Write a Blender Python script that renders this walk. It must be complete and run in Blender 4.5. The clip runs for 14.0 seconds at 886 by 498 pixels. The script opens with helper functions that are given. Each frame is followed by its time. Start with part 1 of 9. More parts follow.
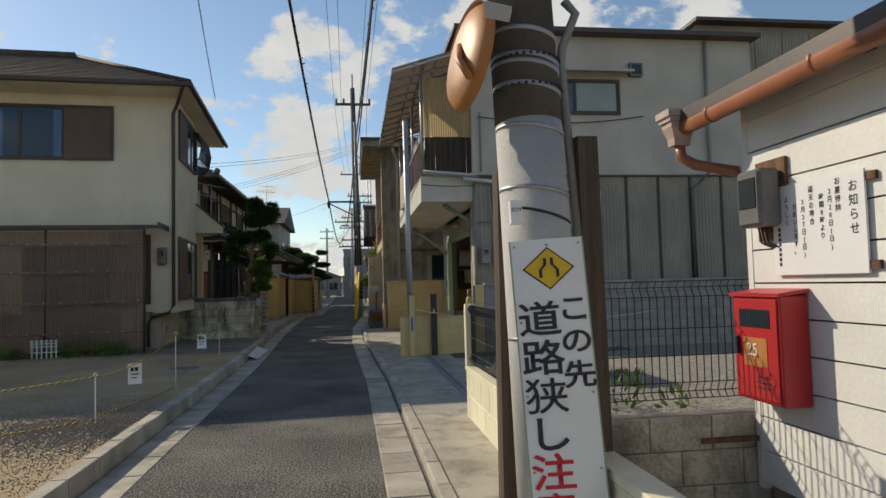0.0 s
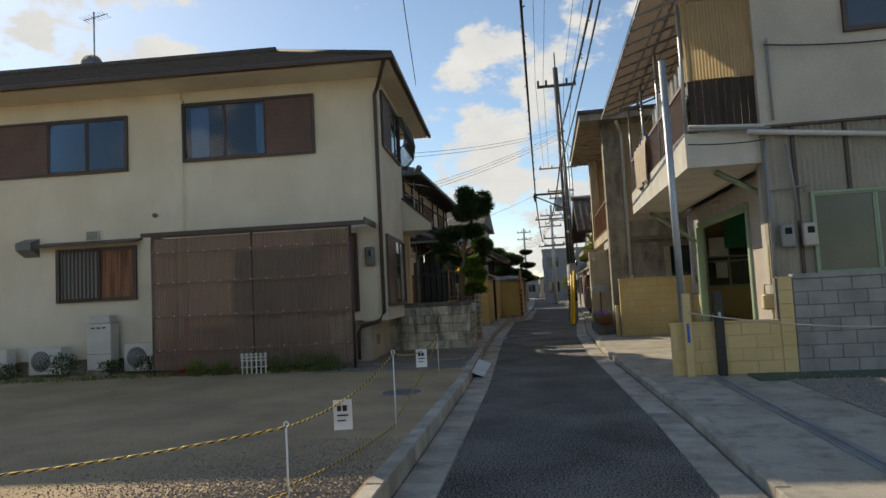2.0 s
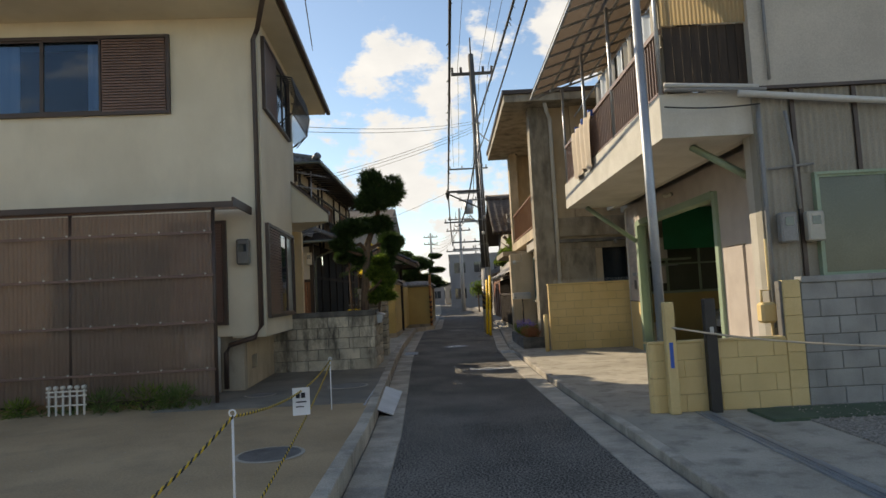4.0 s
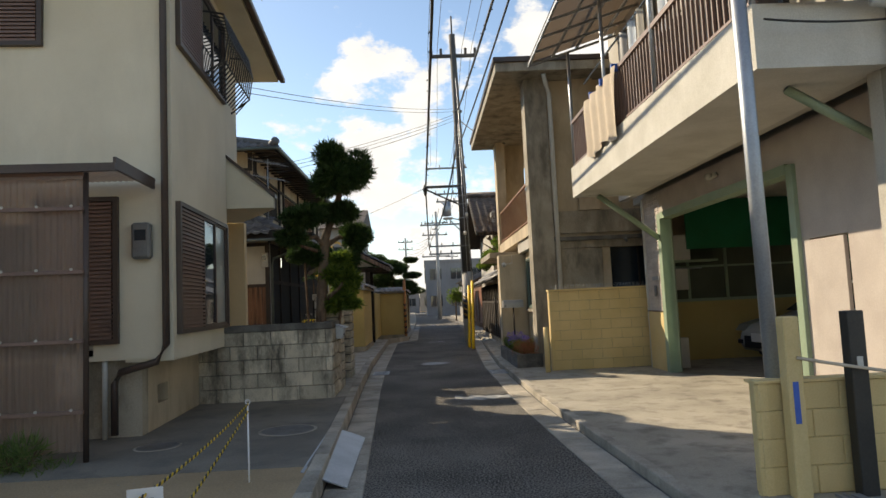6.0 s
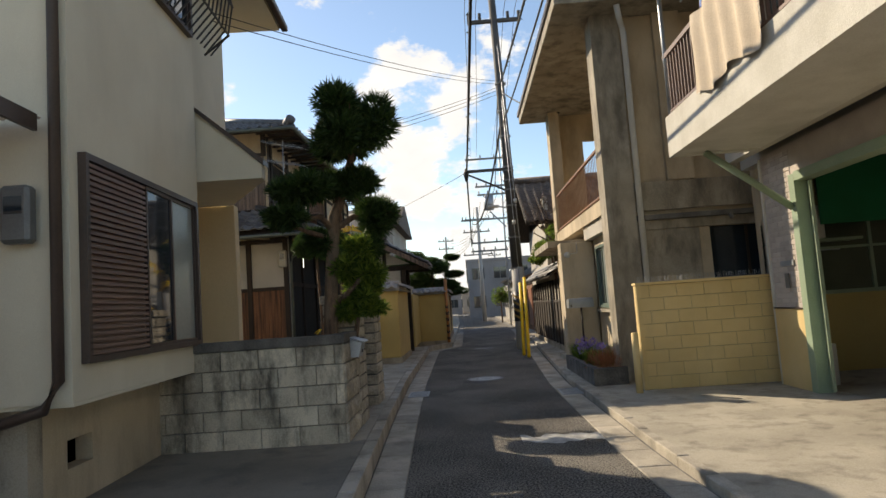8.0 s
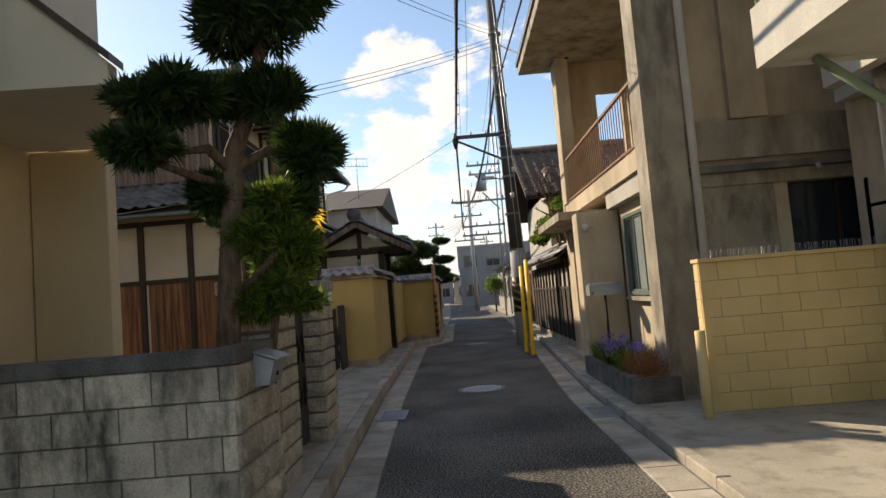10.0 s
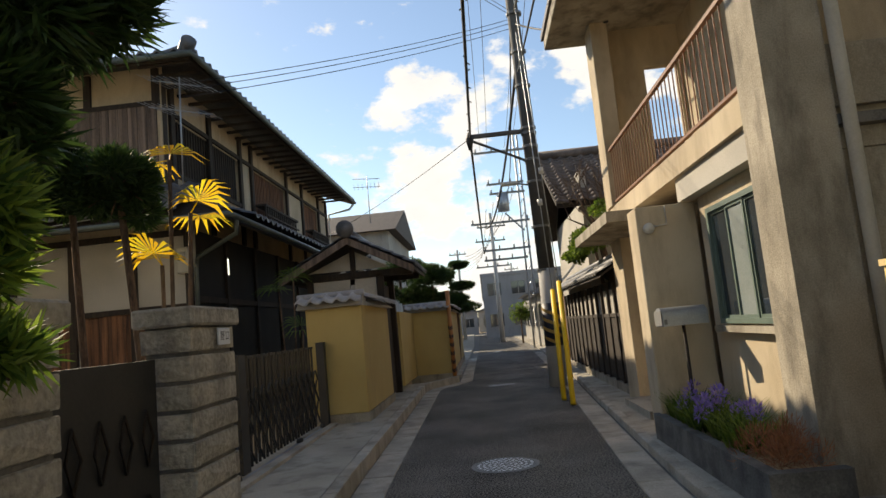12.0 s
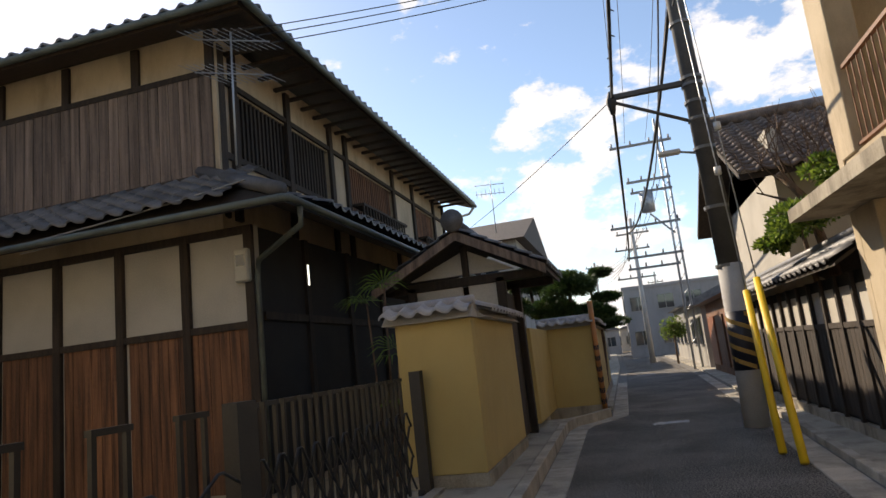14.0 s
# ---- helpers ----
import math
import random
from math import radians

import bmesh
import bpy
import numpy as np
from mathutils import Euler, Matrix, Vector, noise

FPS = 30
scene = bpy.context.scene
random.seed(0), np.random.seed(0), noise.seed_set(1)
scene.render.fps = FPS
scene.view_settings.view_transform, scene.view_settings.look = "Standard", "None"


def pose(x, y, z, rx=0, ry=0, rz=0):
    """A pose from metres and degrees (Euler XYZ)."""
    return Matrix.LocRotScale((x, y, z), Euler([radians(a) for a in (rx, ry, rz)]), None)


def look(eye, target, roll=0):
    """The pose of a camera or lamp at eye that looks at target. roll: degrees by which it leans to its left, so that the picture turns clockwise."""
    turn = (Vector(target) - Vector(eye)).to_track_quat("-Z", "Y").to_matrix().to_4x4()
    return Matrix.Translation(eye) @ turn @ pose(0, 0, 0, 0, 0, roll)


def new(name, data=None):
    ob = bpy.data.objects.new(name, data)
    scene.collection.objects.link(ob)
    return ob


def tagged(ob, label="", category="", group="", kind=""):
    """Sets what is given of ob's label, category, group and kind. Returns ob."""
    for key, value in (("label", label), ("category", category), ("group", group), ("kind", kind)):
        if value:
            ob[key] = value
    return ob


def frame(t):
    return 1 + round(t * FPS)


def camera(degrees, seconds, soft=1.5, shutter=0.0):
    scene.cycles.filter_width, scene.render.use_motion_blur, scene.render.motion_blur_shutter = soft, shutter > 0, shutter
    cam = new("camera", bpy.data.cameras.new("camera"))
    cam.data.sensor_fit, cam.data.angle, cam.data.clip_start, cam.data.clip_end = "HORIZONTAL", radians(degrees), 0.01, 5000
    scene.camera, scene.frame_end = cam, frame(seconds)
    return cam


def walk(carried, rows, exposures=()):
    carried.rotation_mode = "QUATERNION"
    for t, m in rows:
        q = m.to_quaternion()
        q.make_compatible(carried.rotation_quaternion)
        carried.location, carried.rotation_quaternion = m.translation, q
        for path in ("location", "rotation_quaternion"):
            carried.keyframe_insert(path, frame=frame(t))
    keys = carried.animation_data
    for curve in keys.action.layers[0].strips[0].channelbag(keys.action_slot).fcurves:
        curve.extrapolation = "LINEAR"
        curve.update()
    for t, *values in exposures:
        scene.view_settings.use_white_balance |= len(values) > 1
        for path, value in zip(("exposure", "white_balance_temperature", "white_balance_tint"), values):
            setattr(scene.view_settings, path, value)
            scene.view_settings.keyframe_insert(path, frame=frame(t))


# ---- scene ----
cam = camera(69.2, 14.0)
METRES, EYE, TILT, LEAN, TURN = 20.7, 1.5, 0.0, 0.0, -7.9
ROWS = [
    (0.0, 0.0, 0.0, 0.0, 0.08, 3.09, 1.44),
    (0.5, -0.0141, 0.0359, -0.0009, 4.61, 1.57, 2.91),
    (1.0, -0.0338, 0.0698, -0.0006, 10.7, 2.65, 1.29),
    (1.5, -0.0472, 0.1058, -0.0014, 15.8, 3.39, 4.49),
    (2.0, -0.0617, 0.1359, -0.0014, 17.14, 3.96, 2.97),
    (2.5, -0.0689, 0.1665, -0.0014, 18.91, 1.59, 3.93),
    (3.0, -0.0781, 0.196, -0.0004, 11.97, 2.73, 1.19),
    (3.5, -0.0895, 0.234, -0.0008, 9.66, 3.67, 2.16),
    (6.0, -0.1217, 0.4032, -0.0004, 6.31, 4.66, 2.64),
    (6.5, -0.1281, 0.4401, -0.0008, 9.64, 4.54, 3.79),
    (7.0, -0.134, 0.474, 0.0003, 10.08, 4.78, 3.28),
    (9.5, -0.1598, 0.6473, -0.0009, 10.03, 5.06, 5.28),
    (10.0, -0.163, 0.6827, -0.0008, 9.36, 3.96, 4.68),
    (10.5, -0.1648, 0.7189, -0.0003, 12.72, 5.92, 4.57),
    (11.0, -0.1674, 0.7548, -0.0, 10.92, 5.95, 5.52),
    (11.5, -0.1717, 0.7913, -0.0005, 12.16, 7.56, 4.0),
    (12.0, -0.175, 0.8261, -0.001, 11.65, 6.86, 5.46),
    (12.5, -0.185, 0.8647, -0.0012, 13.41, 5.66, 4.51),
    (13.0, -0.193, 0.901, -0.001, 18.35, 6.56, 4.83),
    (13.5, -0.2018, 0.9356, 0.0006, 21.69, 6.89, 3.48),
    (14.0, -0.21, 0.9697, -0.0006, 23.74, 9.92, 6.3),
]
walk(cam, [(t, pose(0, 0, EYE, TILT, LEAN, TURN) @ pose(METRES * x, METRES * y, METRES * z, 90 + pitch, roll, yaw)) for t, x, y, z, yaw, pitch, roll in ROWS],
     exposures=[(0.0, -0.02, 7600, 8), (1.5, 0.1, 7700, 8), (3.5, 0.35, 8200, 10), (6.0, 0.62, 8200, 10), (7.0, 0.58, 8100, 10), (9.5, 0.62, 8200, 12), (12.0, 0.6, 8300, 10), (14.0, 0.68, 8000, 14)])

# ---- sky and sun ----
SUN = Vector((-0.61, 0.6, 0.525)).normalized()
world = bpy.data.worlds.new("sky")
scene.world = world
world.use_nodes = True
wn, wl = world.node_tree.nodes, world.node_tree.links
wn.clear()


def wnode(kind, **kw):
    n = wn.new(kind)
    for k, v in kw.items():
        if k == "op":
            n.operation = v
        else:
            n.inputs[k].default_value = v
    return n


sky = wn.new("ShaderNodeTexSky")
sky.sky_type = "NISHITA"
sky.sun_disc = False
sky.sun_elevation = math.asin(SUN.z)
sky.sun_rotation = math.atan2(SUN.x, SUN.y)
sky.air_density, sky.dust_density, sky.ozone_density = 1.0, 0.2, 4.0
tc = wn.new("ShaderNodeTexCoord")
# cloud mask: broken cumulus, thicker in a few places low over the lane and high behind the left roof
big = wnode("ShaderNodeTexNoise", Scale=8.0, Detail=10.0, Roughness=0.6)
wmap = wn.new("ShaderNodeMapping")
wmap.inputs["Scale"].default_value = (1.0, 1.0, 1.7)
wmap.inputs["Location"].default_value = (0.35, 0.1, 0.2)
wl.new(tc.outputs["Generated"], wmap.inputs["Vector"])
wl.new(wmap.outputs["Vector"], big.inputs["Vector"])
total = big.outputs["Fac"]


def cloud_bank(total, d, radius, gain):
    dist = wn.new("ShaderNodeVectorMath")
    dist.operation = "DISTANCE"
    wl.new(tc.outputs["Generated"], dist.inputs[0])
    dist.inputs[1].default_value = Vector(d).normalized()
    ramp = wn.new("ShaderNodeMapRange")
    ramp.interpolation_type = "SMOOTHSTEP"
    wl.new(dist.outputs["Value"], ramp.inputs["Value"])
    ramp.inputs["From Min"].default_value = 0.0
    ramp.inputs["From Max"].default_value = radius
    ramp.inputs["To Min"].default_value = gain
    ramp.inputs["To Max"].default_value = 0.0
    add = wn.new("ShaderNodeMath")
    add.operation = "ADD"
    wl.new(total, add.inputs[0])
    wl.new(ramp.outputs["Result"], add.inputs[1])
    return add.outputs["Value"]


# first bank is added unseen behind the view, to whiten the fill light
CLOUDS = [((0.0, -0.8, 0.6), 1.1, 0.11), ((-0.12, 0.945, 0.31), 0.085, 0.145), ((-0.075, 0.925, 0.375), 0.07, 0.145), ((-0.02, 0.938, 0.345), 0.08, 0.155), ((0.02, 0.945, 0.31), 0.07, 0.125),
          ((0.08, 0.93, 0.36), 0.08, 0.105), ((0.17, 0.91, 0.38), 0.11, 0.165), ((0.19, 0.93, 0.32), 0.1, 0.125), ((0.29, 0.89, 0.34), 0.12, 0.125), ((-0.09, 0.978, 0.185), 0.11, 0.175), ((0.0, 0.985, 0.17), 0.1, 0.145),
          ((0.06, 0.98, 0.19), 0.09, 0.105), ((-0.2, 0.927, 0.317), 0.03, 0.105), ((-0.42, 0.85, 0.32), 0.1, 0.145), ((-0.33, 0.885, 0.32), 0.05, 0.115), ((-0.575, 0.735, 0.362), 0.22, 0.145),
          ((-0.33, 0.806, 0.49), 0.07, 0.165), ((0.38, 0.84, 0.38), 0.25, 0.175), ((0.0, 0.995, 0.06), 0.3, 0.13), ((-0.25, 0.96, 0.1), 0.2, 0.055)]
for d, radius, gain in CLOUDS:
    total = cloud_bank(total, d, radius, gain)
mask = wn.new("ShaderNodeMapRange")
mask.interpolation_type = "SMOOTHSTEP"
wl.new(total, mask.inputs["Value"])
mask.inputs["From Min"].default_value = 0.6
mask.inputs["From Max"].default_value = 0.7
shade = wnode("ShaderNodeTexNoise", Scale=13.0, Detail=6.0, Roughness=0.6)
wl.new(wmap.outputs["Vector"], shade.inputs["Vector"])
ccol = wn.new("ShaderNodeMix")
ccol.data_type = "RGBA"
wl.new(shade.outputs["Fac"], ccol.inputs[0])
ccol.inputs[6].default_value = (3.9, 4.3, 5.0, 1)
ccol.inputs[7].default_value = (5.4, 5.8, 6.45, 1)
mix = wn.new("ShaderNodeMix")
mix.data_type = "RGBA"
wl.new(mask.outputs["Result"], mix.inputs[0])
wl.new(sky.outputs["Color"], mix.inputs[6])
wl.new(ccol.outputs[2], mix.inputs[7])
bg = wn.new("ShaderNodeBackground")
bg.inputs["Strength"].default_value = 0.135
wout = wn.new("ShaderNodeOutputWorld")
wl.new(mix.outputs[2], bg.inputs["Color"])
wl.new(bg.outputs["Background"], wout.inputs["Surface"])

sun_data = bpy.data.lights.new("sun", "SUN")
sun_data.energy, sun_data.angle, sun_data.color = 3.8, radians(0.53), (1.0, 0.93, 0.82)
sun = new("sun", sun_data)
sun.matrix_world = look(SUN * 60, (0, 0, 0))


# ---- materials ----
def mat(name, c1, c2=None, scale=3.0, rough=0.8, bump=0.0, metal=0.0, fine=60.0, stain=0.0, stain_col=(0.05, 0.045, 0.04), vary=0.0, stretch=(1, 1, 1), spec=0.5, grain=0.6, smin=0.5, sscale=1.3):
    """A painted, mineral or wooden surface: two colours mixed by a broad noise, fine grain, optional stains, relief."""
    m = bpy.data.materials.new(name)
    m.use_nodes = True
    n, l = m.node_tree.nodes, m.node_tree.links
    b = n["Principled BSDF"]
    b.inputs["Roughness"].default_value = rough
    b.inputs["Metallic"].default_value = metal
    b.inputs["Specular IOR Level"].default_value = spec
    c2 = c2 or tuple(v * 0.8 for v in c1)
    co = n.new("ShaderNodeNewGeometry")
    mp = n.new("ShaderNodeMapping")
    mp.inputs["Scale"].default_value = stretch
    l.new(co.outputs["Position"], mp.inputs["Vector"])
    a = n.new("ShaderNodeTexNoise")
    a.inputs["Scale"].default_value, a.inputs["Detail"].default_value = scale, 5
    l.new(mp.outputs["Vector"], a.inputs["Vector"])
    f = n.new("ShaderNodeTexNoise")
    f.inputs["Scale"].default_value, f.inputs["Detail"].default_value = fine, 3
    l.new(mp.outputs["Vector"], f.inputs["Vector"])
    mid = n.new("ShaderNodeMath")
    mid.operation = "MULTIPLY_ADD"
    l.new(f.outputs["Fac"], mid.inputs[0])
    mid.inputs[1].default_value = grain
    l.new(a.outputs["Fac"], mid.inputs[2])
    rg = n.new("ShaderNodeMapRange")
    rg.inputs["From Min"].default_value, rg.inputs["From Max"].default_value = 0.32 + 0.5 * grain, 0.68 + 0.5 * grain
    l.new(mid.outputs["Value"], rg.inputs["Value"])
    mx = n.new("ShaderNodeMix")
    mx.data_type = "RGBA"
    l.new(rg.outputs["Result"], mx.inputs[0])
    mx.inputs[6].default_value = (*c1, 1)
    mx.inputs[7].default_value = (*c2, 1)
    out = mx.outputs[2]
    if stain:
        s = n.new("ShaderNodeTexNoise")
        s.inputs["Scale"].default_value, s.inputs["Detail"].default_value, s.inputs["Roughness"].default_value = sscale, 7, 0.65
        sm = n.new("ShaderNodeMapping")
        sm.inputs["Scale"].default_value = (1.6, 1.6, 0.55)
        l.new(co.outputs["Position"], sm.inputs["Vector"])
        l.new(sm.outputs["Vector"], s.inputs["Vector"])
        sr = n.new("ShaderNodeMapRange")
        sr.inputs["From Min"].default_value, sr.inputs["From Max"].default_value, sr.inputs["To Max"].default_value = smin, smin + 0.2, stain
        l.new(s.outputs["Fac"], sr.inputs["Value"])
        sx = n.new("ShaderNodeMix")
        sx.data_type = "RGBA"
        l.new(sr.outputs["Result"], sx.inputs[0])
        l.new(out, sx.inputs[6])
        sx.inputs[7].default_value = (*stain_col, 1)
        out = sx.outputs[2]
    if vary:
        oi = n.new("ShaderNodeObjectInfo")
        vr = n.new("ShaderNodeMapRange")
        vr.inputs["To Min"].default_value, vr.inputs["To Max"].default_value = 1 - vary, 1 + vary
        l.new(oi.outputs["Random"], vr.inputs["Value"])
        hv = n.new("ShaderNodeHueSaturation")
        l.new(vr.outputs["Result"], hv.inputs["Value"])
        l.new(out, hv.inputs["Color"])
        out = hv.outputs["Color"]
    l.new(out, b.inputs["Base Color"])
    if bump:
        bp = n.new("ShaderNodeBump")
        bp.inputs["Strength"].default_value, bp.inputs["Distance"].default_value = 1.0, bump
        l.new(mid.outputs["Value"], bp.inputs["Height"])
        l.new(bp.outputs["Normal"], b.inputs["Normal"])
    return m


def glass(name, tint=(0.8, 0.85, 0.85), rough=0.03, alpha=1.0):
    m = bpy.data.materials.new(name)
    m.use_nodes = True
    b = m.node_tree.nodes["Principled BSDF"]
    b.inputs["Base Color"].default_value = (*tint, 1)
    b.inputs["Roughness"].default_value = rough
    b.inputs["Transmission Weight"].default_value = alpha
    b.inputs["IOR"].default_value = 1.45
    return m


def clear_glass(name, tint):
    """A thin window pane: tinted see-through with a clean gloss that grows at grazing angles."""
    m = bpy.data.materials.new(name)
    m.use_nodes = True
    n, l = m.node_tree.nodes, m.node_tree.links
    tp = n.new("ShaderNodeBsdfTransparent")
    tp.inputs["Color"].default_value = (*tint, 1)
    gl = n.new("ShaderNodeBsdfGlossy")
    gl.inputs["Roughness"].default_value = 0.02
    fr = n.new("ShaderNodeFresnel")
    fr.inputs["IOR"].default_value = 1.6
    mx = n.new("ShaderNodeMixShader")
    l.new(fr.outputs[0], mx.inputs[0])
    l.new(tp.outputs[0], mx.inputs[1])
    l.new(gl.outputs[0], mx.inputs[2])
    l.new(mx.outputs[0], n["Material Output"].inputs["Surface"])
    return m


def sheet_plastic(name, col, alpha):
    m = bpy.data.materials.new(name)
    m.use_nodes = True
    n, l = m.node_tree.nodes, m.node_tree.links
    b = n["Principled BSDF"]
    b.inputs["Base Color"].default_value = (*col, 1)
    b.inputs["Roughness"].default_value = 0.35
    tr = n.new("ShaderNodeBsdfTranslucent")
    tr.inputs["Color"].default_value = (*col, 1)
    tp = n.new("ShaderNodeBsdfTransparent")
    tp.inputs["Color"].default_value = (*[min(1, v * 2.2 + 0.1) for v in col], 1)
    m1, m2 = n.new("ShaderNodeMixShader"), n.new("ShaderNodeMixShader")
    m1.inputs[0].default_value = 0.5
    l.new(b.outputs[0], m1.inputs[1])
    l.new(tr.outputs[0], m1.inputs[2])
    ns = n.new("ShaderNodeTexNoise")
    ns.inputs["Scale"].default_value = 2.0
    co = n.new("ShaderNodeTexCoord")
    l.new(co.outputs["Object"], ns.inputs["Vector"])
    rg = n.new("ShaderNodeMapRange")
    rg.inputs["To Min"].default_value, rg.inputs["To Max"].default_value = alpha - 0.12, alpha + 0.12
    l.new(ns.outputs["Fac"], rg.inputs["Value"])
    l.new(rg.outputs["Result"], m2.inputs[0])
    l.new(m1.outputs[0], m2.inputs[1])
    l.new(tp.outputs[0], m2.inputs[2])
    l.new(m2.outputs[0], n["Material Output"].inputs["Surface"])
    return m


def leafy(name, c1, c2, trans=0.35):
    m = bpy.data.materials.new(name)
    m.use_nodes = True
    n, l = m.node_tree.nodes, m.node_tree.links
    b = n["Principled BSDF"]
    b.inputs["Roughness"].default_value = 0.55
    g = n.new("ShaderNodeNewGeometry")
    mx = n.new("ShaderNodeMix")
    mx.data_type = "RGBA"
    l.new(g.outputs["Random Per Island"], mx.inputs[0])
    mx.inputs[6].default_value = (*c1, 1)
    mx.inputs[7].default_value = (*c2, 1)
    l.new(mx.outputs[2], b.inputs["Base Color"])
    tr = n.new("ShaderNodeBsdfTranslucent")
    l.new(mx.outputs[2], tr.inputs["Color"])
    ms = n.new("ShaderNodeMixShader")
    ms.inputs[0].default_value = trans
    l.new(b.outputs[0], ms.inputs[1])
    l.new(tr.outputs[0], ms.inputs[2])
    l.new(ms.outputs[0], n["Material Output"].inputs["Surface"])
    return m


M_ASPHALT = mat("asphalt", (0.062, 0.058, 0.054), (0.33, 0.305, 0.27), 0.9, 0.92, 0.02, fine=55, stain=0.22, stain_col=(0.085, 0.08, 0.075), grain=3.4)
M_GUTTER = mat("gutter_concrete", (0.5, 0.45, 0.375), (0.31, 0.28, 0.23), 2.5, 0.9, 0.004, fine=80, stain=0.5, vary=0.12)
M_PAVE = mat("pavement_concrete", (0.47, 0.43, 0.355), (0.32, 0.29, 0.235), 1.1, 0.9, 0.004, fine=90, stain=0.7, stain_col=(0.13, 0.115, 0.09), smin=0.5, sscale=1.8)
M_APRON = mat("dark_stained_concrete", (0.25, 0.225, 0.185), (0.165, 0.147, 0.12), 1.3, 0.85, 0.004, fine=70, stain=0.6, stain_col=(0.09, 0.085, 0.078))
M_DIRT = mat("packed_earth", (0.47, 0.34, 0.2), (0.33, 0.235, 0.135), 0.8, 0.95, 0.012, fine=45, stain=0.3, stain_col=(0.16, 0.135, 0.095))
M_GRAVEL = mat("gravel", (0.45, 0.41, 0.36), (0.2, 0.18, 0.155), 30, 0.95, 0.03, fine=60)
M_STUCCO = mat("cream_stucco", (0.72, 0.665, 0.53), (0.62, 0.565, 0.44), 0.9, 0.9, 0.003, fine=140, stain=0.16, stain_col=(0.4, 0.37, 0.3))
M_STUCCO_Y = mat("yellow_stucco", (0.56, 0.42, 0.17), (0.47, 0.34, 0.125), 0.8, 0.9, 0.003, fine=120, stain=0.25, stain_col=(0.33, 0.25, 0.12))
M_BLOCK_C = mat("pale_cream_block", (0.8, 0.75, 0.56), (0.7, 0.64, 0.46), 1.5, 0.8, 0.003, fine=90, stain=0.3, stain_col=(0.4, 0.36, 0.26), vary=0.04)
M_BLOCK_Y = mat("painted_cream_block", (0.76, 0.58, 0.29), (0.65, 0.48, 0.22), 1.5, 0.8, 0.003, fine=90, stain=0.2, stain_col=(0.42, 0.35, 0.22), vary=0.04)
M_BLOCK_G = mat("grey_concrete_block", (0.64, 0.58, 0.46), (0.36, 0.325, 0.26), 3.0, 0.95, 0.008, fine=90, stain=0.93, stain_col=(0.045, 0.042, 0.036), vary=0.22, smin=0.47, sscale=2.6)
M_BLOCK_N = mat("blue_grey_block", (0.36, 0.36, 0.345), (0.25, 0.25, 0.24), 3.0, 0.95, 0.005, fine=90, stain=0.35, stain_col=(0.12, 0.12, 0.115), vary=0.1)
M_GUTG = mat("old_dark_green_gutter", (0.11, 0.13, 0.11), (0.06, 0.07, 0.06), 3, 0.5, 0.0, stain=0.3)
M_COPE = mat("blackened_concrete", (0.19, 0.18, 0.165), (0.08, 0.077, 0.07), 4.0, 0.95, 0.008, fine=70, stain=0.6, stain_col=(0.03, 0.03, 0.028), smin=0.45)
M_BLOCK_B = mat("split_face_block", (0.54, 0.49, 0.4), (0.3, 0.27, 0.22), 5.0, 0.95, 0.02, fine=40, stain=0.6, vary=0.16)
M_MORTAR = mat("mortar", (0.2, 0.19, 0.175), (0.12, 0.115, 0.105), 6, 0.95, 0.004)
M_CONC = mat("weathered_concrete", (0.44, 0.39, 0.31), (0.27, 0.235, 0.18), 1.4, 0.9, 0.008, fine=80, stain=0.75, stain_col=(0.1, 0.085, 0.065), smin=0.46, sscale=2.0)
M_HALL = mat("beige_stucco", (0.6, 0.5, 0.36), (0.45, 0.365, 0.25), 0.9, 0.9, 0.006, fine=110, stain=0.5, stain_col=(0.24, 0.18, 0.12), smin=0.47)
M_BALC = mat("balcony_plaster", (0.62, 0.6, 0.54), (0.5, 0.48, 0.42), 2, 0.9, 0.006, fine=70, stain=0.2, stain_col=(0.33, 0.3, 0.26))
M_WHITE = mat("white_plaster", (0.52, 0.49, 0.43), (0.4, 0.375, 0.33), 1.2, 0.9, 0.002, stain=0.15, stain_col=(0.42, 0.4, 0.36))
M_BOARDW = mat("white_painted_board", (0.78, 0.78, 0.76), (0.68, 0.68, 0.67), 2, 0.6, 0.002, fine=50, stain=0.12, stain_col=(0.45, 0.42, 0.38))
M_BROWN = mat("dark_brown_metal", (0.075, 0.05, 0.04), (0.05, 0.034, 0.028), 2, 0.45, 0.0)
M_SHUT = mat("brown_shutter", (0.2, 0.125, 0.1), (0.15, 0.095, 0.08), 2, 0.5, 0.0)
M_BLACK = mat("black_metal", (0.02, 0.02, 0.021), (0.035, 0.033, 0.03), 4, 0.5, 0.0)
M_WOOD_D = mat("dark_old_wood", (0.05, 0.034, 0.024), (0.022, 0.016, 0.012), 3, 0.8, 0.004, fine=60, stretch=(6, 6, 0.5), vary=0.2)
M_WOOD_R = mat("red_brown_board", (0.3, 0.135, 0.065), (0.07, 0.032, 0.018), 2.2, 0.75, 0.005, fine=50, stretch=(8, 8, 0.4), vary=0.25, stain=0.35, stain_col=(0.05, 0.03, 0.02))
M_WOOD_G = mat("weathered_grey_board", (0.26, 0.19, 0.15), (0.08, 0.06, 0.048), 2.2, 0.85, 0.005, fine=50, stretch=(8, 8, 0.35), vary=0.2, stain=0.45, stain_col=(0.035, 0.03, 0.028))
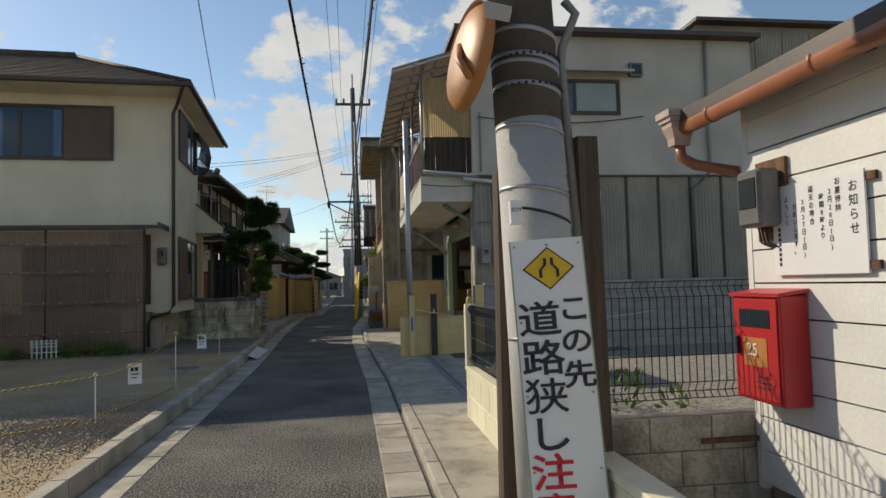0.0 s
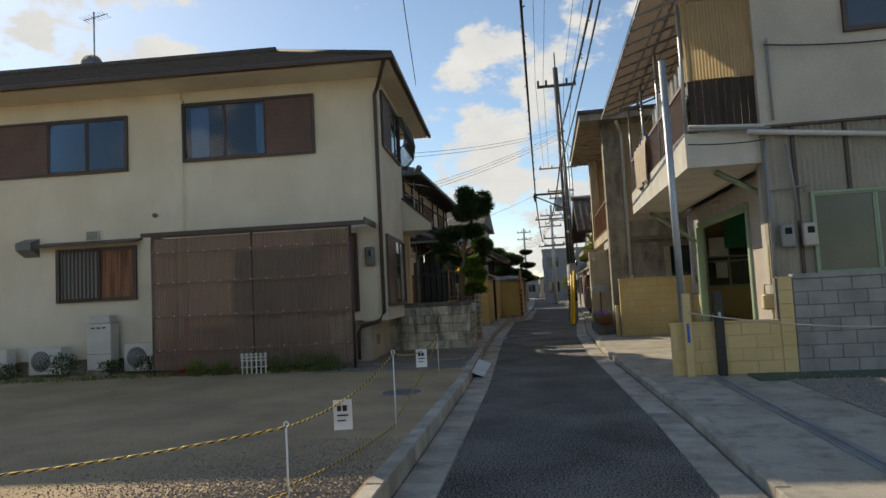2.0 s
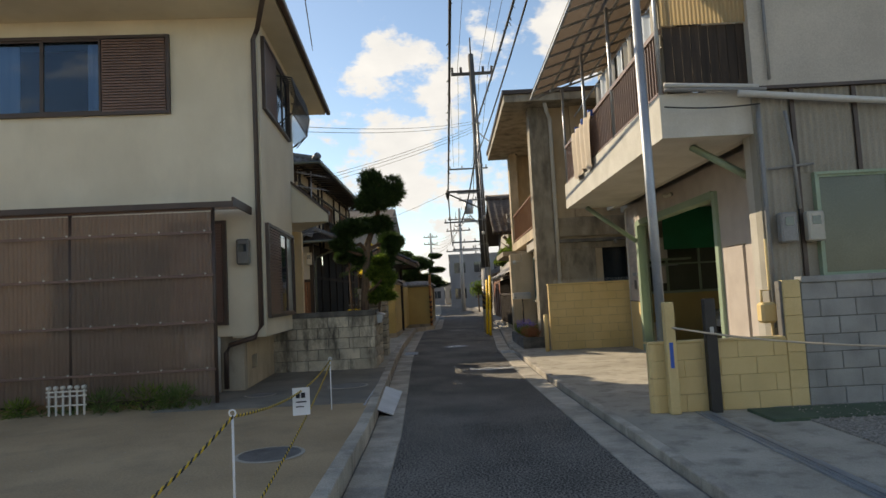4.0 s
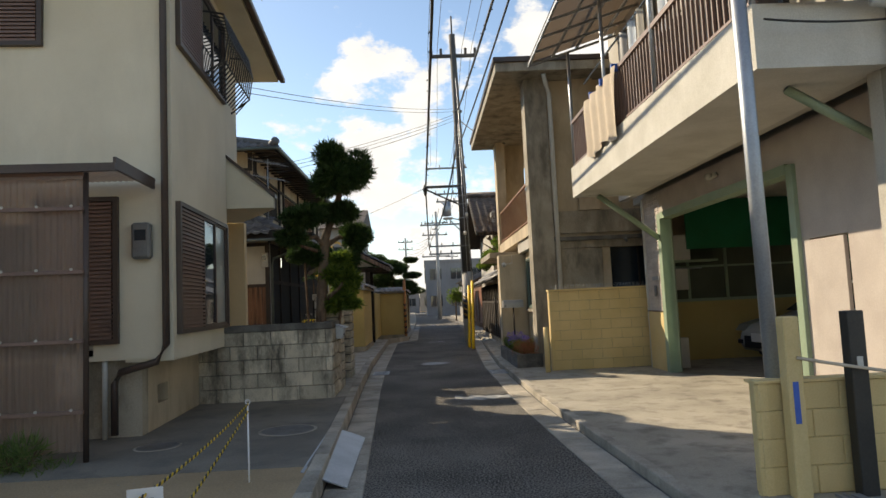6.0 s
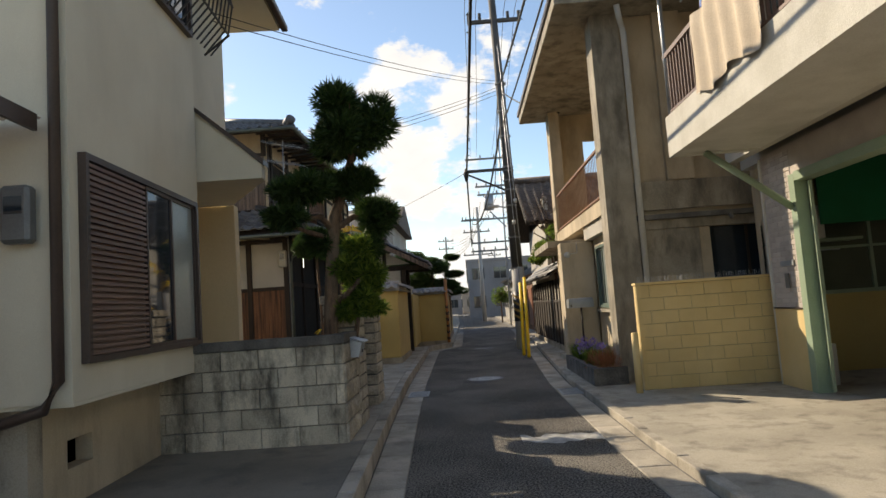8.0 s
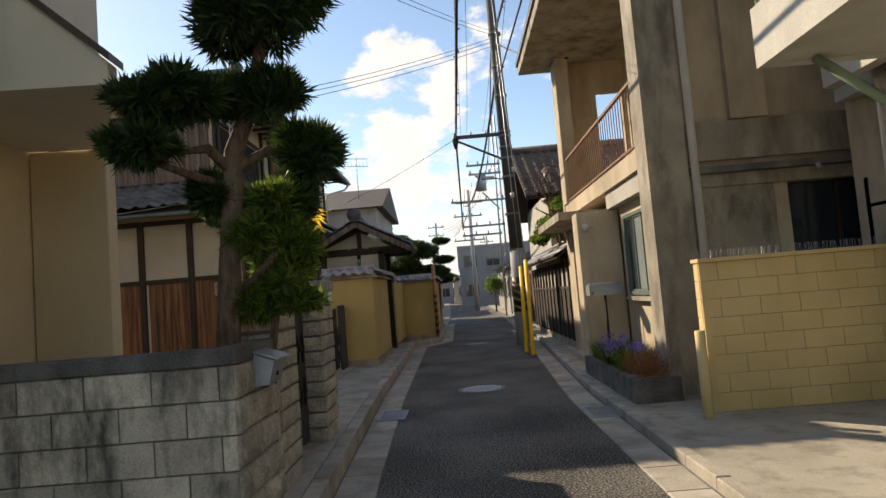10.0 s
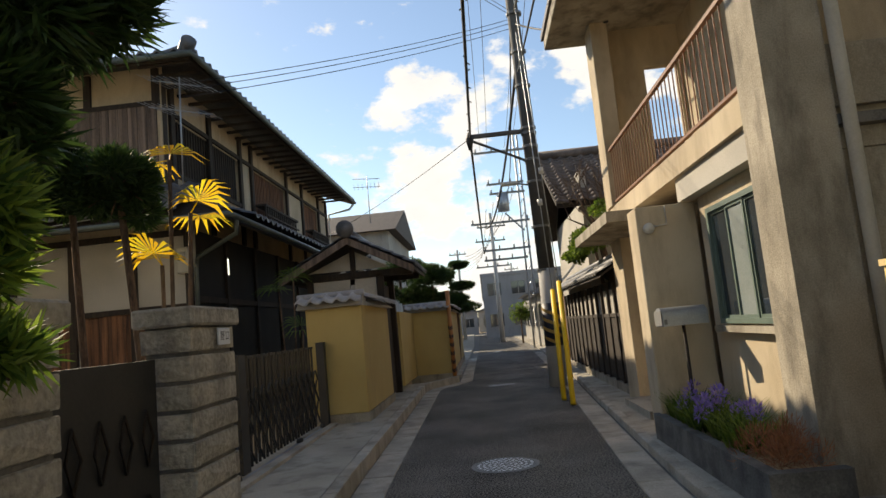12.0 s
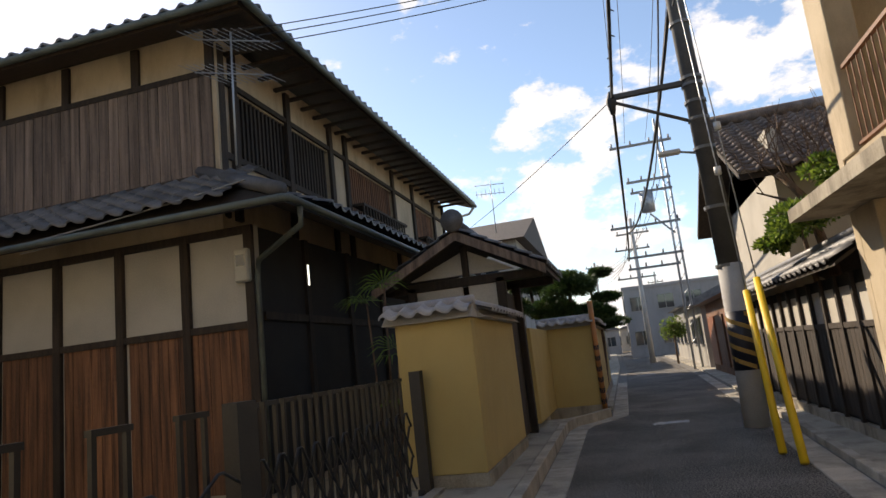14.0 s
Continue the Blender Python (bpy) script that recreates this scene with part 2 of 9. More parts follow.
M_POST = mat("old_dark_post_wood", (0.13, 0.09, 0.07), (0.05, 0.037, 0.03), 2.2, 0.85, 0.006, fine=50, stretch=(9, 9, 0.35), stain=0.4, stain_col=(0.025, 0.02, 0.018))
M_HOPPER = mat("pinkish_pvc", (0.52, 0.4, 0.36), (0.4, 0.3, 0.27), 6, 0.5, stain=0.2)
M_TILE = mat("grey_roof_tile", (0.13, 0.13, 0.135), (0.07, 0.07, 0.074), 4, 0.5, 0.003, vary=0.3, stain=0.2)
M_TILE_B = mat("brown_roof_tile", (0.2, 0.15, 0.12), (0.09, 0.068, 0.055), 4, 0.6, 0.003, vary=0.3, stain=0.3)
M_BAND = mat("faded_orange_stripe", (0.42, 0.26, 0.07), (0.3, 0.18, 0.05), 6, 0.6, stain=0.4)
M_TILE_L = mat("light_grey_roof_tile", (0.46, 0.45, 0.45), (0.33, 0.32, 0.33), 6, 0.6, 0.003, vary=0.12, stain=0.4, stain_col=(0.16, 0.15, 0.15))
M_SLATE = mat("brown_slate_roof", (0.09, 0.07, 0.062), (0.055, 0.045, 0.04), 6, 0.8, 0.006, fine=50, vary=0.2)
M_CORR = mat("grey_corrugated_sheet", (0.36, 0.335, 0.28), (0.26, 0.24, 0.195), 1.2, 0.7, 0.001, stain=0.35, stain_col=(0.2, 0.19, 0.16))
M_GREENFR = mat("pale_green_painted_steel", (0.31, 0.4, 0.29), (0.24, 0.32, 0.22), 2, 0.5, 0.0)
M_PIPE = mat("pale_pvc_pipe", (0.6, 0.6, 0.57), (0.5, 0.5, 0.47), 2, 0.5, 0.0)
M_PIPEG = mat("grey_pvc_pipe", (0.28, 0.28, 0.27), (0.2, 0.2, 0.2), 2, 0.5, 0.0)
M_STEEL = mat("galvanised_steel", (0.42, 0.45, 0.48), (0.32, 0.34, 0.37), 3, 0.45, 0.0, metal=0.6)
M_POLE = mat("concrete_pole", (0.5, 0.49, 0.47), (0.4, 0.39, 0.38), 2, 0.85, 0.002, stain=0.2, stain_col=(0.28, 0.27, 0.25))
M_POLE_D = mat("dark_pole", (0.1, 0.095, 0.09), (0.06, 0.058, 0.055), 2, 0.8, 0.002)
M_CABLE = mat("black_cable", (0.02, 0.02, 0.021), (0.03, 0.03, 0.03), 4, 0.6)
M_RED = mat("red_enamel", (0.5, 0.025, 0.03), (0.42, 0.02, 0.026), 3, 0.4, 0.0, stain=0.12, stain_col=(0.3, 0.08, 0.06))
M_COPPER = mat("copper_brown_gutter", (0.36, 0.14, 0.075), (0.26, 0.1, 0.055), 4, 0.4, 0.0)
M_YEL = mat("yellow_plastic", (0.8, 0.52, 0.02), (0.7, 0.44, 0.02), 3, 0.5)
M_SIGN = mat("white_sign", (0.8, 0.81, 0.83), (0.76, 0.77, 0.79), 2, 0.4)
M_INK = mat("black_ink", (0.012, 0.014, 0.025), (0.016, 0.018, 0.03), 5, 0.5)
M_REDINK = mat("red_ink", (0.6, 0.01, 0.03), (0.55, 0.01, 0.03), 5, 0.5)
M_ORANGE = mat("orange_enamel", (0.5, 0.2, 0.05), (0.38, 0.15, 0.05), 5, 0.5, stain=0.3, stain_col=(0.2, 0.07, 0.03))
M_BARK = mat("bark", (0.2, 0.125, 0.08), (0.075, 0.045, 0.03), 9, 0.9, 0.03, fine=45, stretch=(3, 3, 0.7), stain=0.6, stain_col=(0.34, 0.27, 0.19), smin=0.52)
M_LEAF = leafy("podocarpus_leaf", (0.018, 0.045, 0.012), (0.06, 0.11, 0.025))
M_LEAF_L = leafy("bright_leaf", (0.035, 0.085, 0.014), (0.24, 0.33, 0.05), 0.5)
M_PALM = leafy("yellow_palm_leaf", (0.8, 0.68, 0.05), (0.75, 0.4, 0.03), 0.65)
M_PALMG = leafy("palm_leaf", (0.08, 0.15, 0.03), (0.2, 0.3, 0.06), 0.5)
M_DRY = leafy("dry_red_leaf", (0.25, 0.09, 0.04), (0.4, 0.17, 0.07), 0.2)
M_FLOWER = leafy("violet_flower", (0.2, 0.14, 0.5), (0.36, 0.27, 0.62), 0.3)
M_GRASS = leafy("weed", (0.07, 0.13, 0.03), (0.16, 0.22, 0.06))
M_GLASS = mat("window_glass_dark", (0.02, 0.028, 0.035), (0.03, 0.04, 0.05), 1, 0.04, 0.0, spec=0.9)
M_GLASSB = clear_glass("window_glass_blue", (0.62, 0.74, 0.86))
M_FROSTD = mat("olive_frosted_glass", (0.12, 0.135, 0.1), (0.085, 0.095, 0.07), 1.2, 0.2, 0.0)
M_GREEND = mat("dark_green_frame", (0.12, 0.17, 0.14), (0.09, 0.13, 0.11), 2, 0.5)
M_FROST = mat("frosted_glass", (0.3, 0.33, 0.32), (0.22, 0.26, 0.25), 1.2, 0.25, 0.0)
M_CURTAIN = mat("pale_curtain", (0.6, 0.66, 0.72), (0.42, 0.5, 0.58), 2, 0.8, stretch=(12, 12, 0.4))
M_LEANTO = sheet_plastic("brown_corrugated_plastic", (0.42, 0.32, 0.265), 0.36)
M_AMBER = sheet_plastic("amber_corrugated_plastic", (0.55, 0.42, 0.24), 0.15)
M_AWN = sheet_plastic("brown_awning_plastic", (0.12, 0.09, 0.065), 0.14)
# porch plaster: warm bounced light is put into the cream
M_CREAM = mat("bounce_lit_cream_plaster", (0.72, 0.58, 0.36), (0.64, 0.5, 0.3), 0.9, 0.9, 0.003, stain=0.12, stain_col=(0.4, 0.32, 0.2))
M_CLOTH = mat("beige_cloth", (0.62, 0.52, 0.4), (0.52, 0.43, 0.33), 3, 0.9, 0.004)
M_GREEN = mat("green_sheet", (0.0, 0.17, 0.075), (0.0, 0.12, 0.05), 2, 0.6)
# near-black: shade of rooms and timber front put into colour; also fills behind boards
M_DARK = mat("shade_dark_fill", (0.03, 0.028, 0.026), (0.02, 0.019, 0.018), 2, 0.9)
M_TERRA = mat("taupe_ceramic_tile", (0.55, 0.49, 0.44), (0.46, 0.4, 0.36), 3, 0.5, 0.001, vary=0.1)
M_CAR = mat("silver_car_paint", (0.68, 0.7, 0.73), (0.62, 0.64, 0.68), 1, 0.22, 0.0, metal=0.15)
M_RUBBER = mat("black_rubber", (0.02, 0.02, 0.02), (0.03, 0.03, 0.03), 6, 0.8)
M_WPAINT = mat("worn_road_paint", (0.55, 0.55, 0.53), (0.3, 0.3, 0.29), 8, 0.8, 0.003, stain=0.6, stain_col=(0.1, 0.1, 0.1))
M_IRON = mat("cast_iron", (0.2, 0.19, 0.18), (0.12, 0.115, 0.11), 6, 0.55, 0.004, metal=0.4)
M_APPL = mat("appliance_white", (0.62, 0.605, 0.56), (0.5, 0.49, 0.45), 2, 0.5)
M_METER = mat("grey_meter_plastic", (0.16, 0.165, 0.16), (0.12, 0.12, 0.12), 3, 0.4)
M_BEIGEP = mat("beige_plastic", (0.5, 0.48, 0.41), (0.42, 0.4, 0.34), 3, 0.5)
M_RAILB = mat("rust_brown_rail", (0.25, 0.11, 0.05), (0.17, 0.075, 0.04), 5, 0.6)
M_BLUE = mat("blue_mark", (0.03, 0.12, 0.5), (0.03, 0.1, 0.42), 4, 0.5)


# ---- builders ----
def thing(name, label, category, loc=(0, 0, 0), rz=0, group="", kind=""):
    e = new(name)
    e.matrix_world = pose(*loc, 0, 0, rz)
    e.empty_display_size = 0.2
    return tagged(e, label, category, group, kind)


def part(name, bm, material, parent=None, label="", smooth=False, loc=None):
    me = bpy.data.meshes.new(name)
    bmesh.ops.recalc_face_normals(bm, faces=bm.faces[:])
    bm.to_mesh(me)
    bm.free()
    me.materials.append(material)
    if smooth:
        me.polygons.foreach_set("use_smooth", [True] * len(me.polygons))
    ob = new(name, me)
    if parent:
        ob.parent = parent
    if loc:
        ob.location = loc
    return tagged(ob, label)


def addbox(bm, a, b):
    x0, y0, z0 = a
    x1, y1, z1 = b
    v = [bm.verts.new(p) for p in ((x0, y0, z0), (x1, y0, z0), (x1, y1, z0), (x0, y1, z0), (x0, y0, z1), (x1, y0, z1), (x1, y1, z1), (x0, y1, z1))]
    for f in ((0, 3, 2, 1), (4, 5, 6, 7), (0, 1, 5, 4), (1, 2, 6, 5), (2, 3, 7, 6), (3, 0, 4, 7)):
        bm.faces.new([v[i] for i in f])


def box(name, a, b, material, parent=None, label="", bevel=0.0, loc=None):
    bm = bmesh.new()
    addbox(bm, a, b)
    if bevel:
        bmesh.ops.bevel(bm, geom=bm.edges[:], offset=bevel, segments=1, affect="EDGES")
    return part(name, bm, material, parent, label, loc=loc)


def boxes(name, pairs, material, parent=None, label="", loc=None):
    bm = bmesh.new()
    for a, b in pairs:
        addbox(bm, a, b)
    return part(name, bm, material, parent, label, loc=loc)


def addtube(bm, a, b, r0, r1=None, n=10, cap=True):
    r1 = r0 if r1 is None else r1
    a, b = Vector(a), Vector(b)
    q = (b - a).to_track_quat("Z", "Y")
    rings = []
    for p, r in ((a, r0), (b, r1)):
        rings.append([bm.verts.new(p + q @ Vector((r * math.cos(2 * math.pi * i / n), r * math.sin(2 * math.pi * i / n), 0))) for i in range(n)])
    for i in range(n):
        bm.faces.new((rings[0][i], rings[0][(i + 1) % n], rings[1][(i + 1) % n], rings[1][i]))
    if cap:
        bm.faces.new(rings[0][::-1])
        bm.faces.new(rings[1])


def tube(name, pts, r, material, parent=None, label="", n=8, smooth=True, radii=None):
    """A pipe or limb along points, as one connected skin."""
    bm = bmesh.new()
    pts = [Vector(p) for p in pts]
    rings = []
    for i, p in enumerate(pts):
        d = (pts[min(i + 1, len(pts) - 1)] - pts[max(i - 1, 0)]).normalized()
        q = d.to_track_quat("Z", "Y") if abs(d.z) < 0.99 else Matrix.Identity(3).to_quaternion()
        rr = radii[i] if radii else r
        rings.append([bm.verts.new(p + q @ Vector((rr * math.cos(2 * math.pi * k / n), rr * math.sin(2 * math.pi * k / n), 0))) for k in range(n)])
    for ra, rb in zip(rings, rings[1:]):
        off = min(range(n), key=lambda s: sum((ra[k].co - rb[(k + s) % n].co).length for k in range(0, n, 2)))
        for k in range(n):
            bm.faces.new((ra[k], ra[(k + 1) % n], rb[(k + 1 + off) % n], rb[(k + off) % n]))
    bm.faces.new(rings[0][::-1])
    bm.faces.new(rings[-1])
    return part(name, bm, material, parent, label, smooth=smooth)


def wall(name, axis, c0, c1, u0, u1, z0, z1, material, parent=None, label="", holes=(), extra_u=(), loc=None):
    """A wall with real openings. It runs along axis ('x' or 'y') from u0 to u1, between c0 and c1 the other way; holes are (u0, u1, z0, z1)."""
    us = sorted({u0, u1, *[h[i] for h in holes for i in (0, 1)]})
    zs = sorted({z0, z1, *[h[i] for h in holes for i in (2, 3)]})
    us = [u for u in us if u0 <= u <= u1]
    zs = [z for z in zs if z0 <= z <= z1]
    bm = bmesh.new()
    cache = {}

    def V(u, c, z):
        k = (round(u, 4), round(c, 4), round(z, 4))
        if k not in cache:
            cache[k] = bm.verts.new((u, c, z) if axis == "x" else (c, u, z))
        return cache[k]

    def solid(i, j):
        if not (0 <= i < len(us) - 1 and 0 <= j < len(zs) - 1):
            return False
        u, z = (us[i] + us[i + 1]) / 2, (zs[j] + zs[j + 1]) / 2
        return not any(h[0] < u < h[1] and h[2] < z < h[3] for h in holes)

    for i in range(len(us) - 1):
        for j in range(len(zs) - 1):
            if not solid(i, j):
                continue
            a, b, p, q = us[i], us[i + 1], zs[j], zs[j + 1]
            for c in (c0, c1):
                bm.faces.new((V(a, c, p), V(b, c, p), V(b, c, q), V(a, c, q)))
            for di, dj, e in ((-1, 0, ((a, p), (a, q))), (1, 0, ((b, p), (b, q))), (0, -1, ((a, p), (b, p))), (0, 1, ((a, q), (b, q)))):
                if not solid(i + di, j + dj):
                    bm.faces.new((V(e[0][0], c0, e[0][1]), V(e[1][0], c0, e[1][1]), V(e[1][0], c1, e[1][1]), V(e[0][0], c1, e[0][1])))
    return part(name, bm, material, parent, label, loc=loc)


def prism(name, prof, axis, a, b, material, parent=None, label=""):
    """A profile extruded along an axis. axis 'y': profile is (x, z); axis 'x': profile is (y, z); axis 'z': (x, y)."""
    bm = bmesh.new()
    P = {"y": lambda p, t: (p[0], t, p[1]), "x": lambda p, t: (t, p[0], p[1]), "z": lambda p, t: (p[0], p[1], t)}[axis]
    r0 = [bm.verts.new(P(p, a)) for p in prof]
    r1 = [bm.verts.new(P(p, b)) for p in prof]
    bm.faces.new(r0)
    bm.faces.new(r1[::-1])
    for i in range(len(prof)):
        j = (i + 1) % len(prof)
        bm.faces.new((r0[i], r1[i], r1[j], r0[j]))
    return part(name, bm, material, parent, label)


def slab(name, corners, t, material, parent=None, label=""):
    """A sloped slab under four (or more) corners, thick downwards."""
    bm = bmesh.new()
    top = [bm.verts.new(c) for c in corners]
    low = [bm.verts.new((c[0], c[1], c[2] - t)) for c in corners]
    bm.faces.new(top)
    bm.faces.new(low[::-1])
    k = len(corners)
    for i in range(k):
        bm.faces.new((top[i], top[(i + 1) % k], low[(i + 1) % k], low[i]))
    return part(name, bm, material, parent, label)


def corrugated(name, o, u, w, width, height, material, parent=None, label="", pitch=0.075, depth=0.012, thick=0.0):
    """A corrugated sheet from corner o along u (across the waves) and w."""
    bm = bmesh.new()
    o, u, w = Vector(o), Vector(u).normalized(), Vector(w).normalized()
    nrm = u.cross(w)
    k = max(2, int(width / pitch)) * 4
    lo, hi = [], []
    for i in range(k + 1):
        s = width * i / k
        d = nrm * depth * math.sin(math.pi * i / 2)
        lo.append(bm.verts.new(o + u * s + d))
        hi.append(bm.verts.new(o + u * s + d + w * height))
    for i in range(k):
        bm.faces.new((lo[i], lo[i + 1], hi[i + 1], hi[i]))
    return part(name, bm, material, parent, label, smooth=True)


def cable(name, a, b, sag, r=0.012, label="black cable hanging above the lane", material=None, k=14):
    a, b = Vector(a), Vector(b)
    pts = [a.lerp(b, i / k) - Vector((0, 0, sag * 4 * (i / k) * (1 - i / k))) for i in range(k + 1)]
    ob = tube(name, pts, r, material or M_CABLE, n=5)
    return tagged(ob, label, "cable", "cables over the lane")


def window(parent, name, axis, c, out, u0, u1, z0, z1, frame_m, panes, fw=0.05, depth=0.06, sill=None):
    """A framed window in a wall plane c; out is +1 or -1, the side it faces. panes: list of (share, material)."""
    w = part(name, bmesh.new(), frame_m, parent)
    bm = bmesh.new()

    def P(u, cc, z):
        return (u, cc, z) if axis == "x" else (cc, u, z)

    def bx(b, ua, ub, ca, cb, za, zb):
        lo, hi = P(ua, min(ca, cb), za), P(ub, max(ca, cb), zb)
        addbox(b, tuple(min(p, q) for p, q in zip(lo, hi)), tuple(max(p, q) for p, q in zip(lo, hi)))

    cf, cb = c + out * depth, c - out * 0.02
    for r in ((u0, u1, z1 - fw, z1), (u0, u1, z0, z0 + fw), (u0, u0 + fw, z0 + fw, z1 - fw), (u1 - fw, u1, z0 + fw, z1 - fw)):
        bx(bm, r[0], r[1], cf, cb, r[2], r[3])
    part("frame", bm, frame_m, w)
    u = u0 + fw
    total_w = u1 - u0 - 2 * fw
    for k, (share, m) in enumerate(panes):
        v = u + total_w * share
        off = out * (0.012 * (k % 2))
        if m is M_SHUT:
            sb = bmesh.new()
            nz = int((z1 - z0 - 2 * fw) / 0.045)
            bx(sb, u, v, c + out * 0.01, c - out * 0.01, z0 + fw, z1 - fw)
            for i in range(nz):
                zz = z0 + fw + (i + 0.15) * (z1 - z0 - 2 * fw) / nz
                bx(sb, u + 0.02, v - 0.02, c + out * 0.045, c + out * 0.012, zz, zz + 0.026)
            part("shutter", sb, M_SHUT, w, "brown louvred metal shutter")
        else:
            pb = bmesh.new()
            bx(pb, u + 0.03, v - 0.03, c + out * 0.012 + off, c + off, z0 + fw + 0.03, z1 - fw - 0.03)
            part("pane", pb, m, w)
            fb = bmesh.new()
            for r in ((u, u + 0.03, z0 + fw, z1 - fw), (v - 0.03, v, z0 + fw, z1 - fw), (u + 0.03, v - 0.03, z1 - fw - 0.03, z1 - fw), (u + 0.03, v - 0.03, z0 + fw, z0 + fw + 0.03)):
                bx(fb, r[0], r[1], c + out * 0.03 + off, c - out * 0.008 + off, r[2], r[3])
            part("sash", fb, frame_m, w)
        u = v
    if sill:
        sb = bmesh.new()
        bx(sb, u0 - 0.04, u1 + 0.04, c + out * (depth + 0.05), c, z0 - 0.04, z0 - 0.002)
        part("sill", sb, sill, w)
    return w


LATE = []  # pieces of walls and roofs, laid last


def block_face(parent, o, u, n, length, height, material, cl=0.4, ch=0.2, gap=0.008, proud=0.014, depth=0.04, rough=0.0, start=0):
    """Blocks as pieces on a wall face: corner o, along u, facing n. Laid at the end of the file."""
    LATE.append((parent, Vector(o), Vector(u).normalized(), Vector(n).normalized(), length, height, material, cl, ch, gap, proud, depth, rough, start))


def lay_blocks():
    rnd = random.Random(5)
    for parent, o, u, n, length, height, material, cl, ch, gap, proud, depth, rough, start in LATE:
        cache = {}
        rows = max(1, round(height / ch))
        h = height / rows
        for r in range(rows):
            s = -(cl / 2 if (r + start) % 2 else 0)
            while s < length - 1e-3:
                a, b = max(0, s), min(length, s + cl)
                s += cl
                if b - a < 0.04:
                    continue
                w = round(b - a - gap, 3)
                key = (w, rnd.randrange(4)) if rough else w
                if key not in cache:
                    bm = bmesh.new()
                    e = 0.006
                    hh = h - gap
                    back = [(-w / 2, -depth, -hh / 2), (w / 2, -depth, -hh / 2), (w / 2, -depth, hh / 2), (-w / 2, -depth, hh / 2)]
                    fr = [(-w / 2, proud - e, -hh / 2), (w / 2, proud - e, -hh / 2), (w / 2, proud - e, hh / 2), (-w / 2, proud - e, hh / 2)]
                    k = rough
                    ins = [(-w / 2 + e, proud + rnd.uniform(0, k), -hh / 2 + e), (w / 2 - e, proud + rnd.uniform(0, k), -hh / 2 + e), (w / 2 - e, proud + rnd.uniform(0, k), hh / 2 - e), (-w / 2 + e, proud + rnd.uniform(0, k), hh / 2 - e)]
                    vs = [[bm.verts.new((p[0], p[1], p[2])) for p in ring] for ring in (back, fr, ins)]
                    for A, B in zip(vs, vs[1:]):
                        for i in range(4):
                            bm.faces.new((A[i], A[(i + 1) % 4], B[(i + 1) % 4], B[i]))
                    if k:
                        c = bm.verts.new((rnd.uniform(-0.06, 0.06) * w, proud + rnd.uniform(k, 2.2 * k), rnd.uniform(-0.1, 0.1) * h))
                        for i in range(4):
                            bm.faces.new((vs[2][i], vs[2][(i + 1) % 4], c))
                    else:
                        bm.faces.new(vs[2])
                    me = bpy.data.meshes.new("block")
                    bmesh.ops.recalc_face_normals(bm, faces=bm.faces[:])
                    bm.to_mesh(me)
                    bm.free()
                    me.materials.append(material)
                    cache[key] = me
                ob = new("block", cache[key])
                ob.parent = parent
                c = o + u * ((a + b) / 2) + Vector((0, 0, h * (r + 0.5)))
                rot = Matrix((( u.x, n.x, 0), (u.y, n.y, 0), (0, 0, 1))).to_4x4()
                ob.matrix_local = Matrix.Translation(c) @ rot


def needles(bm, c, r, count, length, width, rnd, up=0.3, squash=(1, 1, 1), shell=0.6):
    """Small pointed leaves through the outer part of an uneven clump."""
    for _ in range(count):
        d = Vector((rnd.gauss(0, 1), rnd.gauss(0, 1), rnd.gauss(0, 1))).normalized()
        rad = r * (shell + (1 - shell) * rnd.random() ** 0.5)
        p = Vector(c) + Vector((d.x * rad * squash[0], d.y * rad * squash[1], d.z * rad * squash[2]))
        t = (d + Vector((rnd.uniform(-0.7, 0.7), rnd.uniform(-0.7, 0.7), rnd.uniform(-0.4, 0.7) + up))).normalized()
        s = t.cross(Vector((rnd.gauss(0, 1), rnd.gauss(0, 1), rnd.gauss(0, 1)))).normalized() * width / 2
        L = length * rnd.uniform(0.6, 1.2)
        v = [bm.verts.new(q) for q in (p - s * 0.5, p + s * 0.5, p + t * L * 0.5 + s, p + t * L, p + t * L * 0.5 - s)]
        bm.faces.new(v)


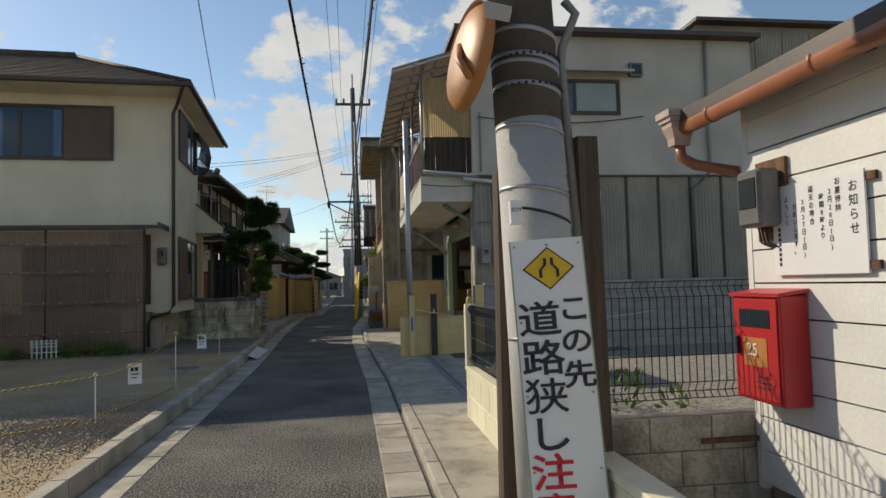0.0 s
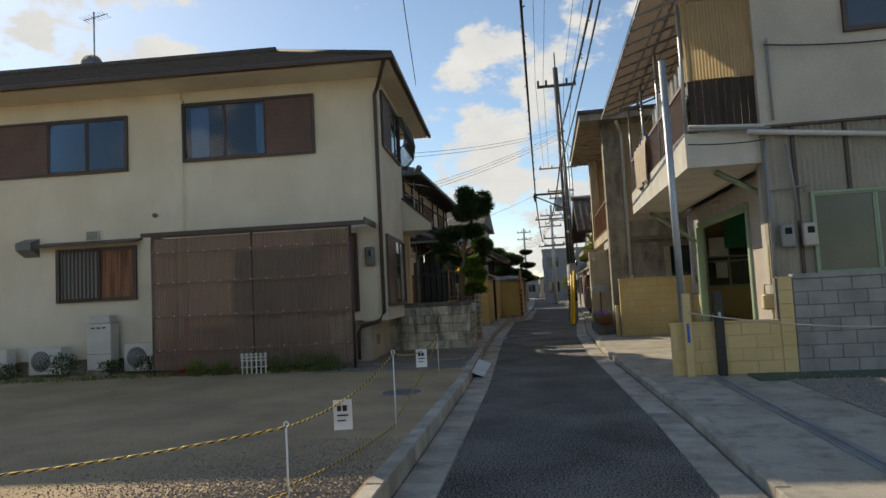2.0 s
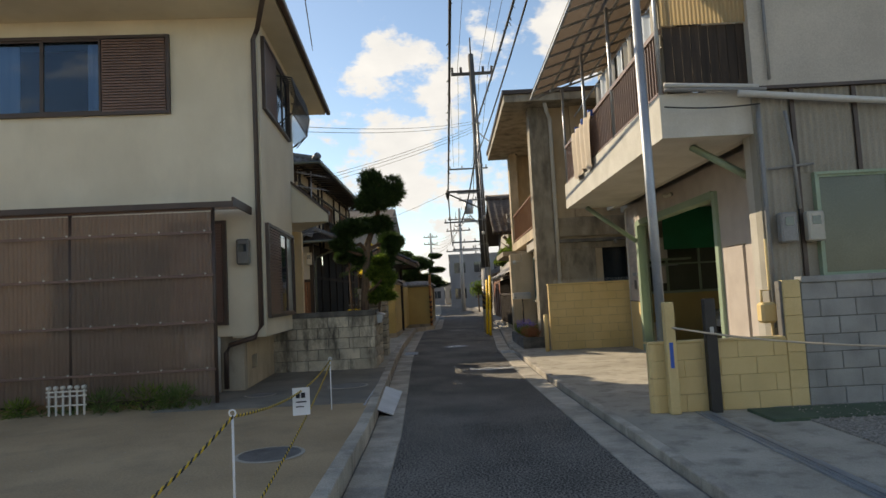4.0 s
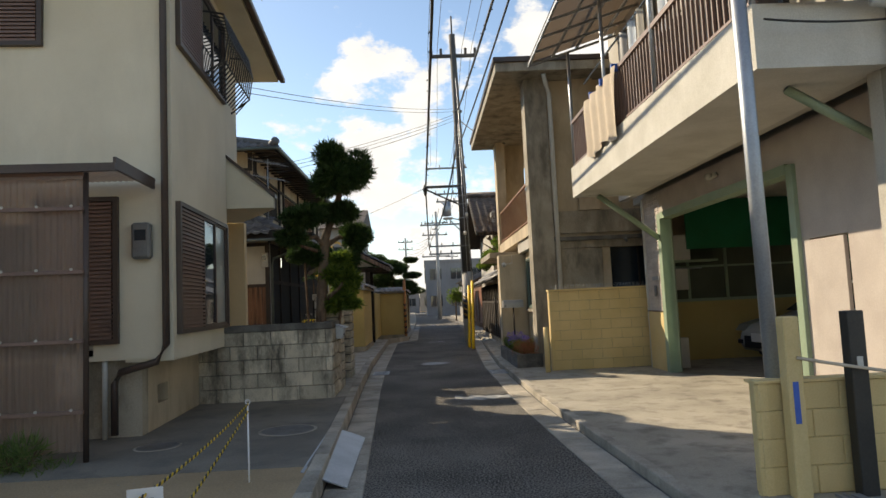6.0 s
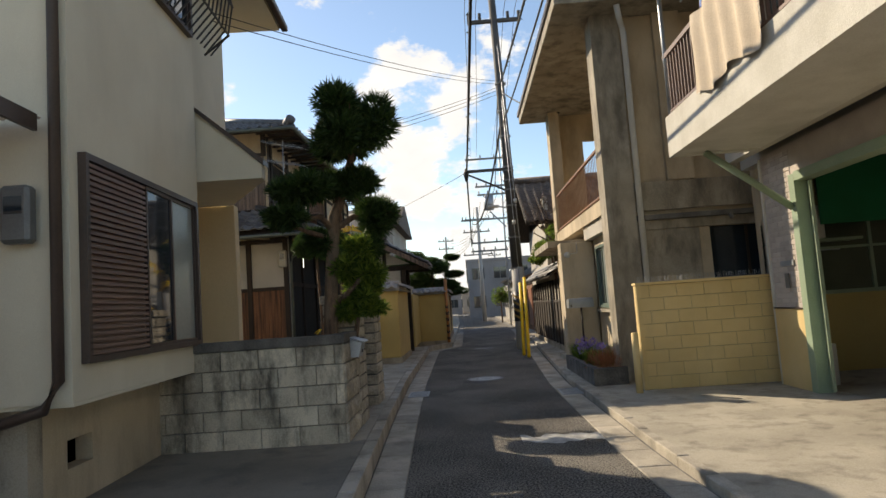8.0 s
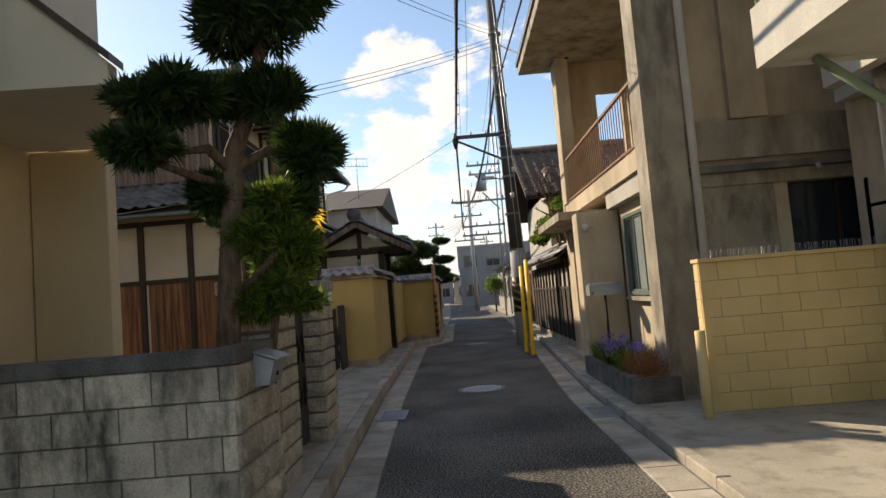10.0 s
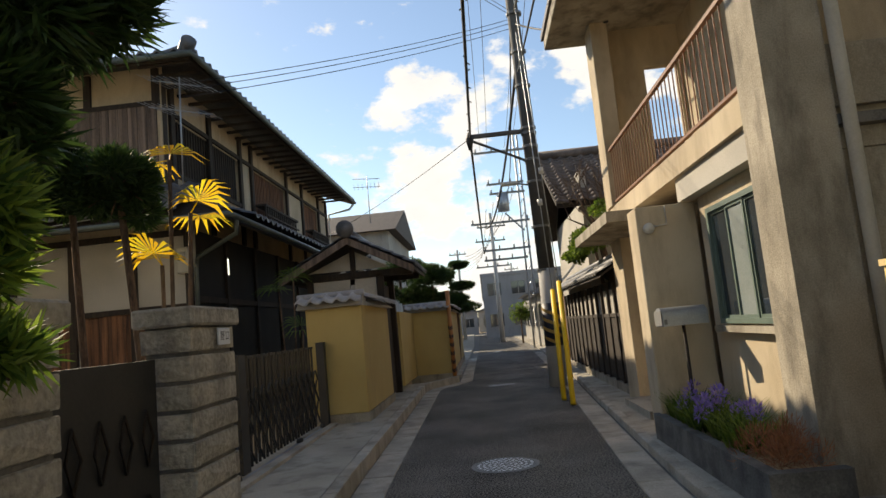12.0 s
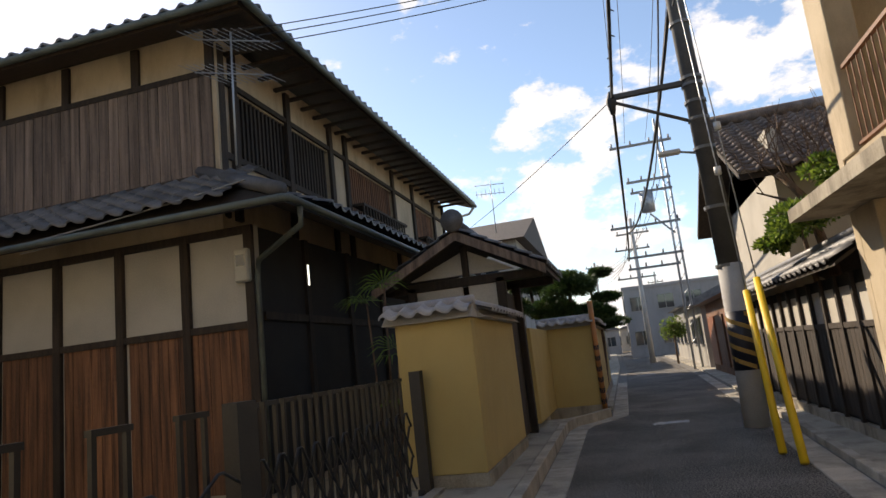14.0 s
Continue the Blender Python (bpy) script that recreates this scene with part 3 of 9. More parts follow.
def roof_tiles(name, o, u, down, length, run, material, parent, label="", w=0.27, l=0.235, pieces=False, keep=None):
    """Wavy clay tiles laid in courses from the ridge line o along u, falling along down. pieces: each tile an object."""
    o, u, down = Vector(o), Vector(u).normalized(), Vector(down).normalized()
    nrm = u.cross(down)
    if nrm.z < 0:
        nrm = -nrm
    cols, rows = max(1, round(length / w)), max(1, round(run / l))
    w, l = length / cols, run / rows

    def tile(bm, M):
        prof = [(-0.5, 0.012), (-0.36, 0.045), (-0.2, 0.055), (-0.06, 0.03), (0.1, 0.006), (0.35, 0.0), (0.5, 0.012)]
        a = [bm.verts.new(M @ Vector((x * w, 0, z))) for x, z in prof]
        b = [bm.verts.new(M @ Vector((x * w, l * 1.08, z + 0.028))) for x, z in prof]
        c = [bm.verts.new(M @ Vector((x * w, l * 1.08, z - 0.004))) for x, z in prof]
        for A, B in ((a, b), (b, c)):
            for i in range(len(prof) - 1):
                bm.faces.new((A[i], A[i + 1], B[i + 1], B[i]))

    rot = Matrix(((u.x, down.x, nrm.x), (u.y, down.y, nrm.y), (u.z, down.z, nrm.z))).to_4x4()
    if pieces:
        bm = bmesh.new()
        tile(bm, Matrix.Identity(4))
        me = bpy.data.meshes.new("roof_tile")
        bm.to_mesh(me)
        bm.free()
        me.materials.append(material)
        me.polygons.foreach_set("use_smooth", [True] * len(me.polygons))
        rnd = random.Random(len(name) + cols)
        for j in range(rows):
            for i in range(cols):
                ob = new("roof_tile", me)
                ob.parent = parent
                ob.matrix_local = Matrix.Translation(o + u * (i + 0.5) * w + down * j * l + nrm * rnd.uniform(0, 0.006)) @ rot
    else:
        bm = bmesh.new()
        rnd = random.Random(len(name) + cols)
        for j in range(rows):
            for i in range(cols):
                if keep and not keep((i + 0.5) * w, (j + 0.5) * l):
                    continue
                tile(bm, Matrix.Translation(o + u * (i + 0.5) * w + down * j * l + nrm * rnd.uniform(0, 0.006)) @ rot)
        ob = part(name, bm, material, parent, label, smooth=True)
        tagged(ob, kind="stuff")


def along(pts):
    return lambda y: float(np.interp(y, [p[0] for p in pts], [p[1] for p in pts]))


XL = along([(-12, -1.75), (5, -2.05), (13, -2.2), (20, -2.52), (24, -2.66), (33, -2.78), (34.2, -2.05), (60, -2.1), (110, -3.0)])
XR = along([(-12, 0.25), (5, 0.2), (10, 0.16), (17.6, -0.1), (23, -0.1), (28, 0.12), (34, 0.42), (50, 0.85), (110, 0.7)])


def strip(name, fa, fb, y0, y1, z, material, parent=None, label="", step=1.0, thick=0.12, kind="structure"):
    bm = bmesh.new()
    k = max(1, int((y1 - y0) / step))
    rows = []
    for i in range(k + 1):
        y = y0 + (y1 - y0) * i / k
        rows.append([bm.verts.new((fa(y), y, z)), bm.verts.new((fb(y), y, z)), bm.verts.new((fb(y), y, z - thick)), bm.verts.new((fa(y), y, z - thick))])
    for a, b in zip(rows, rows[1:]):
        for i in range(4):
            bm.faces.new((a[i], a[(i + 1) % 4], b[(i + 1) % 4], b[i]))
    bm.faces.new(rows[0])
    bm.faces.new(rows[-1][::-1])
    ob = part(name, bm, material, parent, label)
    return tagged(ob, kind=kind)


# ---- ground ----
bm = bmesh.new()
q = [bm.verts.new(p) for p in ((-400, -300, -0.03), (400, -300, -0.03), (400, 600, -0.03), (-400, 600, -0.03))]
bm.faces.new(q)
tagged(part("ground", bm, M_DIRT), "bare packed ground under the neighbourhood", kind="structure")
tagged(strip("road", lambda y: XL(y) + 0.34, XR, -12, 110, 0.0, M_ASPHALT), "worn grey asphalt lane with coarse stones showing", kind="structure")
gutter_l = tagged(new("gutter"), "concrete slab gutter beside the lane", kind="structure")
gutter_r = tagged(new("gutter"), "concrete slab gutter with narrow joints beside the lane", kind="structure")
kerb_l = tagged(new("kerb"), "low worn concrete kerb along the open lot", kind="structure")
kerb_r = tagged(new("kerb"), "flush worn concrete kerb along the paved forecourts", kind="structure")
PIECES = []


def run_pieces(parent, fa, fb, y0, y1, step, z, thick, material, name):
    PIECES.append((parent, fa, fb, y0, y1, step, z, thick, material, name))


def lay_pieces():
    rnd = random.Random(9)
    for parent, fa, fb, y0, y1, step, z, thick, material, name in PIECES:
        y = y0
        while y < y1:
            a, b = y + 0.005, y + step - 0.005
            bm = bmesh.new()
            top, g = z + rnd.uniform(-0.003, 0.003), 0.008
            v = [bm.verts.new(p) for p in ((fa(a), a, z - thick), (fb(a), a, z - thick), (fb(b), b, z - thick), (fa(b), b, z - thick),
                                          (fa(a), a, top - g), (fb(a), a, top - g), (fb(b), b, top - g), (fa(b), b, top - g),
                                          (fa(a) + g, a + g, top), (fb(a) - g, a + g, top), (fb(b) - g, b - g, top), (fa(b) + g, b - g, top))]
            for k in range(4):
                j = (k + 1) % 4
                bm.faces.new((v[k], v[j], v[4 + j], v[4 + k]))
                bm.faces.new((v[4 + k], v[4 + j], v[8 + j], v[8 + k]))
            bm.faces.new(v[8:])
            part(name, bm, material, parent)
            y += step


run_pieces(gutter_l, lambda y: XL(y) + 0.012, lambda y: XL(y) + 0.335, -1, 45, 0.6, 0.006, 0.06, M_GUTTER, "gutter_slab")
run_pieces(gutter_r, lambda y: XR(y) + 0.003, lambda y: XR(y) + 0.31, 1, 45, 0.6, 0.008, 0.06, M_GUTTER, "gutter_slab")
run_pieces(kerb_l, lambda y: XL(y) - 0.13, lambda y: XL(y), -1, 34, 0.6, 0.17, 0.2, M_GUTTER, "kerb_stone")
run_pieces(kerb_r, lambda y: XR(y) + 0.345, lambda y: XR(y) + 0.452, 1, 36, 0.6, 0.082, 0.1, M_GUTTER, "kerb_stone")
strip("gutter_bed", lambda y: XL(y) - 0.13, lambda y: XL(y) + 0.34, -12, 110, -0.012, M_MORTAR, None, "dark joint bed under the gutter slabs")
strip("gutter_bed", XR, lambda y: XR(y) + 0.46, -12, 110, -0.012, M_MORTAR, None, "dark joint bed under the gutter slabs")
strip("pavement", lambda y: XR(y) + 0.46, lambda y: 1.32 if y < 7.2 else (2.25 if y < 13 else 3.2), -12, 36, 0.06, M_PAVE, None, "cracked concrete forecourt strip beside the lane", step=0.5)
strip("pavement", lambda y: XR(y) + 0.36, lambda y: XR(y) + 1.0, 36, 110, 0.05, M_PAVE, None, "concrete strip in front of far houses")
strip("pavement", lambda y: -1.0 if False else XL(y) - 0.9, lambda y: XL(y) - 0.002, 36, 110, 0.06, M_PAVE, None, "concrete strip in front of far walls")
strip("lot", lambda y: -26.0, lambda y: XL(y) - 0.135, -12, 14.2, 0.155, M_DIRT, None, "bare sandy empty lot with scattered stones", thick=0.3)
strip("apron", lambda y: -5.2, lambda y: XL(y) - 0.135, 14.2, 18.3, 0.16, M_APRON, None, "stained dark concrete apron beside the house", thick=0.3)
strip("pavement", lambda y: -4.15, lambda y: XL(y) - 0.135, 18.3, 33.2, 0.165, M_PAVE, None, "pale concrete pavement in front of the old house gate", thick=0.3)
strip("garden_ground", lambda y: -26.0, lambda y: -5.2 if y < 18.3 else -4.15, 14.2, 60, 0.15, M_DIRT, None, "shaded earth yards behind the walls", thick=0.3)
strip("yard", lambda y: 2.251, lambda y: 9.0, 7.0, 13.1, 0.075, M_GRAVEL, None, "gravel parking yard of the corrugated house")
box("garage_floor", (3.2, 13.2, -0.06), (9.0, 21.85, 0.062), M_PAVE, None, "smooth concrete garage floor")["kind"] = "structure"
strip("yard", lambda y: 1.36, lambda y: 8.5, 3.86, 6.95, 0.62, M_GRAVEL, None, "raised gravel yard behind the block wall", thick=0.6)

# ---- left house: cream two-storey house, in its own axes ----
h1 = thing("house", "cream stuccoed two-storey house with brown slate roof beside the empty lot", "house", (-4.15, 15.87, 0.16), 4)
wall("wall", "x", 0.0, 0.16, -12.5, 0.0, 0.85, 5.94, M_STUCCO, h1, "cream stucco wall", holes=[(-4.28, -1.4, 4.42, 5.66), (-7.55, -5.55, 4.32, 5.5), (-7.2, -5.4, 1.55, 2.65), (-3.3, -0.85, 0.9, 2.4)])
box("wall_foot", (-12.5, 0.003, 0.3), (-4.62, 0.119, 0.849), M_STUCCO, h1, "cream stucco wall")
wall("wall", "y", -0.16, 0.0, 0.16, 2.62, 0.85, 5.94, M_STUCCO, h1, "cream stucco wall", holes=[(0.25, 2.4, 1.14, 2.58), (0.3, 2.5, 4.55, 5.7)])
wall("wall", "x", 2.46, 2.62, -2.0, -0.16, 0.85, 5.94, M_STUCCO, h1)
wall("wall", "y", -0.95, -0.8, 2.62, 4.75, 0.0, 5.94, M_CREAM, h1, holes=[(3.0, 3.85, 0.1, 2.1)])
wall("wall", "x", 4.6, 4.75, -12.5, -0.95, 0.0, 5.94, M_STUCCO, h1)
wall("wall", "y", -12.5, -12.35, 0.16, 4.6, 0.0, 5.94, M_STUCCO, h1)
wall("foundation", "x", 0.12, 0.3, -12.5, -0.38, -0.2, 0.85, M_CONC, h1, "grey concrete foundation wall")
wall("foundation", "y", -0.52, -0.38, 0.3, 4.6, -0.2, 0.85, M_HALL, h1, "stained beige foundation wall", holes=[(0.62, 1.0, 0.28, 0.5)])
box("overhang_soffit", (-0.52, 0.02, 0.82), (-0.002, 2.6, 0.848), M_STUCCO, h1)
# solid dark block, painted as the shade of the rooms
box("room_shade_block", (-12.3, 0.35, 0.0), (-1.2, 2.4, 5.6), M_DARK, h1, "solid near-black block standing in for unlit rooms behind the windows")
# upper block over the porch and the porch canopy
wall("wall", "y", -0.42, -0.28, 2.62, 4.75, 3.1, 5.94, M_STUCCO, h1)
prism("porch_canopy", [(-0.78, 2.92), (0.69, 2.92), (0.69, 3.08), (0.0, 3.72), (-0.27, 3.9), (-0.78, 3.9)], "y", 2.76, 2.9, M_STUCCO, h1, "cream plastered porch canopy")
prism("canopy_slab", [(-0.78, 2.902), (0.68, 2.902), (-0.1, 4.38), (-0.78, 4.38)], "z", 2.92, 3.08, M_STUCCO, h1)
slab("canopy_coping", [(0.72, 2.72, 3.13), (0.72, 2.94, 3.13), (-0.26, 2.94, 3.98), (-0.26, 2.72, 3.98)], 0.06, M_BROWN, h1, "dark brown metal coping")
box("porch_pillar", (-0.79, 4.4, -0.1), (-0.1, 4.58, 2.918), M_CREAM, h1, "cream porch side wall with warm bounced light in its colour", 0.01)
box("porch_door", (-0.9, 3.02, 0.12), (-0.86, 3.83, 2.08), M_WOOD_D, h1, "dark front door")
window(h1, "upper_window", "x", 0.0, -1, -4.3, -1.38, 4.4, 5.68, M_BROWN, [(0.32, M_GLASSB), (0.32, M_GLASSB), (0.36, M_SHUT)])
window(h1, "upper_window", "x", 0.0, -1, -8.6, -5.53, 4.3, 5.52, M_BROWN, [(0.4, M_SHUT), (0.3, M_GLASSB), (0.3, M_GLASSB)])
box("curtain", (-4.15, 0.1, 4.5), (-3.75, 0.12, 5.6), M_CURTAIN, h1, "pale gathered curtain")
box("curtain", (-2.7, 0.1, 4.5), (-2.45, 0.12, 5.6), M_CURTAIN, h1, "pale gathered curtain")
lw = window(h1, "lattice_window", "x", 0.0, -1, -7.2, -5.38, 1.52, 2.68, M_BROWN, [(0.55, M_FROST), (0.45, M_WOOD_R)])
bm = bmesh.new()
for i in range(11):
    addbox(bm, (-7.12 + i * 0.088, -0.1, 1.55), (-7.09 + i * 0.088, -0.08, 2.65))
part("bars", bm, M_BROWN, lw, "brown window bars")
slab("window_hood", [(-7.5, -0.3, 2.76), (-5.25, -0.3, 2.76), (-5.25, 0.0, 2.84), (-7.5, 0.0, 2.84)], 0.04, M_BROWN, h1, "thin metal hood over the window")
window(h1, "lower_window", "x", 0.0, -1, -1.46, -0.57, 1.03, 2.66, M_BROWN, [(1.0, M_SHUT)])
window(h1, "bay_window", "y", 0.0, 1, 0.12, 2.45, 1.1, 2.62, M_BROWN, [(0.45, M_SHUT), (0.27, M_GLASS), (0.28, M_FROST)])
bw = window(h1, "upper_side_window", "y", 0.0, 1, 0.2, 2.5, 4.5, 5.72, M_BROWN, [(0.45, M_SHUT), (0.27, M_GLASS), (0.28, M_GLASS)])
bm = bmesh.new()
for i in range(15):
    y = 1.35 + i * 0.12
    pts = [(0.1, y, 5.45), (0.3, y, 5.4), (0.36, y, 5.1), (0.3, y, 4.75), (0.08, y, 4.5)]
    for a, b in zip(pts, pts[1:]):
        addtube(bm, a, b, 0.011, n=5)
for x, z in ((0.3, 5.4), (0.3, 4.75), (0.36, 5.1)):
    addtube(bm, (x, 1.33, z), (x, 3.05, z), 0.014, n=6)
for y in (1.33, 3.05):
    addtube(bm, (0.0, y, 5.45), (0.3, y, 5.4), 0.014, n=6)
    addtube(bm, (0.0, y, 4.52), (0.3, y, 4.75), 0.014, n=6)
part("window_guard", bm, M_BLACK, h1, "black bulging wrought window guard")
# hipped roof with deep eaves
E0, RZ = 6.02, 7.62
soff = box("eave_soffit", (-13.1, -0.8, 5.94), (0.4, 5.6, 6.01), M_STUCCO, h1, "plain plastered eave soffit")
roof = part("roof", bmesh.new(), M_SLATE, h1)
bm = bmesh.new()
c = [bm.verts.new(p) for p in ((-13.2, -0.9, E0), (0.45, -0.9, E0), (0.45, 5.7, E0), (-13.2, 5.7, E0), (-3.0, 2.4, RZ), (-13.2, 2.4, RZ))]
for f in ((0, 1, 4, 5), (1, 2, 4), (2, 3, 5, 4), (3, 0, 5), (0, 3, 2, 1)):
    bm.faces.new([c[i] for i in f])
part("roof_deck", bm, M_SLATE, roof, "brown slate roof surface")
bm = bmesh.new()
for j in range(17):
    t0, t1 = j / 17, (j + 1) / 17
    y0_, z0_ = -0.9 + 3.3 * t0, E0 + 1.6 * t0
    y1_, z1_ = -0.9 + 3.3 * t1, E0 + 1.6 * t1
    xr = 0.45 - 3.45 * (t0 + t1) / 2
    x = -13.2
    while x < xr - 0.05:
        xe = min(x + 0.9, xr)
        v = [bm.verts.new(p) for p in ((x + 0.006, y0_ - 0.02, z0_ + 0.03), (xe - 0.006, y0_ - 0.02, z0_ + 0.03), (xe - 0.006, y1_, z1_ + 0.012), (x + 0.006, y1_, z1_ + 0.012), (x + 0.006, y0_ - 0.02, z0_ + 0.008), (xe - 0.006, y0_ - 0.02, z0_ + 0.008))]
        bm.faces.new(v[:4])
        bm.faces.new((v[4], v[5], v[1], v[0]))
        x += 0.9
tagged(part("slates", bm, M_SLATE, roof), kind="stuff")
tube("ridge", [(-13.2, 2.4, RZ + 0.05), (-3.0, 2.4, RZ + 0.05)], 0.11, M_SLATE, roof)
tube("ridge", [(-3.0, 2.4, RZ + 0.04), (0.45, -0.9, E0 + 0.05)], 0.06, M_SLATE, roof)
tube("ridge", [(-3.0, 2.4, RZ + 0.04), (0.45, 5.7, E0 + 0.05)], 0.06, M_SLATE, roof)
for nm, a, b in (("gutter", (-13.2, -0.98, 5.95), (0.52, -0.88, 6.05)), ("gutter", (0.42, -0.878, 5.95), (0.52, 5.7, 6.05))):
    box(nm, a, b, M_BROWN, h1, "dark brown eaves gutter", 0.015)
tube("downpipe", [(0.3, -0.85, 5.97), (0.02, -0.1, 5.7), (-0.06, -0.06, 5.55), (-0.06, -0.06, 1.0), (-0.16, -0.06, 0.82), (-0.55, -0.04, 0.72), (-0.62, -0.02, 0.6), (-0.62, -0.02, 0.05)], 0.04, M_BROWN, h1, "brown downpipe")
tube("downpipe", [(-4.3, -0.05, 5.9), (-4.3, -0.05, 0.9)], 0.018, M_STUCCO, h1, "thin painted pipe up the wall")
tube("vent_cap", [(-4.3, 0.0, 5.72), (-4.3, -0.1, 5.72)], 0.06, M_STUCCO, h1)
tube("wall_sleeve", [(-4.95, 0.02, 3.3), (-4.95, -0.05, 3.3)], 0.05, M_METER, h1, n=12)
vh = box("wall_vent", (-6.5, -0.06, 2.82), (-6.2, 0.0, 3.05), M_BEIGEP, h1, "beige louvred wall vent", 0.01)
boxes("slat", [((-6.47, -0.075, 2.86 + k * 0.045), (-6.23, -0.06, 2.88 + k * 0.045)) for k in range(4)], M_METER, vh)
prism("range_hood_cap", [(0.0, 2.95), (-0.28, 2.85), (-0.28, 2.7), (0.0, 2.55)], "x", -7.95, -7.6, M_METER, h1, "dark cooker hood outlet")
# lean-to
lt = thing("lean_to", "lean-to walled with brown translucent corrugated plastic beside the cream house", "shelter", (-4.52, 14.78, 0.16), 4)
for x in (-4.0, -1.98, -0.03):
    tube("post", [(x, 0.02, 0), (x, 0.02, 2.72)], 0.028, M_BROWN, lt, n=6)
for x in (-4.0,):
    tube("post", [(x, 0.95, 0), (x, 0.95, 2.75)], 0.028, M_BROWN, lt, n=6)
for z in (0.45, 1.1, 1.75, 2.35, 2.68):
    boxes("rail", [((-4.0, -0.05, z), (-0.03, -0.02, z + 0.035)), ((-4.02, 0.06, z), (-3.99, 0.97, z + 0.035))], M_SHUT, lt, "thin brown metal rail")
for k in range(6):
    corrugated("sheet", (-4.0 + k * 0.66, -0.0, 0.1), (1, 0, 0), (0, 0, 1), 0.67, 2.56, M_LEANTO, lt, "brown translucent corrugated sheet", 0.06, 0.012)
corrugated("sheet", (-4.03, 0.0, 0.1), (0, 1, 0), (0, 0, 1), 0.98, 2.56, M_LEANTO, lt, "", 0.06, 0.012)
corrugated("roof_sheet", (-4.15, -0.12, 2.74), (1, 0, 0), (0, 1, 0.08), 4.45, 1.12, M_LEANTO, lt, "brown corrugated roof sheet", 0.06, 0.012)
boxes("fascia", [((-4.15, -0.14, 2.7), (0.3, -0.11, 2.78)), ((0.27, -0.11, 2.72), (0.3, 0.95, 2.84))], M_BROWN, lt)
bm = bmesh.new()
for k in range(13):
    for z in (0.47, 1.12, 1.77, 2.37):
        addtube(bm, (-3.85 + k * 0.31, -0.062, z + 0.02), (-3.85 + k * 0.31, -0.05, z + 0.02), 0.014, n=6)
part("screw_caps", bm, M_APPL, lt)

def in_lean(name, label, cat, x, y):
    a = radians(4)
    return thing(name, label, cat, (-4.52 + x * math.cos(a) - y * math.sin(a), 14.78 + x * math.sin(a) + y * math.cos(a), 0.16), 4)


cn = in_lean("traffic_cone", "red traffic cone kept inside the lean-to", "traffic cone", -3.55, 0.45)
tube("cone", [(0, 0, 0.03), (0, 0, 1.15)], 0.1, M_RED, cn, radii=[0.17, 0.03], n=14)
box("base", (-0.2, -0.2, 0), (0.2, 0.2, 0.03), M_RED, cn, "", 0.006)
bc = in_lean("bicycle", "dark city bicycle leaning inside the lean-to", "bicycle", -2.6, 0.5)
for x in (-0.5, 0.55):
    ring = [(x + 0.33 * math.cos(k * math.pi / 12), 0, 0.34 + 0.33 * math.sin(k * math.pi / 12)) for k in range(25)]
    wv = tube("wheel", ring, 0.016, M_RUBBER, bc, n=6)
    bm = bmesh.new()
    for k in range(12):
        a = k * math.pi / 6
        addtube(bm, (x, 0, 0.34), (x + 0.32 * math.cos(a), 0, 0.34 + 0.32 * math.sin(a)), 0.0025, n=3, cap=False)
    part("spokes", bm, M_STEEL, wv)
tube("frame", [(-0.5, 0, 0.34), (-0.1, 0, 0.3), (0.38, 0, 0.75), (-0.2, 0, 0.72), (-0.1, 0, 0.3)], 0.016, M_BLACK, bc, n=6)
tube("fork", [(0.55, 0, 0.34), (0.38, 0, 0.75), (0.34, 0, 0.98)], 0.014, M_STEEL, bc, n=6)
tube("handlebar", [(0.15, -0.27, 0.98), (0.34, -0.1, 1.0), (0.34, 0.1, 1.0), (0.15, 0.27, 0.98)], 0.012, M_STEEL, bc, n=6)
box("saddle", (-0.36, -0.08, 0.84), (-0.1, 0.08, 0.9), M_RUBBER, bc, "black saddle", 0.03)
box("basket", (0.45, -0.16, 0.75), (0.72, 0.16, 1.0), M_BLACK, bc, "dark wire basket", 0.01)
bg_ = in_lean("storage_box", "dark box and bags stacked inside the lean-to", "box", -1.5, 0.5)
box("lower_box", (-0.4, -0.28, 0), (0.45, 0.3, 0.62), M_WOOD_D, bg_, "dark timber box", 0.02)
box("upper_box", (-0.3, -0.2, 0.622), (0.2, 0.25, 0.98), M_METER, bg_, "grey plastic box", 0.03)

# ---- left block wall and gate pillars ----
bw_ = thing("block_wall", "weathered grey concrete block wall with dark streaks and a flat coping", "wall", (-2.74, 18.2, 0.15), 0)
box("core", (-2.5, 0.03, 0.0), (-0.03, 0.12, 1.02), M_MORTAR, bw_)
box("core", (-0.13, 0.12, 0.0), (-0.03, 0.85, 1.02), M_MORTAR, bw_)
box("coping", (-2.5, -0.015, 1.02), (0.012, 0.16, 1.12), M_COPE, bw_, "blackened concrete coping", 0.008)
box("coping", (-0.16, 0.16, 1.02), (0.012, 0.85, 1.12), M_COPE, bw_, "", 0.008)
block_face(bw_, (-2.5, 0.02, 0.0), (1, 0, 0), (0, -1, 0), 2.49, 1.02, M_BLOCK_G, 0.4, 0.204)
block_face(bw_, (-0.02, 0.02, 0.0), (0, 1, 0), (1, 0, 0), 0.85, 1.02, M_BLOCK_B, 0.42, 0.204, rough=0.02)


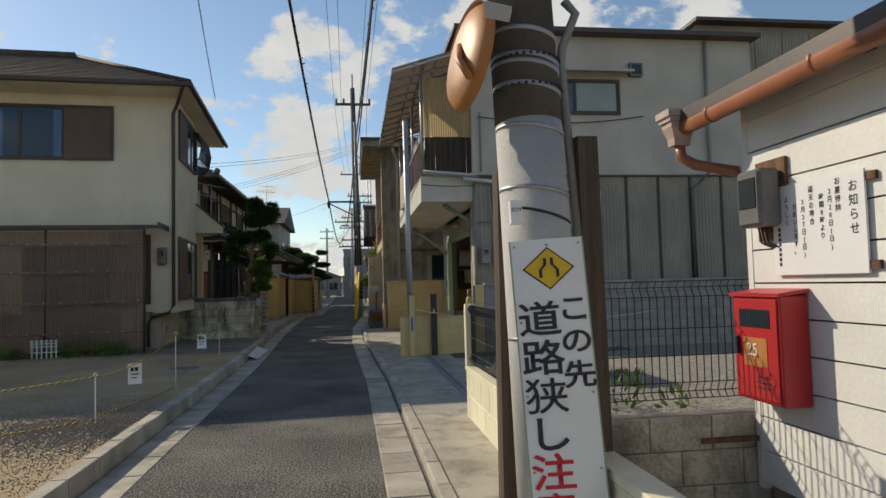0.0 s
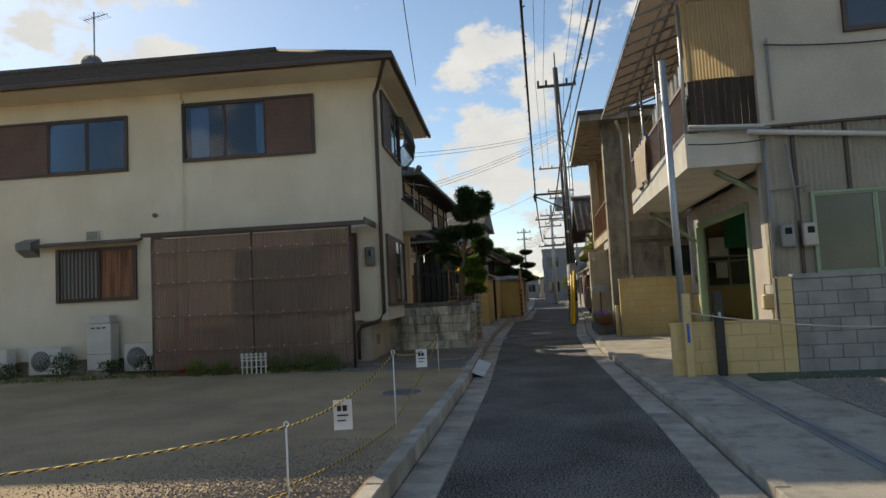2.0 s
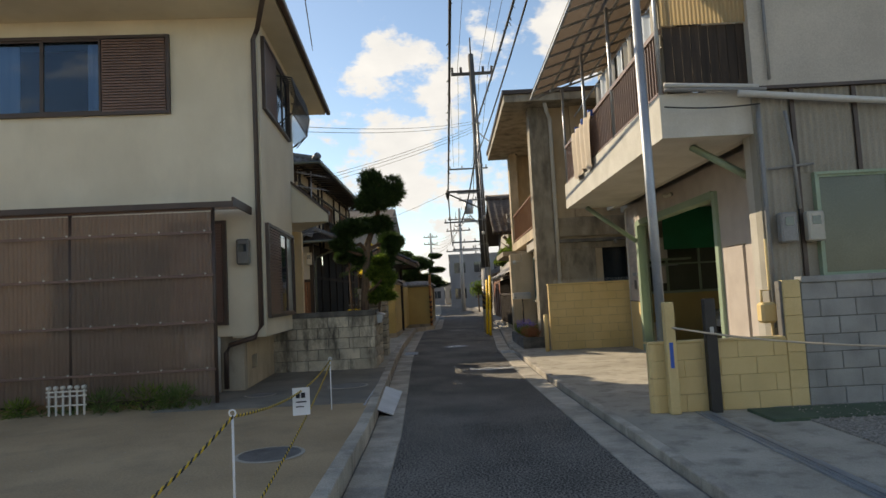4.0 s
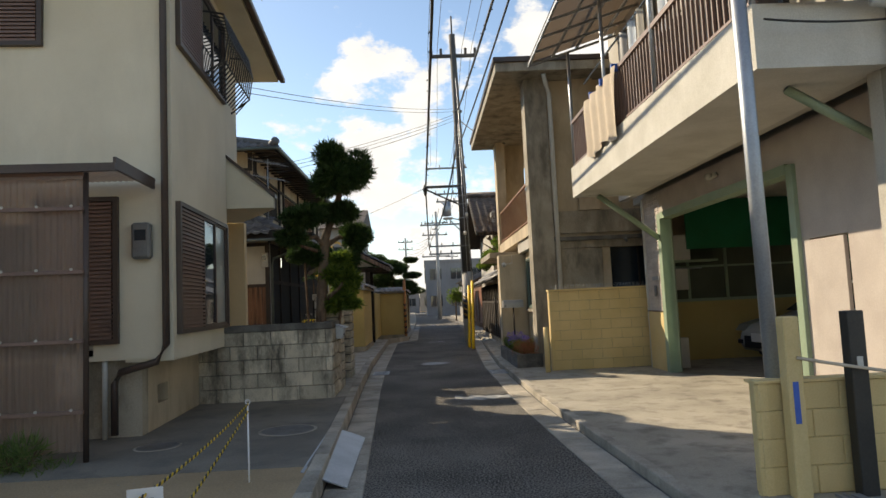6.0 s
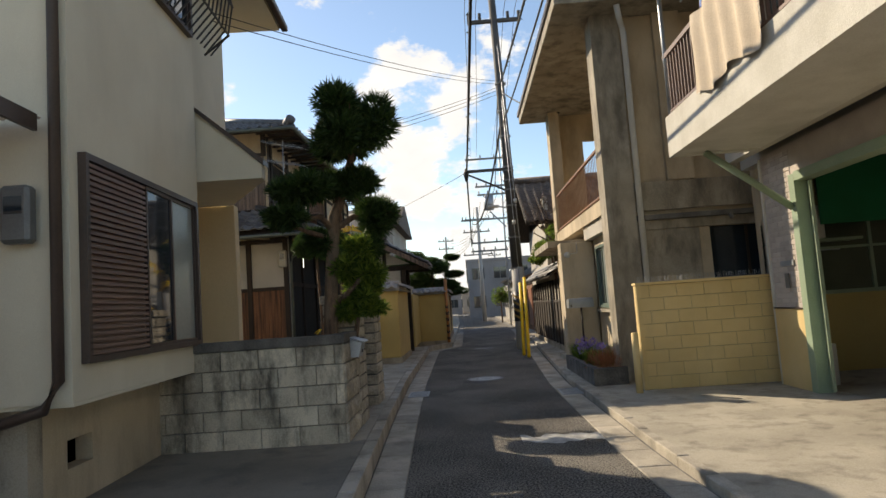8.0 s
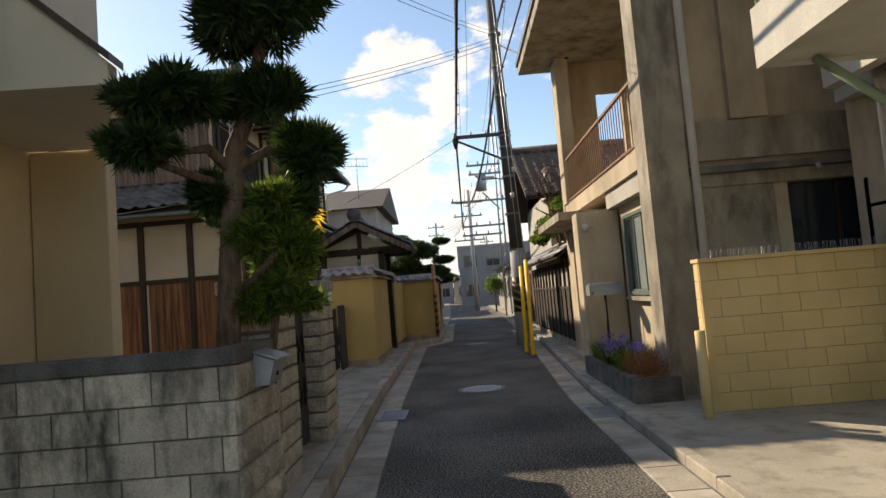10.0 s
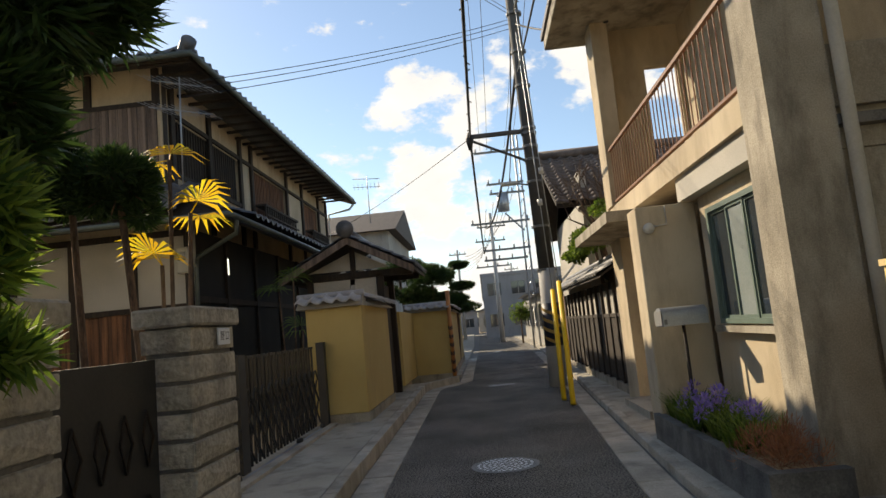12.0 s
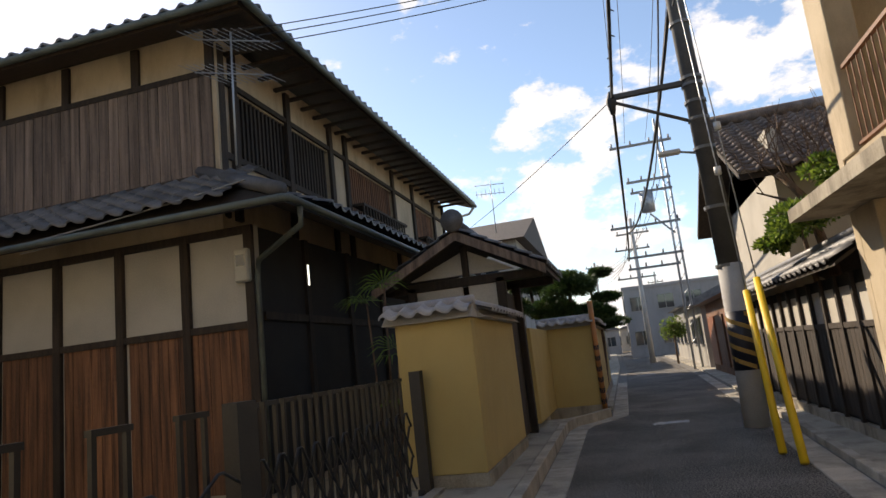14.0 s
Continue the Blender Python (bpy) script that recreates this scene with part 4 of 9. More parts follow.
def pillar(x, y, w, d, h, label):
    p = thing("gate_pillar", label, "gate pillar", (x, y, 0.15), 0, "pillars of the old house gate")
    box("core", (0.03, 0.03, 0), (w - 0.03, d - 0.03, h - 0.1), M_MORTAR, p)
    for (o, u, n, L) in (((0, 0.03, 0), (1, 0, 0), (0, -1, 0), w), ((w - 0.03, 0, 0), (0, 1, 0), (1, 0, 0), d), ((0.03, 0, 0), (0, 1, 0), (-1, 0, 0), d), ((0, d - 0.03, 0), (1, 0, 0), (0, 1, 0), w)):
        block_face(p, o, u, n, L, h - 0.1, M_BLOCK_B, 1.2, 0.145, gap=0.022, proud=0.014, rough=0.01, start=0)
    box("cap", (-0.02, -0.02, h - 0.1), (w + 0.02, d + 0.02, h), M_BLOCK_B, p, "rough stone-like cap block", 0.012)
    return p


p1 = pillar(-3.15, 19.1, 0.42, 0.55, 1.55, "stacked split-face concrete block gate pillar beside the letter box")
p2 = pillar(-3.04, 20.68, 0.29, 0.6, 1.56, "stacked split-face concrete block gate pillar with a white nameplate")

# ---- yellow garden walls ----
def cap_tiles(parent, x0, x1, y0, y1, z, axis, material=M_TILE_L):
    """A double-pitched row of small tiles along a wall top."""
    L = (x1 - x0) if axis == "x" else (y1 - y0)
    cx, cy = (x0 + x1) / 2, (y0 + y1) / 2
    wd = 0.26
    if axis == "x":
        roof_tiles("cap_front", (x0, cy, z + 0.17), (1, 0, 0), (0, -1, -0.45), L, wd, material, parent, "", w=0.21, l=0.26, pieces=True)
        roof_tiles("cap_back", (x0, cy, z + 0.17), (1, 0, 0), (0, 1, -0.45), L, wd, material, parent, "", w=0.21, l=0.26, pieces=True)
        tube("ridge_tiles", [(x0 - 0.02, cy, z + 0.19), (x1 + 0.02, cy, z + 0.19)], 0.055, material, parent, n=8)
        prism("cap_bed", [(cy - 0.2, z), (cy + 0.2, z), (cy, z + 0.15)], "x", x0, x1, M_WHITE, parent)
    else:
        roof_tiles("cap_front", (cx, y0, z + 0.17), (0, 1, 0), (1, 0, -0.45), L, wd, material, parent, "", w=0.21, l=0.26, pieces=True)
        roof_tiles("cap_back", (cx, y0, z + 0.17), (0, 1, 0), (-1, 0, -0.45), L, wd, material, parent, "", w=0.21, l=0.26, pieces=True)
        tube("ridge_tiles", [(cx, y0 - 0.02, z + 0.19), (cx, y1 + 0.02, z + 0.19)], 0.055, material, parent, n=8)
        prism("cap_bed", [(cx - 0.2, z), (cx + 0.2, z), (cx, z + 0.15)], "y", y0, y1, M_WHITE, parent)


LATER = []
yw = thing("garden_wall", "ochre plastered garden wall with a grey tile cap beside the gate", "wall", (0, 0, 0))
box("panel", (-4.0, 27.3, 0.3), (-3.12, 27.48, 1.93), M_STUCCO_Y, yw, "ochre plaster face", 0.01)
box("panel", (-3.3, 27.482, 0.3), (-3.12, 29.95, 1.93), M_STUCCO_Y, yw, "", 0.01)
box("plinth", (-4.01, 27.28, 0.1), (-3.1, 27.5, 0.298), M_CONC, yw, "grey concrete plinth")
box("plinth", (-3.32, 27.502, 0.1), (-3.1, 29.96, 0.298), M_CONC, yw)
LATER.append(lambda: (cap_tiles(yw, -4.12, -3.1, 27.3, 27.5, 1.93, "x"), cap_tiles(yw, -3.3, -3.12, 27.55, 30.0, 1.93, "y")))
yw2 = thing("garden_wall", "ochre yellow plastered garden wall with tile cap running on along the lane", "wall", (0, 0, 0))
box("panel", (-3.3, 31.9, 0.25), (-3.14, 34.49, 1.9), M_STUCCO_Y, yw2, "ochre plaster face", 0.01)
box("panel", (-3.3, 34.5, 0.25), (-2.22, 34.68, 1.9), M_STUCCO_Y, yw2, "", 0.01)
box("panel", (-2.4, 34.682, 0.25), (-2.22, 44.0, 1.9), M_STUCCO_Y, yw2, "", 0.01)
boxes("plinth", [((-3.31, 34.48, 0.0), (-2.2, 34.7, 0.248)), ((-2.42, 34.702, 0.0), (-2.2, 44.0, 0.248))], M_CONC, yw2)
LATER.append(lambda: (cap_tiles(yw2, -3.35, -2.15, 34.5, 34.68, 1.9, "x"), cap_tiles(yw2, -2.4, -2.22, 34.8, 44, 1.9, "y")))

# ---- small tiled gate house ----
gt = thing("gatehouse", "small roofed timber gate with grey tiles and rounded ridge end", "gate", (-3.72, 29.95, 0.15))
for x, y in ((0.5, 0.1), (0.5, 1.5), (-0.9, 0.1), (-0.9, 1.5)):
    box("post", (x - 0.07, y - 0.07, 0), (x + 0.07, y + 0.07, 2.5), M_WOOD_D, gt, "", 0.008)
box("beam", (-1.3, 0.03, 2.42), (1.15, 0.17, 2.56), M_WOOD_D, gt, "dark gate beam", 0.008)
box("beam", (-1.3, 1.43, 2.42), (1.15, 1.57, 2.56), M_WOOD_D, gt, "", 0.008)
box("lattice_door", (0.42, 0.17, 0.05), (0.46, 1.43, 2.3), M_WOOD_D, gt, "dark timber gate door")
prism("gable_panel", [(-0.92, 2.6), (0.72, 2.6), (-0.0, 2.98)], "y", 0.06, 0.12, M_WHITE, gt, "white plaster gable")
boxes("plaster_panel", [((-0.84, 0.06, 1.7), (-0.1, 0.12, 2.42)), ((-0.0, 0.06, 1.7), (0.43, 0.12, 2.42))], M_WHITE, gt, "white plaster panel")
box("king_post", (-0.06, 0.0, 2.56), (0.04, 0.08, 3.05), M_WOOD_D, gt)
slab("roof_deck", [(0.0, -0.45, 3.2), (0.0, 2.0, 3.2), (1.22, 2.0, 2.55), (1.22, -0.45, 2.55)], 0.07, M_WOOD_D, gt)
slab("roof_deck", [(0.0, -0.45, 3.2), (-1.35, -0.45, 2.5), (-1.35, 2.0, 2.5), (0.0, 2.0, 3.2)], 0.07, M_WOOD_D, gt)
slab("barge_board", [(0.0, -0.5, 3.19), (0.0, -0.45, 3.19), (1.25, -0.45, 2.53), (1.25, -0.5, 2.53)], 0.14, M_WOOD_G, gt, "weathered barge board")
slab("barge_board", [(0.0, -0.5, 3.19), (-1.37, -0.5, 2.48), (-1.37, -0.45, 2.48), (0.0, -0.45, 3.19)], 0.14, M_WOOD_G, gt)
LATER.append(lambda: (roof_tiles("gt_r", (0, -0.45, 3.21), (0, 1, 0), (1.22, 0, -0.65), 2.45, 1.4, M_TILE, gt, pieces=True), roof_tiles("gt_l", (0, -0.45, 3.21), (0, 1, 0), (-1.35, 0, -0.7), 2.45, 1.52, M_TILE, gt, pieces=True)))
tube("ridge", [(0, -0.5, 3.3), (0, 2.05, 3.3)], 0.1, M_TILE, gt, n=8)
tube("ridge_end", [(0, -0.56, 3.34), (0, -0.5, 3.34)], 0.17, M_TILE, gt, "round ridge end tile", n=14)

# ---- old two-storey timber house ----
oc = thing("old_house", "old two-storey dark timber townhouse with plaster panels and grey tiles", "house", (-5.85, 27.5, 0.15))
wall("ground_wall", "x", 0.05, 0.15, -6.0, 0.0, 0.0, 3.3, M_WHITE, oc, "pale plaster wall", holes=[])
# near-black sheet: the lane front's shade is in its colour
wall("ground_wall", "y", -0.12, -0.02, 0.15, 11.6, 0.0, 3.3, M_DARK, oc, "timber front with its shade put into a near-black colour")
XP = [-0.06, -1.0, -2.02, -3.05, -4.1, -5.15]
for x in XP:
    box("post", (x - 0.06, -0.02, 0.0), (x + 0.06, 0.05, 3.3), M_WOOD_D, oc, "dark timber post", 0.006)
boxes("band", [((-6.0, -0.01, 2.0), (0.0, 0.045, 2.09)), ((-6.0, -0.01, 3.2), (0.0, 0.045, 3.3))], M_WOOD_D, oc, "timber band")
bm = bmesh.new()
bs = []
x = -5.95
while x < -0.15:
    wdt = 0.15
    if not any(abs(x + wdt / 2 - p) < 0.06 for p in XP):
        box("board", (x, 0.02, 0.05), (x + wdt - 0.008, 0.046, 2.0), M_WOOD_R, oc, "")
    x += wdt
bm.free()
for y in (1.4, 2.9, 4.4, 5.9, 7.4, 9.0):
    box("post", (-0.03, y - 0.06, 0.0), (0.03, y + 0.06, 3.3), M_WOOD_D, oc)
box("front_band", (-0.02, 0.2, 2.1), (0.02, 9.5, 2.2), M_WOOD_D, oc)
# upper storey
wall("upper_wall", "x", 0.08, 0.18, -6.0, -0.45, 3.3, 6.2, M_HALL, oc, "aged cream plaster")
UW = -0.5
wall("upper_wall", "y", UW - 0.12, UW, 0.18, 11.6, 3.3, 6.1, M_HALL, oc, "cream plaster and dark timber upper front", holes=[(0.55, 3.6, 4.45, 5.4), (4.4, 7.0, 4.1, 5.4), (8.6, 10.4, 4.1, 5.4)])
# upper rooms are one dark block, shade given by colour
box("interior_shade_block", (-5.8, 0.3, 3.4), (-0.75, 11.4, 5.9), M_DARK, oc)
x = -5.95
while x < -0.62:
    box("board", (x, 0.03, 4.09), (x + 0.155, 0.08, 5.46), M_WOOD_G, oc, "")
    x += 0.165
boxes("batten", [((-6.0, 0.015, 5.46), (-0.45, 0.075, 5.54)), ((-6.0, 0.015, 4.02), (-0.45, 0.075, 4.09))], M_WOOD_D, oc)
for x in (-0.51, -1.7, -2.9, -4.1):
    box("post", (x - 0.06, 0.02, 5.545), (x + 0.06, 0.07, 6.1), M_WOOD_D, oc)
for y in (0.2, 0.5, 2.05, 3.65, 4.35, 7.05, 8.55, 10.45, 11.5):
    box("post", (UW + 0.002, y - 0.07, 3.5), (UW + 0.06, y + 0.07, 5.95), M_WOOD_D, oc)
boxes("eave_band", [((UW + 0.004, 0.2, 5.42), (UW + 0.05, 11.5, 5.5)), ((UW + 0.004, 0.2, 4.34), (UW + 0.05, 3.6, 4.43))], M_WOOD_D, oc)
for y0_, y1_ in ((0.55, 3.6), (4.4, 7.0), (8.6, 10.4)):
    z0_ = 4.45 if y0_ < 2 else 4.1
    boxes("lattice", [((UW - 0.06, y0_ + 0.02 + i * 0.11, z0_), (UW - 0.02, y0_ + 0.07 + i * 0.11, 5.4)) for i in range(int((y1_ - y0_) / 0.11))], M_WOOD_D if y0_ < 2 else M_WOOD_R, oc)
    if y0_ > 2:
        rl = box("balcony_rail", (UW + 0.07, y0_, 4.5), (UW + 0.32, y1_, 4.55), M_WOOD_D, oc)
        for i in range(int((y1_ - y0_) / 0.16)):
            box("baluster", (UW + 0.28, y0_ + i * 0.16, 4.05), (UW + 0.31, y0_ + 0.04 + i * 0.16, 4.498), M_WOOD_D, rl)
        boxes("lower_rail", [((UW + 0.07, y0_, 3.99), (UW + 0.33, y1_, 4.045)), ((UW + 0.312, y0_, 4.27), (UW + 0.34, y1_, 4.3))], M_WOOD_D, rl)
# lower roof, wrapping the corner
LZ, LE = 4.05, 3.3
slab("lower_roof_deck", [(-6.1, 0.06, LZ), (-0.62, 0.06, LZ), (0.95, -0.85, LE), (-6.1, -0.85, LE)], 0.06, M_WOOD_D, oc)
slab("lower_roof_deck", [(-0.62, 0.06, LZ), (-0.62, 11.6, LZ), (0.95, 11.6, LE), (0.95, -0.85, LE)], 0.06, M_WOOD_D, oc)
LATER.append(lambda: (roof_tiles("ocl_s", (-6.1, 0.06, LZ), (1, 0, 0), (0, -0.91, -0.6), 6.3, 1.08, M_TILE, oc, pieces=True),
                      roof_tiles("ocl_e", (-0.62, 0.3, LZ), (0, 1, 0), (1.57, 0, -0.6), 11.3, 1.66, M_TILE, oc, "grey clay tiles")))
tube("hip_ridge", [(-0.75, 0.1, LZ + 0.1), (0.9, -0.82, LE + 0.1)], 0.09, M_TILE, oc, "heavy hip ridge tiles")
tube("gutter", [(-6.1, -0.93, LE - 0.03), (0.95, -0.93, LE - 0.02), (1.02, -0.85, LE - 0.02), (1.02, 11.6, LE - 0.04)], 0.045, M_GUTG, oc, "old grey-green gutter")
tube("downpipe", [(1.0, -0.6, LE - 0.05), (0.95, -0.5, LE - 0.25), (0.15, -0.12, LE - 0.5), (0.1, -0.08, LE - 0.7), (0.1, -0.08, 0.05)], 0.035, M_GUTG, oc, "grey downpipe")
# upper roof
UE, UR, UX = 5.97, 7.8, 0.4
HIP = (-4.4, 4.2)
slab("upper_roof_deck", [(UX, -0.65, UE), (UX, 12.0, UE), (-4.4, 12.0, UR), (-4.4, HIP[1], UR)], 0.1, M_WOOD_D, oc, "dark eave boards")
slab("upper_roof_deck", [(-9.2, -0.65, UE), (UX, -0.65, UE), (-4.4, HIP[1], UR)], 0.1, M_WOOD_D, oc)
slab("upper_roof_deck", [(-4.4, HIP[1], UR), (-4.4, 12.0, UR), (-9.2, 12.0, UE), (-9.2, -0.65, UE)], 0.1, M_WOOD_D, oc)
LATER.append(lambda: (roof_tiles("ocu_e", (-4.4, -0.65, UR + 0.01), (0, 1, 0), (4.8, 0, UE - UR), 12.65, 5.2, M_TILE, oc, "grey clay tiles", keep=lambda a, d: a > 4.85 * (1 - d / 5.14)),
                      roof_tiles("ocu_s", (-9.2, HIP[1], UR + 0.01), (1, 0, 0), (0, -4.85, UE - UR), 9.6, 5.25, M_TILE, oc, "grey clay tiles", keep=lambda a, d: abs(a - 4.8) < 4.8 * d / 5.18)))
tube("ridge", [(-4.4, HIP[1], UR + 0.12), (-4.4, 12.0, UR + 0.12)], 0.14, M_TILE, oc)
tube("hip_ridge", [(-4.4, HIP[1], UR + 0.1), (UX, -0.62, UE + 0.08)], 0.1, M_TILE, oc, "heavy hip ridge tiles")
tube("ridge_end", [(UX - 0.12, -0.5, UE + 0.1), (UX + 0.03, -0.66, UE + 0.2)], 0.12, M_TILE, oc, "round hip end tile", n=12)
tube("gutter", [(-9.2, -0.72, UE - 0.03), (UX + 0.07, -0.72, UE - 0.04), (UX + 0.08, -0.6, UE - 0.05), (UX + 0.08, 12.0, UE - 0.05)], 0.05, M_GUTG, oc, "old eaves gutter")
tube("downpipe", [(UX + 0.06, 11.9, UE - 0.08), (UX - 0.1, 11.8, UE - 0.3), (UW + 0.1, 11.62, UE - 0.45), (UW + 0.1, 11.62, 4.2)], 0.04, M_PIPE, oc, "pale downpipe at the far corner")
for i in range(27):
    box("rafter", (UW + 0.002, -0.55 + i * 0.45, UE - 0.1), (UX - 0.03, -0.48 + i * 0.45, UE - 0.05), M_WOOD_D, oc)

# ---- right house A: corrugated and plastered house with the car port and balcony ----
ha = thing("house", "two-storey cream corrugated and plastered house with balcony over the garage", "house", (0, 0, 0))
wall("front_wall", "x", 13.62, 13.78, 2.57, 9.2, 0.06, 3.8, M_CORR, ha, "cream wall behind the corrugated sheets", holes=[(3.26, 5.0, 1.5, 2.72)])
wall("front_wall", "x", 13.56, 13.78, 2.57, 9.2, 3.803, 6.95, M_WHITE, ha, "greying plastered upper wall", holes=[(3.9, 5.95, 5.2, 5.95)])
wall("side_wall", "y", 2.95, 3.1, 13.9, 20.85, 0.06, 3.3, M_TERRA, ha, "taupe tiled garage wall", holes=[(15.8, 20.0, -0.1, 2.88), (14.95, 15.6, 0.1, 2.0)])
wall("upper_side_wall", "y", 2.6, 2.75, 13.8, 21.2, 3.3, 6.95, M_WHITE, ha, "", holes=[(15.0, 16.8, 3.9, 5.7), (17.6, 19.6, 3.9, 5.7)])
box("upper_door_glass", (2.68, 15.0, 3.9), (2.7, 16.8, 5.7), M_GLASS, ha, "dark sliding balcony door")
box("upper_door_glass", (2.68, 17.6, 3.9), (2.7, 19.6, 5.7), M_GLASS, ha)
box("corner_column", (2.57, 13.78, 0.06), (3.1, 13.95, 3.3), M_WHITE, ha)
wall("back_wall", "x", 21.85, 22.0, 3.3, 9.2, 0.06, 3.4, M_HALL, ha)
wall("back_wall", "y", 3.3, 3.4, 21.2, 21.85, 0.06, 3.4, M_HALL, ha)
wall("back_wall", "x", 21.05, 21.2, 2.75, 9.2, 3.46, 6.95, M_HALL, ha)
wall("back_wall", "y", 9.0, 9.2, 13.78, 21.05, 0.06, 6.95, M_HALL, ha)
box("garage_ceiling", (3.1, 13.8, 3.3), (9.0, 21.85, 3.45), M_WHITE, ha)
box("roof_deck", (2.2, 13.25, 6.95), (9.3, 21.5, 7.05), M_BROWN, ha, "dark flat roof edge")
for k in range(8):
    corrugated("corrugated_sheet", (3.05 + 0.76 * k, 13.605, 2.75 if 3.0 < 3.05 + 0.76 * k + 0.3 < 5.0 else 1.45), (1, 0, 0), (0, 0, 1), 0.74, 3.79 - (2.75 if 3.0 < 3.05 + 0.76 * k + 0.3 < 5.0 else 1.45), M_CORR, ha, "cream corrugated sheet", 0.076, 0.014)
    box("joint_strip", (3.0 + 0.76 * k, 13.57, 2.75 if 3.4 < 3.05 + 0.76 * k < 5.0 else 1.45), (3.05 + 0.76 * k, 13.6, 3.79), M_BROWN, ha, "dark joint strip")
corrugated("corrugated_sheet", (2.62, 13.605, 1.45), (1, 0, 0), (0, 0, 1), 0.36, 2.3, M_CORR, ha, "", 0.076, 0.014)
box("flashing", (2.57, 13.54, 3.79), (9.2, 13.61, 3.83), M_BROWN, ha)
window(ha, "frosted_window", "x", 13.6, -1, 3.2, 5.02, 1.46, 2.74, M_GREENFR, [(0.5, M_FROSTD), (0.5, M_FROSTD)], fw=0.035)
window(ha, "upper_window", "x", 13.56, -1, 3.88, 5.97, 5.18, 5.97, M_BROWN, [(0.5, M_GLASS), (0.5, M_FROST)])
slab("window_hood", [(3.6, 13.2, 6.12), (6.2, 13.2, 6.12), (6.2, 13.56, 6.2), (3.6, 13.56, 6.2)], 0.05, M_WHITE, ha)
# balcony
bl = part("balcony", bmesh.new(), M_BALC, ha, "plastered balcony with brown rails and laundry sheeting")
box("floor_slab", (1.46, 13.7, 3.28), (2.6, 20.2, 3.38), M_BALC, bl, "balcony floor slab")
boxes("parapet", [((1.45, 13.66, 3.27), (1.6, 20.22, 3.82)), ((1.6, 13.66, 3.27), (2.57, 13.8, 3.82)), ((1.6, 20.08, 3.27), (2.6, 20.22, 3.82))], M_BALC, bl, "rough plastered parapet")
for i in range(58):
    y = 13.78 + i * 0.11
    box("baluster", (1.5, y, 3.84), (1.53, y + 0.022, 4.62), M_SHUT, bl)
boxes("top_rail", [((1.48, 13.72, 4.62), (1.55, 20.2, 4.68)), ((1.49, 13.72, 3.86), (1.54, 20.2, 3.89))], M_SHUT, bl)
for y in (13.74, 16.0, 18.0, 20.14):
    tube("post", [(1.5, y, 3.82), (1.5, y, 6.0)], 0.03, M_STEEL, bl, "steel awning post", n=6)
for y, x0 in ((14.2, 2.0), (20.0, 1.85)):
    tube("brace", [(x0, y, 3.26), (2.94 if y < 15 else 2.9, y, 2.7 if y < 15 else 2.45)], 0.05, M_GREENFR, ha, "pale green steel brace", n=4)
corrugated("side_panel", (1.52, 13.66, 5.2), (1, 0, 0), (0, 0, 1), 1.1, 0.78, M_AMBER, bl, "amber translucent corrugated panel", 0.05, 0.012)
corrugated("side_panel", (1.52, 13.63, 4.68), (1, 0, 0), (0, 0, 1), 1.1, 0.62, M_AMBER, bl, "", 0.05, 0.012)
for i in range(9):
    box("board", (1.56 + i * 0.113, 13.68, 3.9), (1.665 + i * 0.113, 13.7, 4.68), M_WOOD_D, bl, "")
AW = [(0.86, 13.3, 6.02), (2.75, 13.3, 6.62), (2.75, 20.8, 6.62), (0.86, 20.8, 6.02)]
aw = part("awning", bmesh.new(), M_STEEL, ha, "awning of translucent corrugated plastic on steel rafters")
corrugated("awning_sheet", (0.86, 13.3, 6.06), (0, 1, 0), (1.89, 0, 0.6), 7.5, 1.98, M_AWN, aw, "brown translucent awning sheet", 0.076, 0.014)
boxes("purlin", [((0.86 + t * 1.89, 13.3, 5.99 + t * 0.6), (0.9 + t * 1.89, 20.8, 6.03 + t * 0.6)) for t in (0, 0.25, 0.5, 0.75)], M_STEEL, aw)
for i in range(12):
    y = 13.3 + i * 0.675
    slab("rafter", [(0.86, y, 6.0), (0.86, y + 0.04, 6.0), (2.7, y + 0.04, 6.58), (2.7, y, 6.58)], 0.04, M_STEEL, aw)
# garage
gf = part("garage_frame", bmesh.new(), M_GREENFR, ha, "pale green garage frame")
box("jamb", (2.9, 19.9, 0.06), (3.12, 20.05, 2.88), M_GREENFR, gf, "", 0.006)
box("jamb", (2.9, 15.75, 0.06), (3.12, 15.88, 2.88), M_GREENFR, gf, "", 0.006)
box("lintel", (2.9, 15.88, 2.78), (3.12, 19.9, 2.9), M_GREENFR, gf)
slab("folding_door", [(2.98, 19.7, 2.75), (3.06, 19.88, 2.75), (3.1, 19.88, 2.75), (3.02, 19.7, 2.75)], 2.65, M_GREENFR, gf)
box("green_sheet", (3.9, 21.2, 2.3), (8.5, 21.23, 3.28), M_GREEN, ha, "green tarpaulin sheet hung in the garage")
box("inner_wall", (3.1, 21.78, 0.06), (9.0, 21.848, 1.25), M_STUCCO_Y, ha, "yellow plaster dado")
box("inner_window", (3.3, 21.8, 1.3), (8.8, 21.84, 2.4), M_FROSTD, ha, "dim frosted window at the back")
boxes("inner_mullion", [((3.3 + k * 0.8, 21.76, 1.3), (3.35 + k * 0.8, 21.8, 2.4)) for k in range(7)] + [((3.3, 21.76, 1.25), (8.8, 21.779, 1.31)), ((3.3, 21.76, 1.95), (8.8, 21.775, 1.99))], M_GREENFR, ha)
box("cabinet_shelf", (3.3, 21.4, 2.06), (4.6, 21.78, 2.1), M_GREENFR, ha)
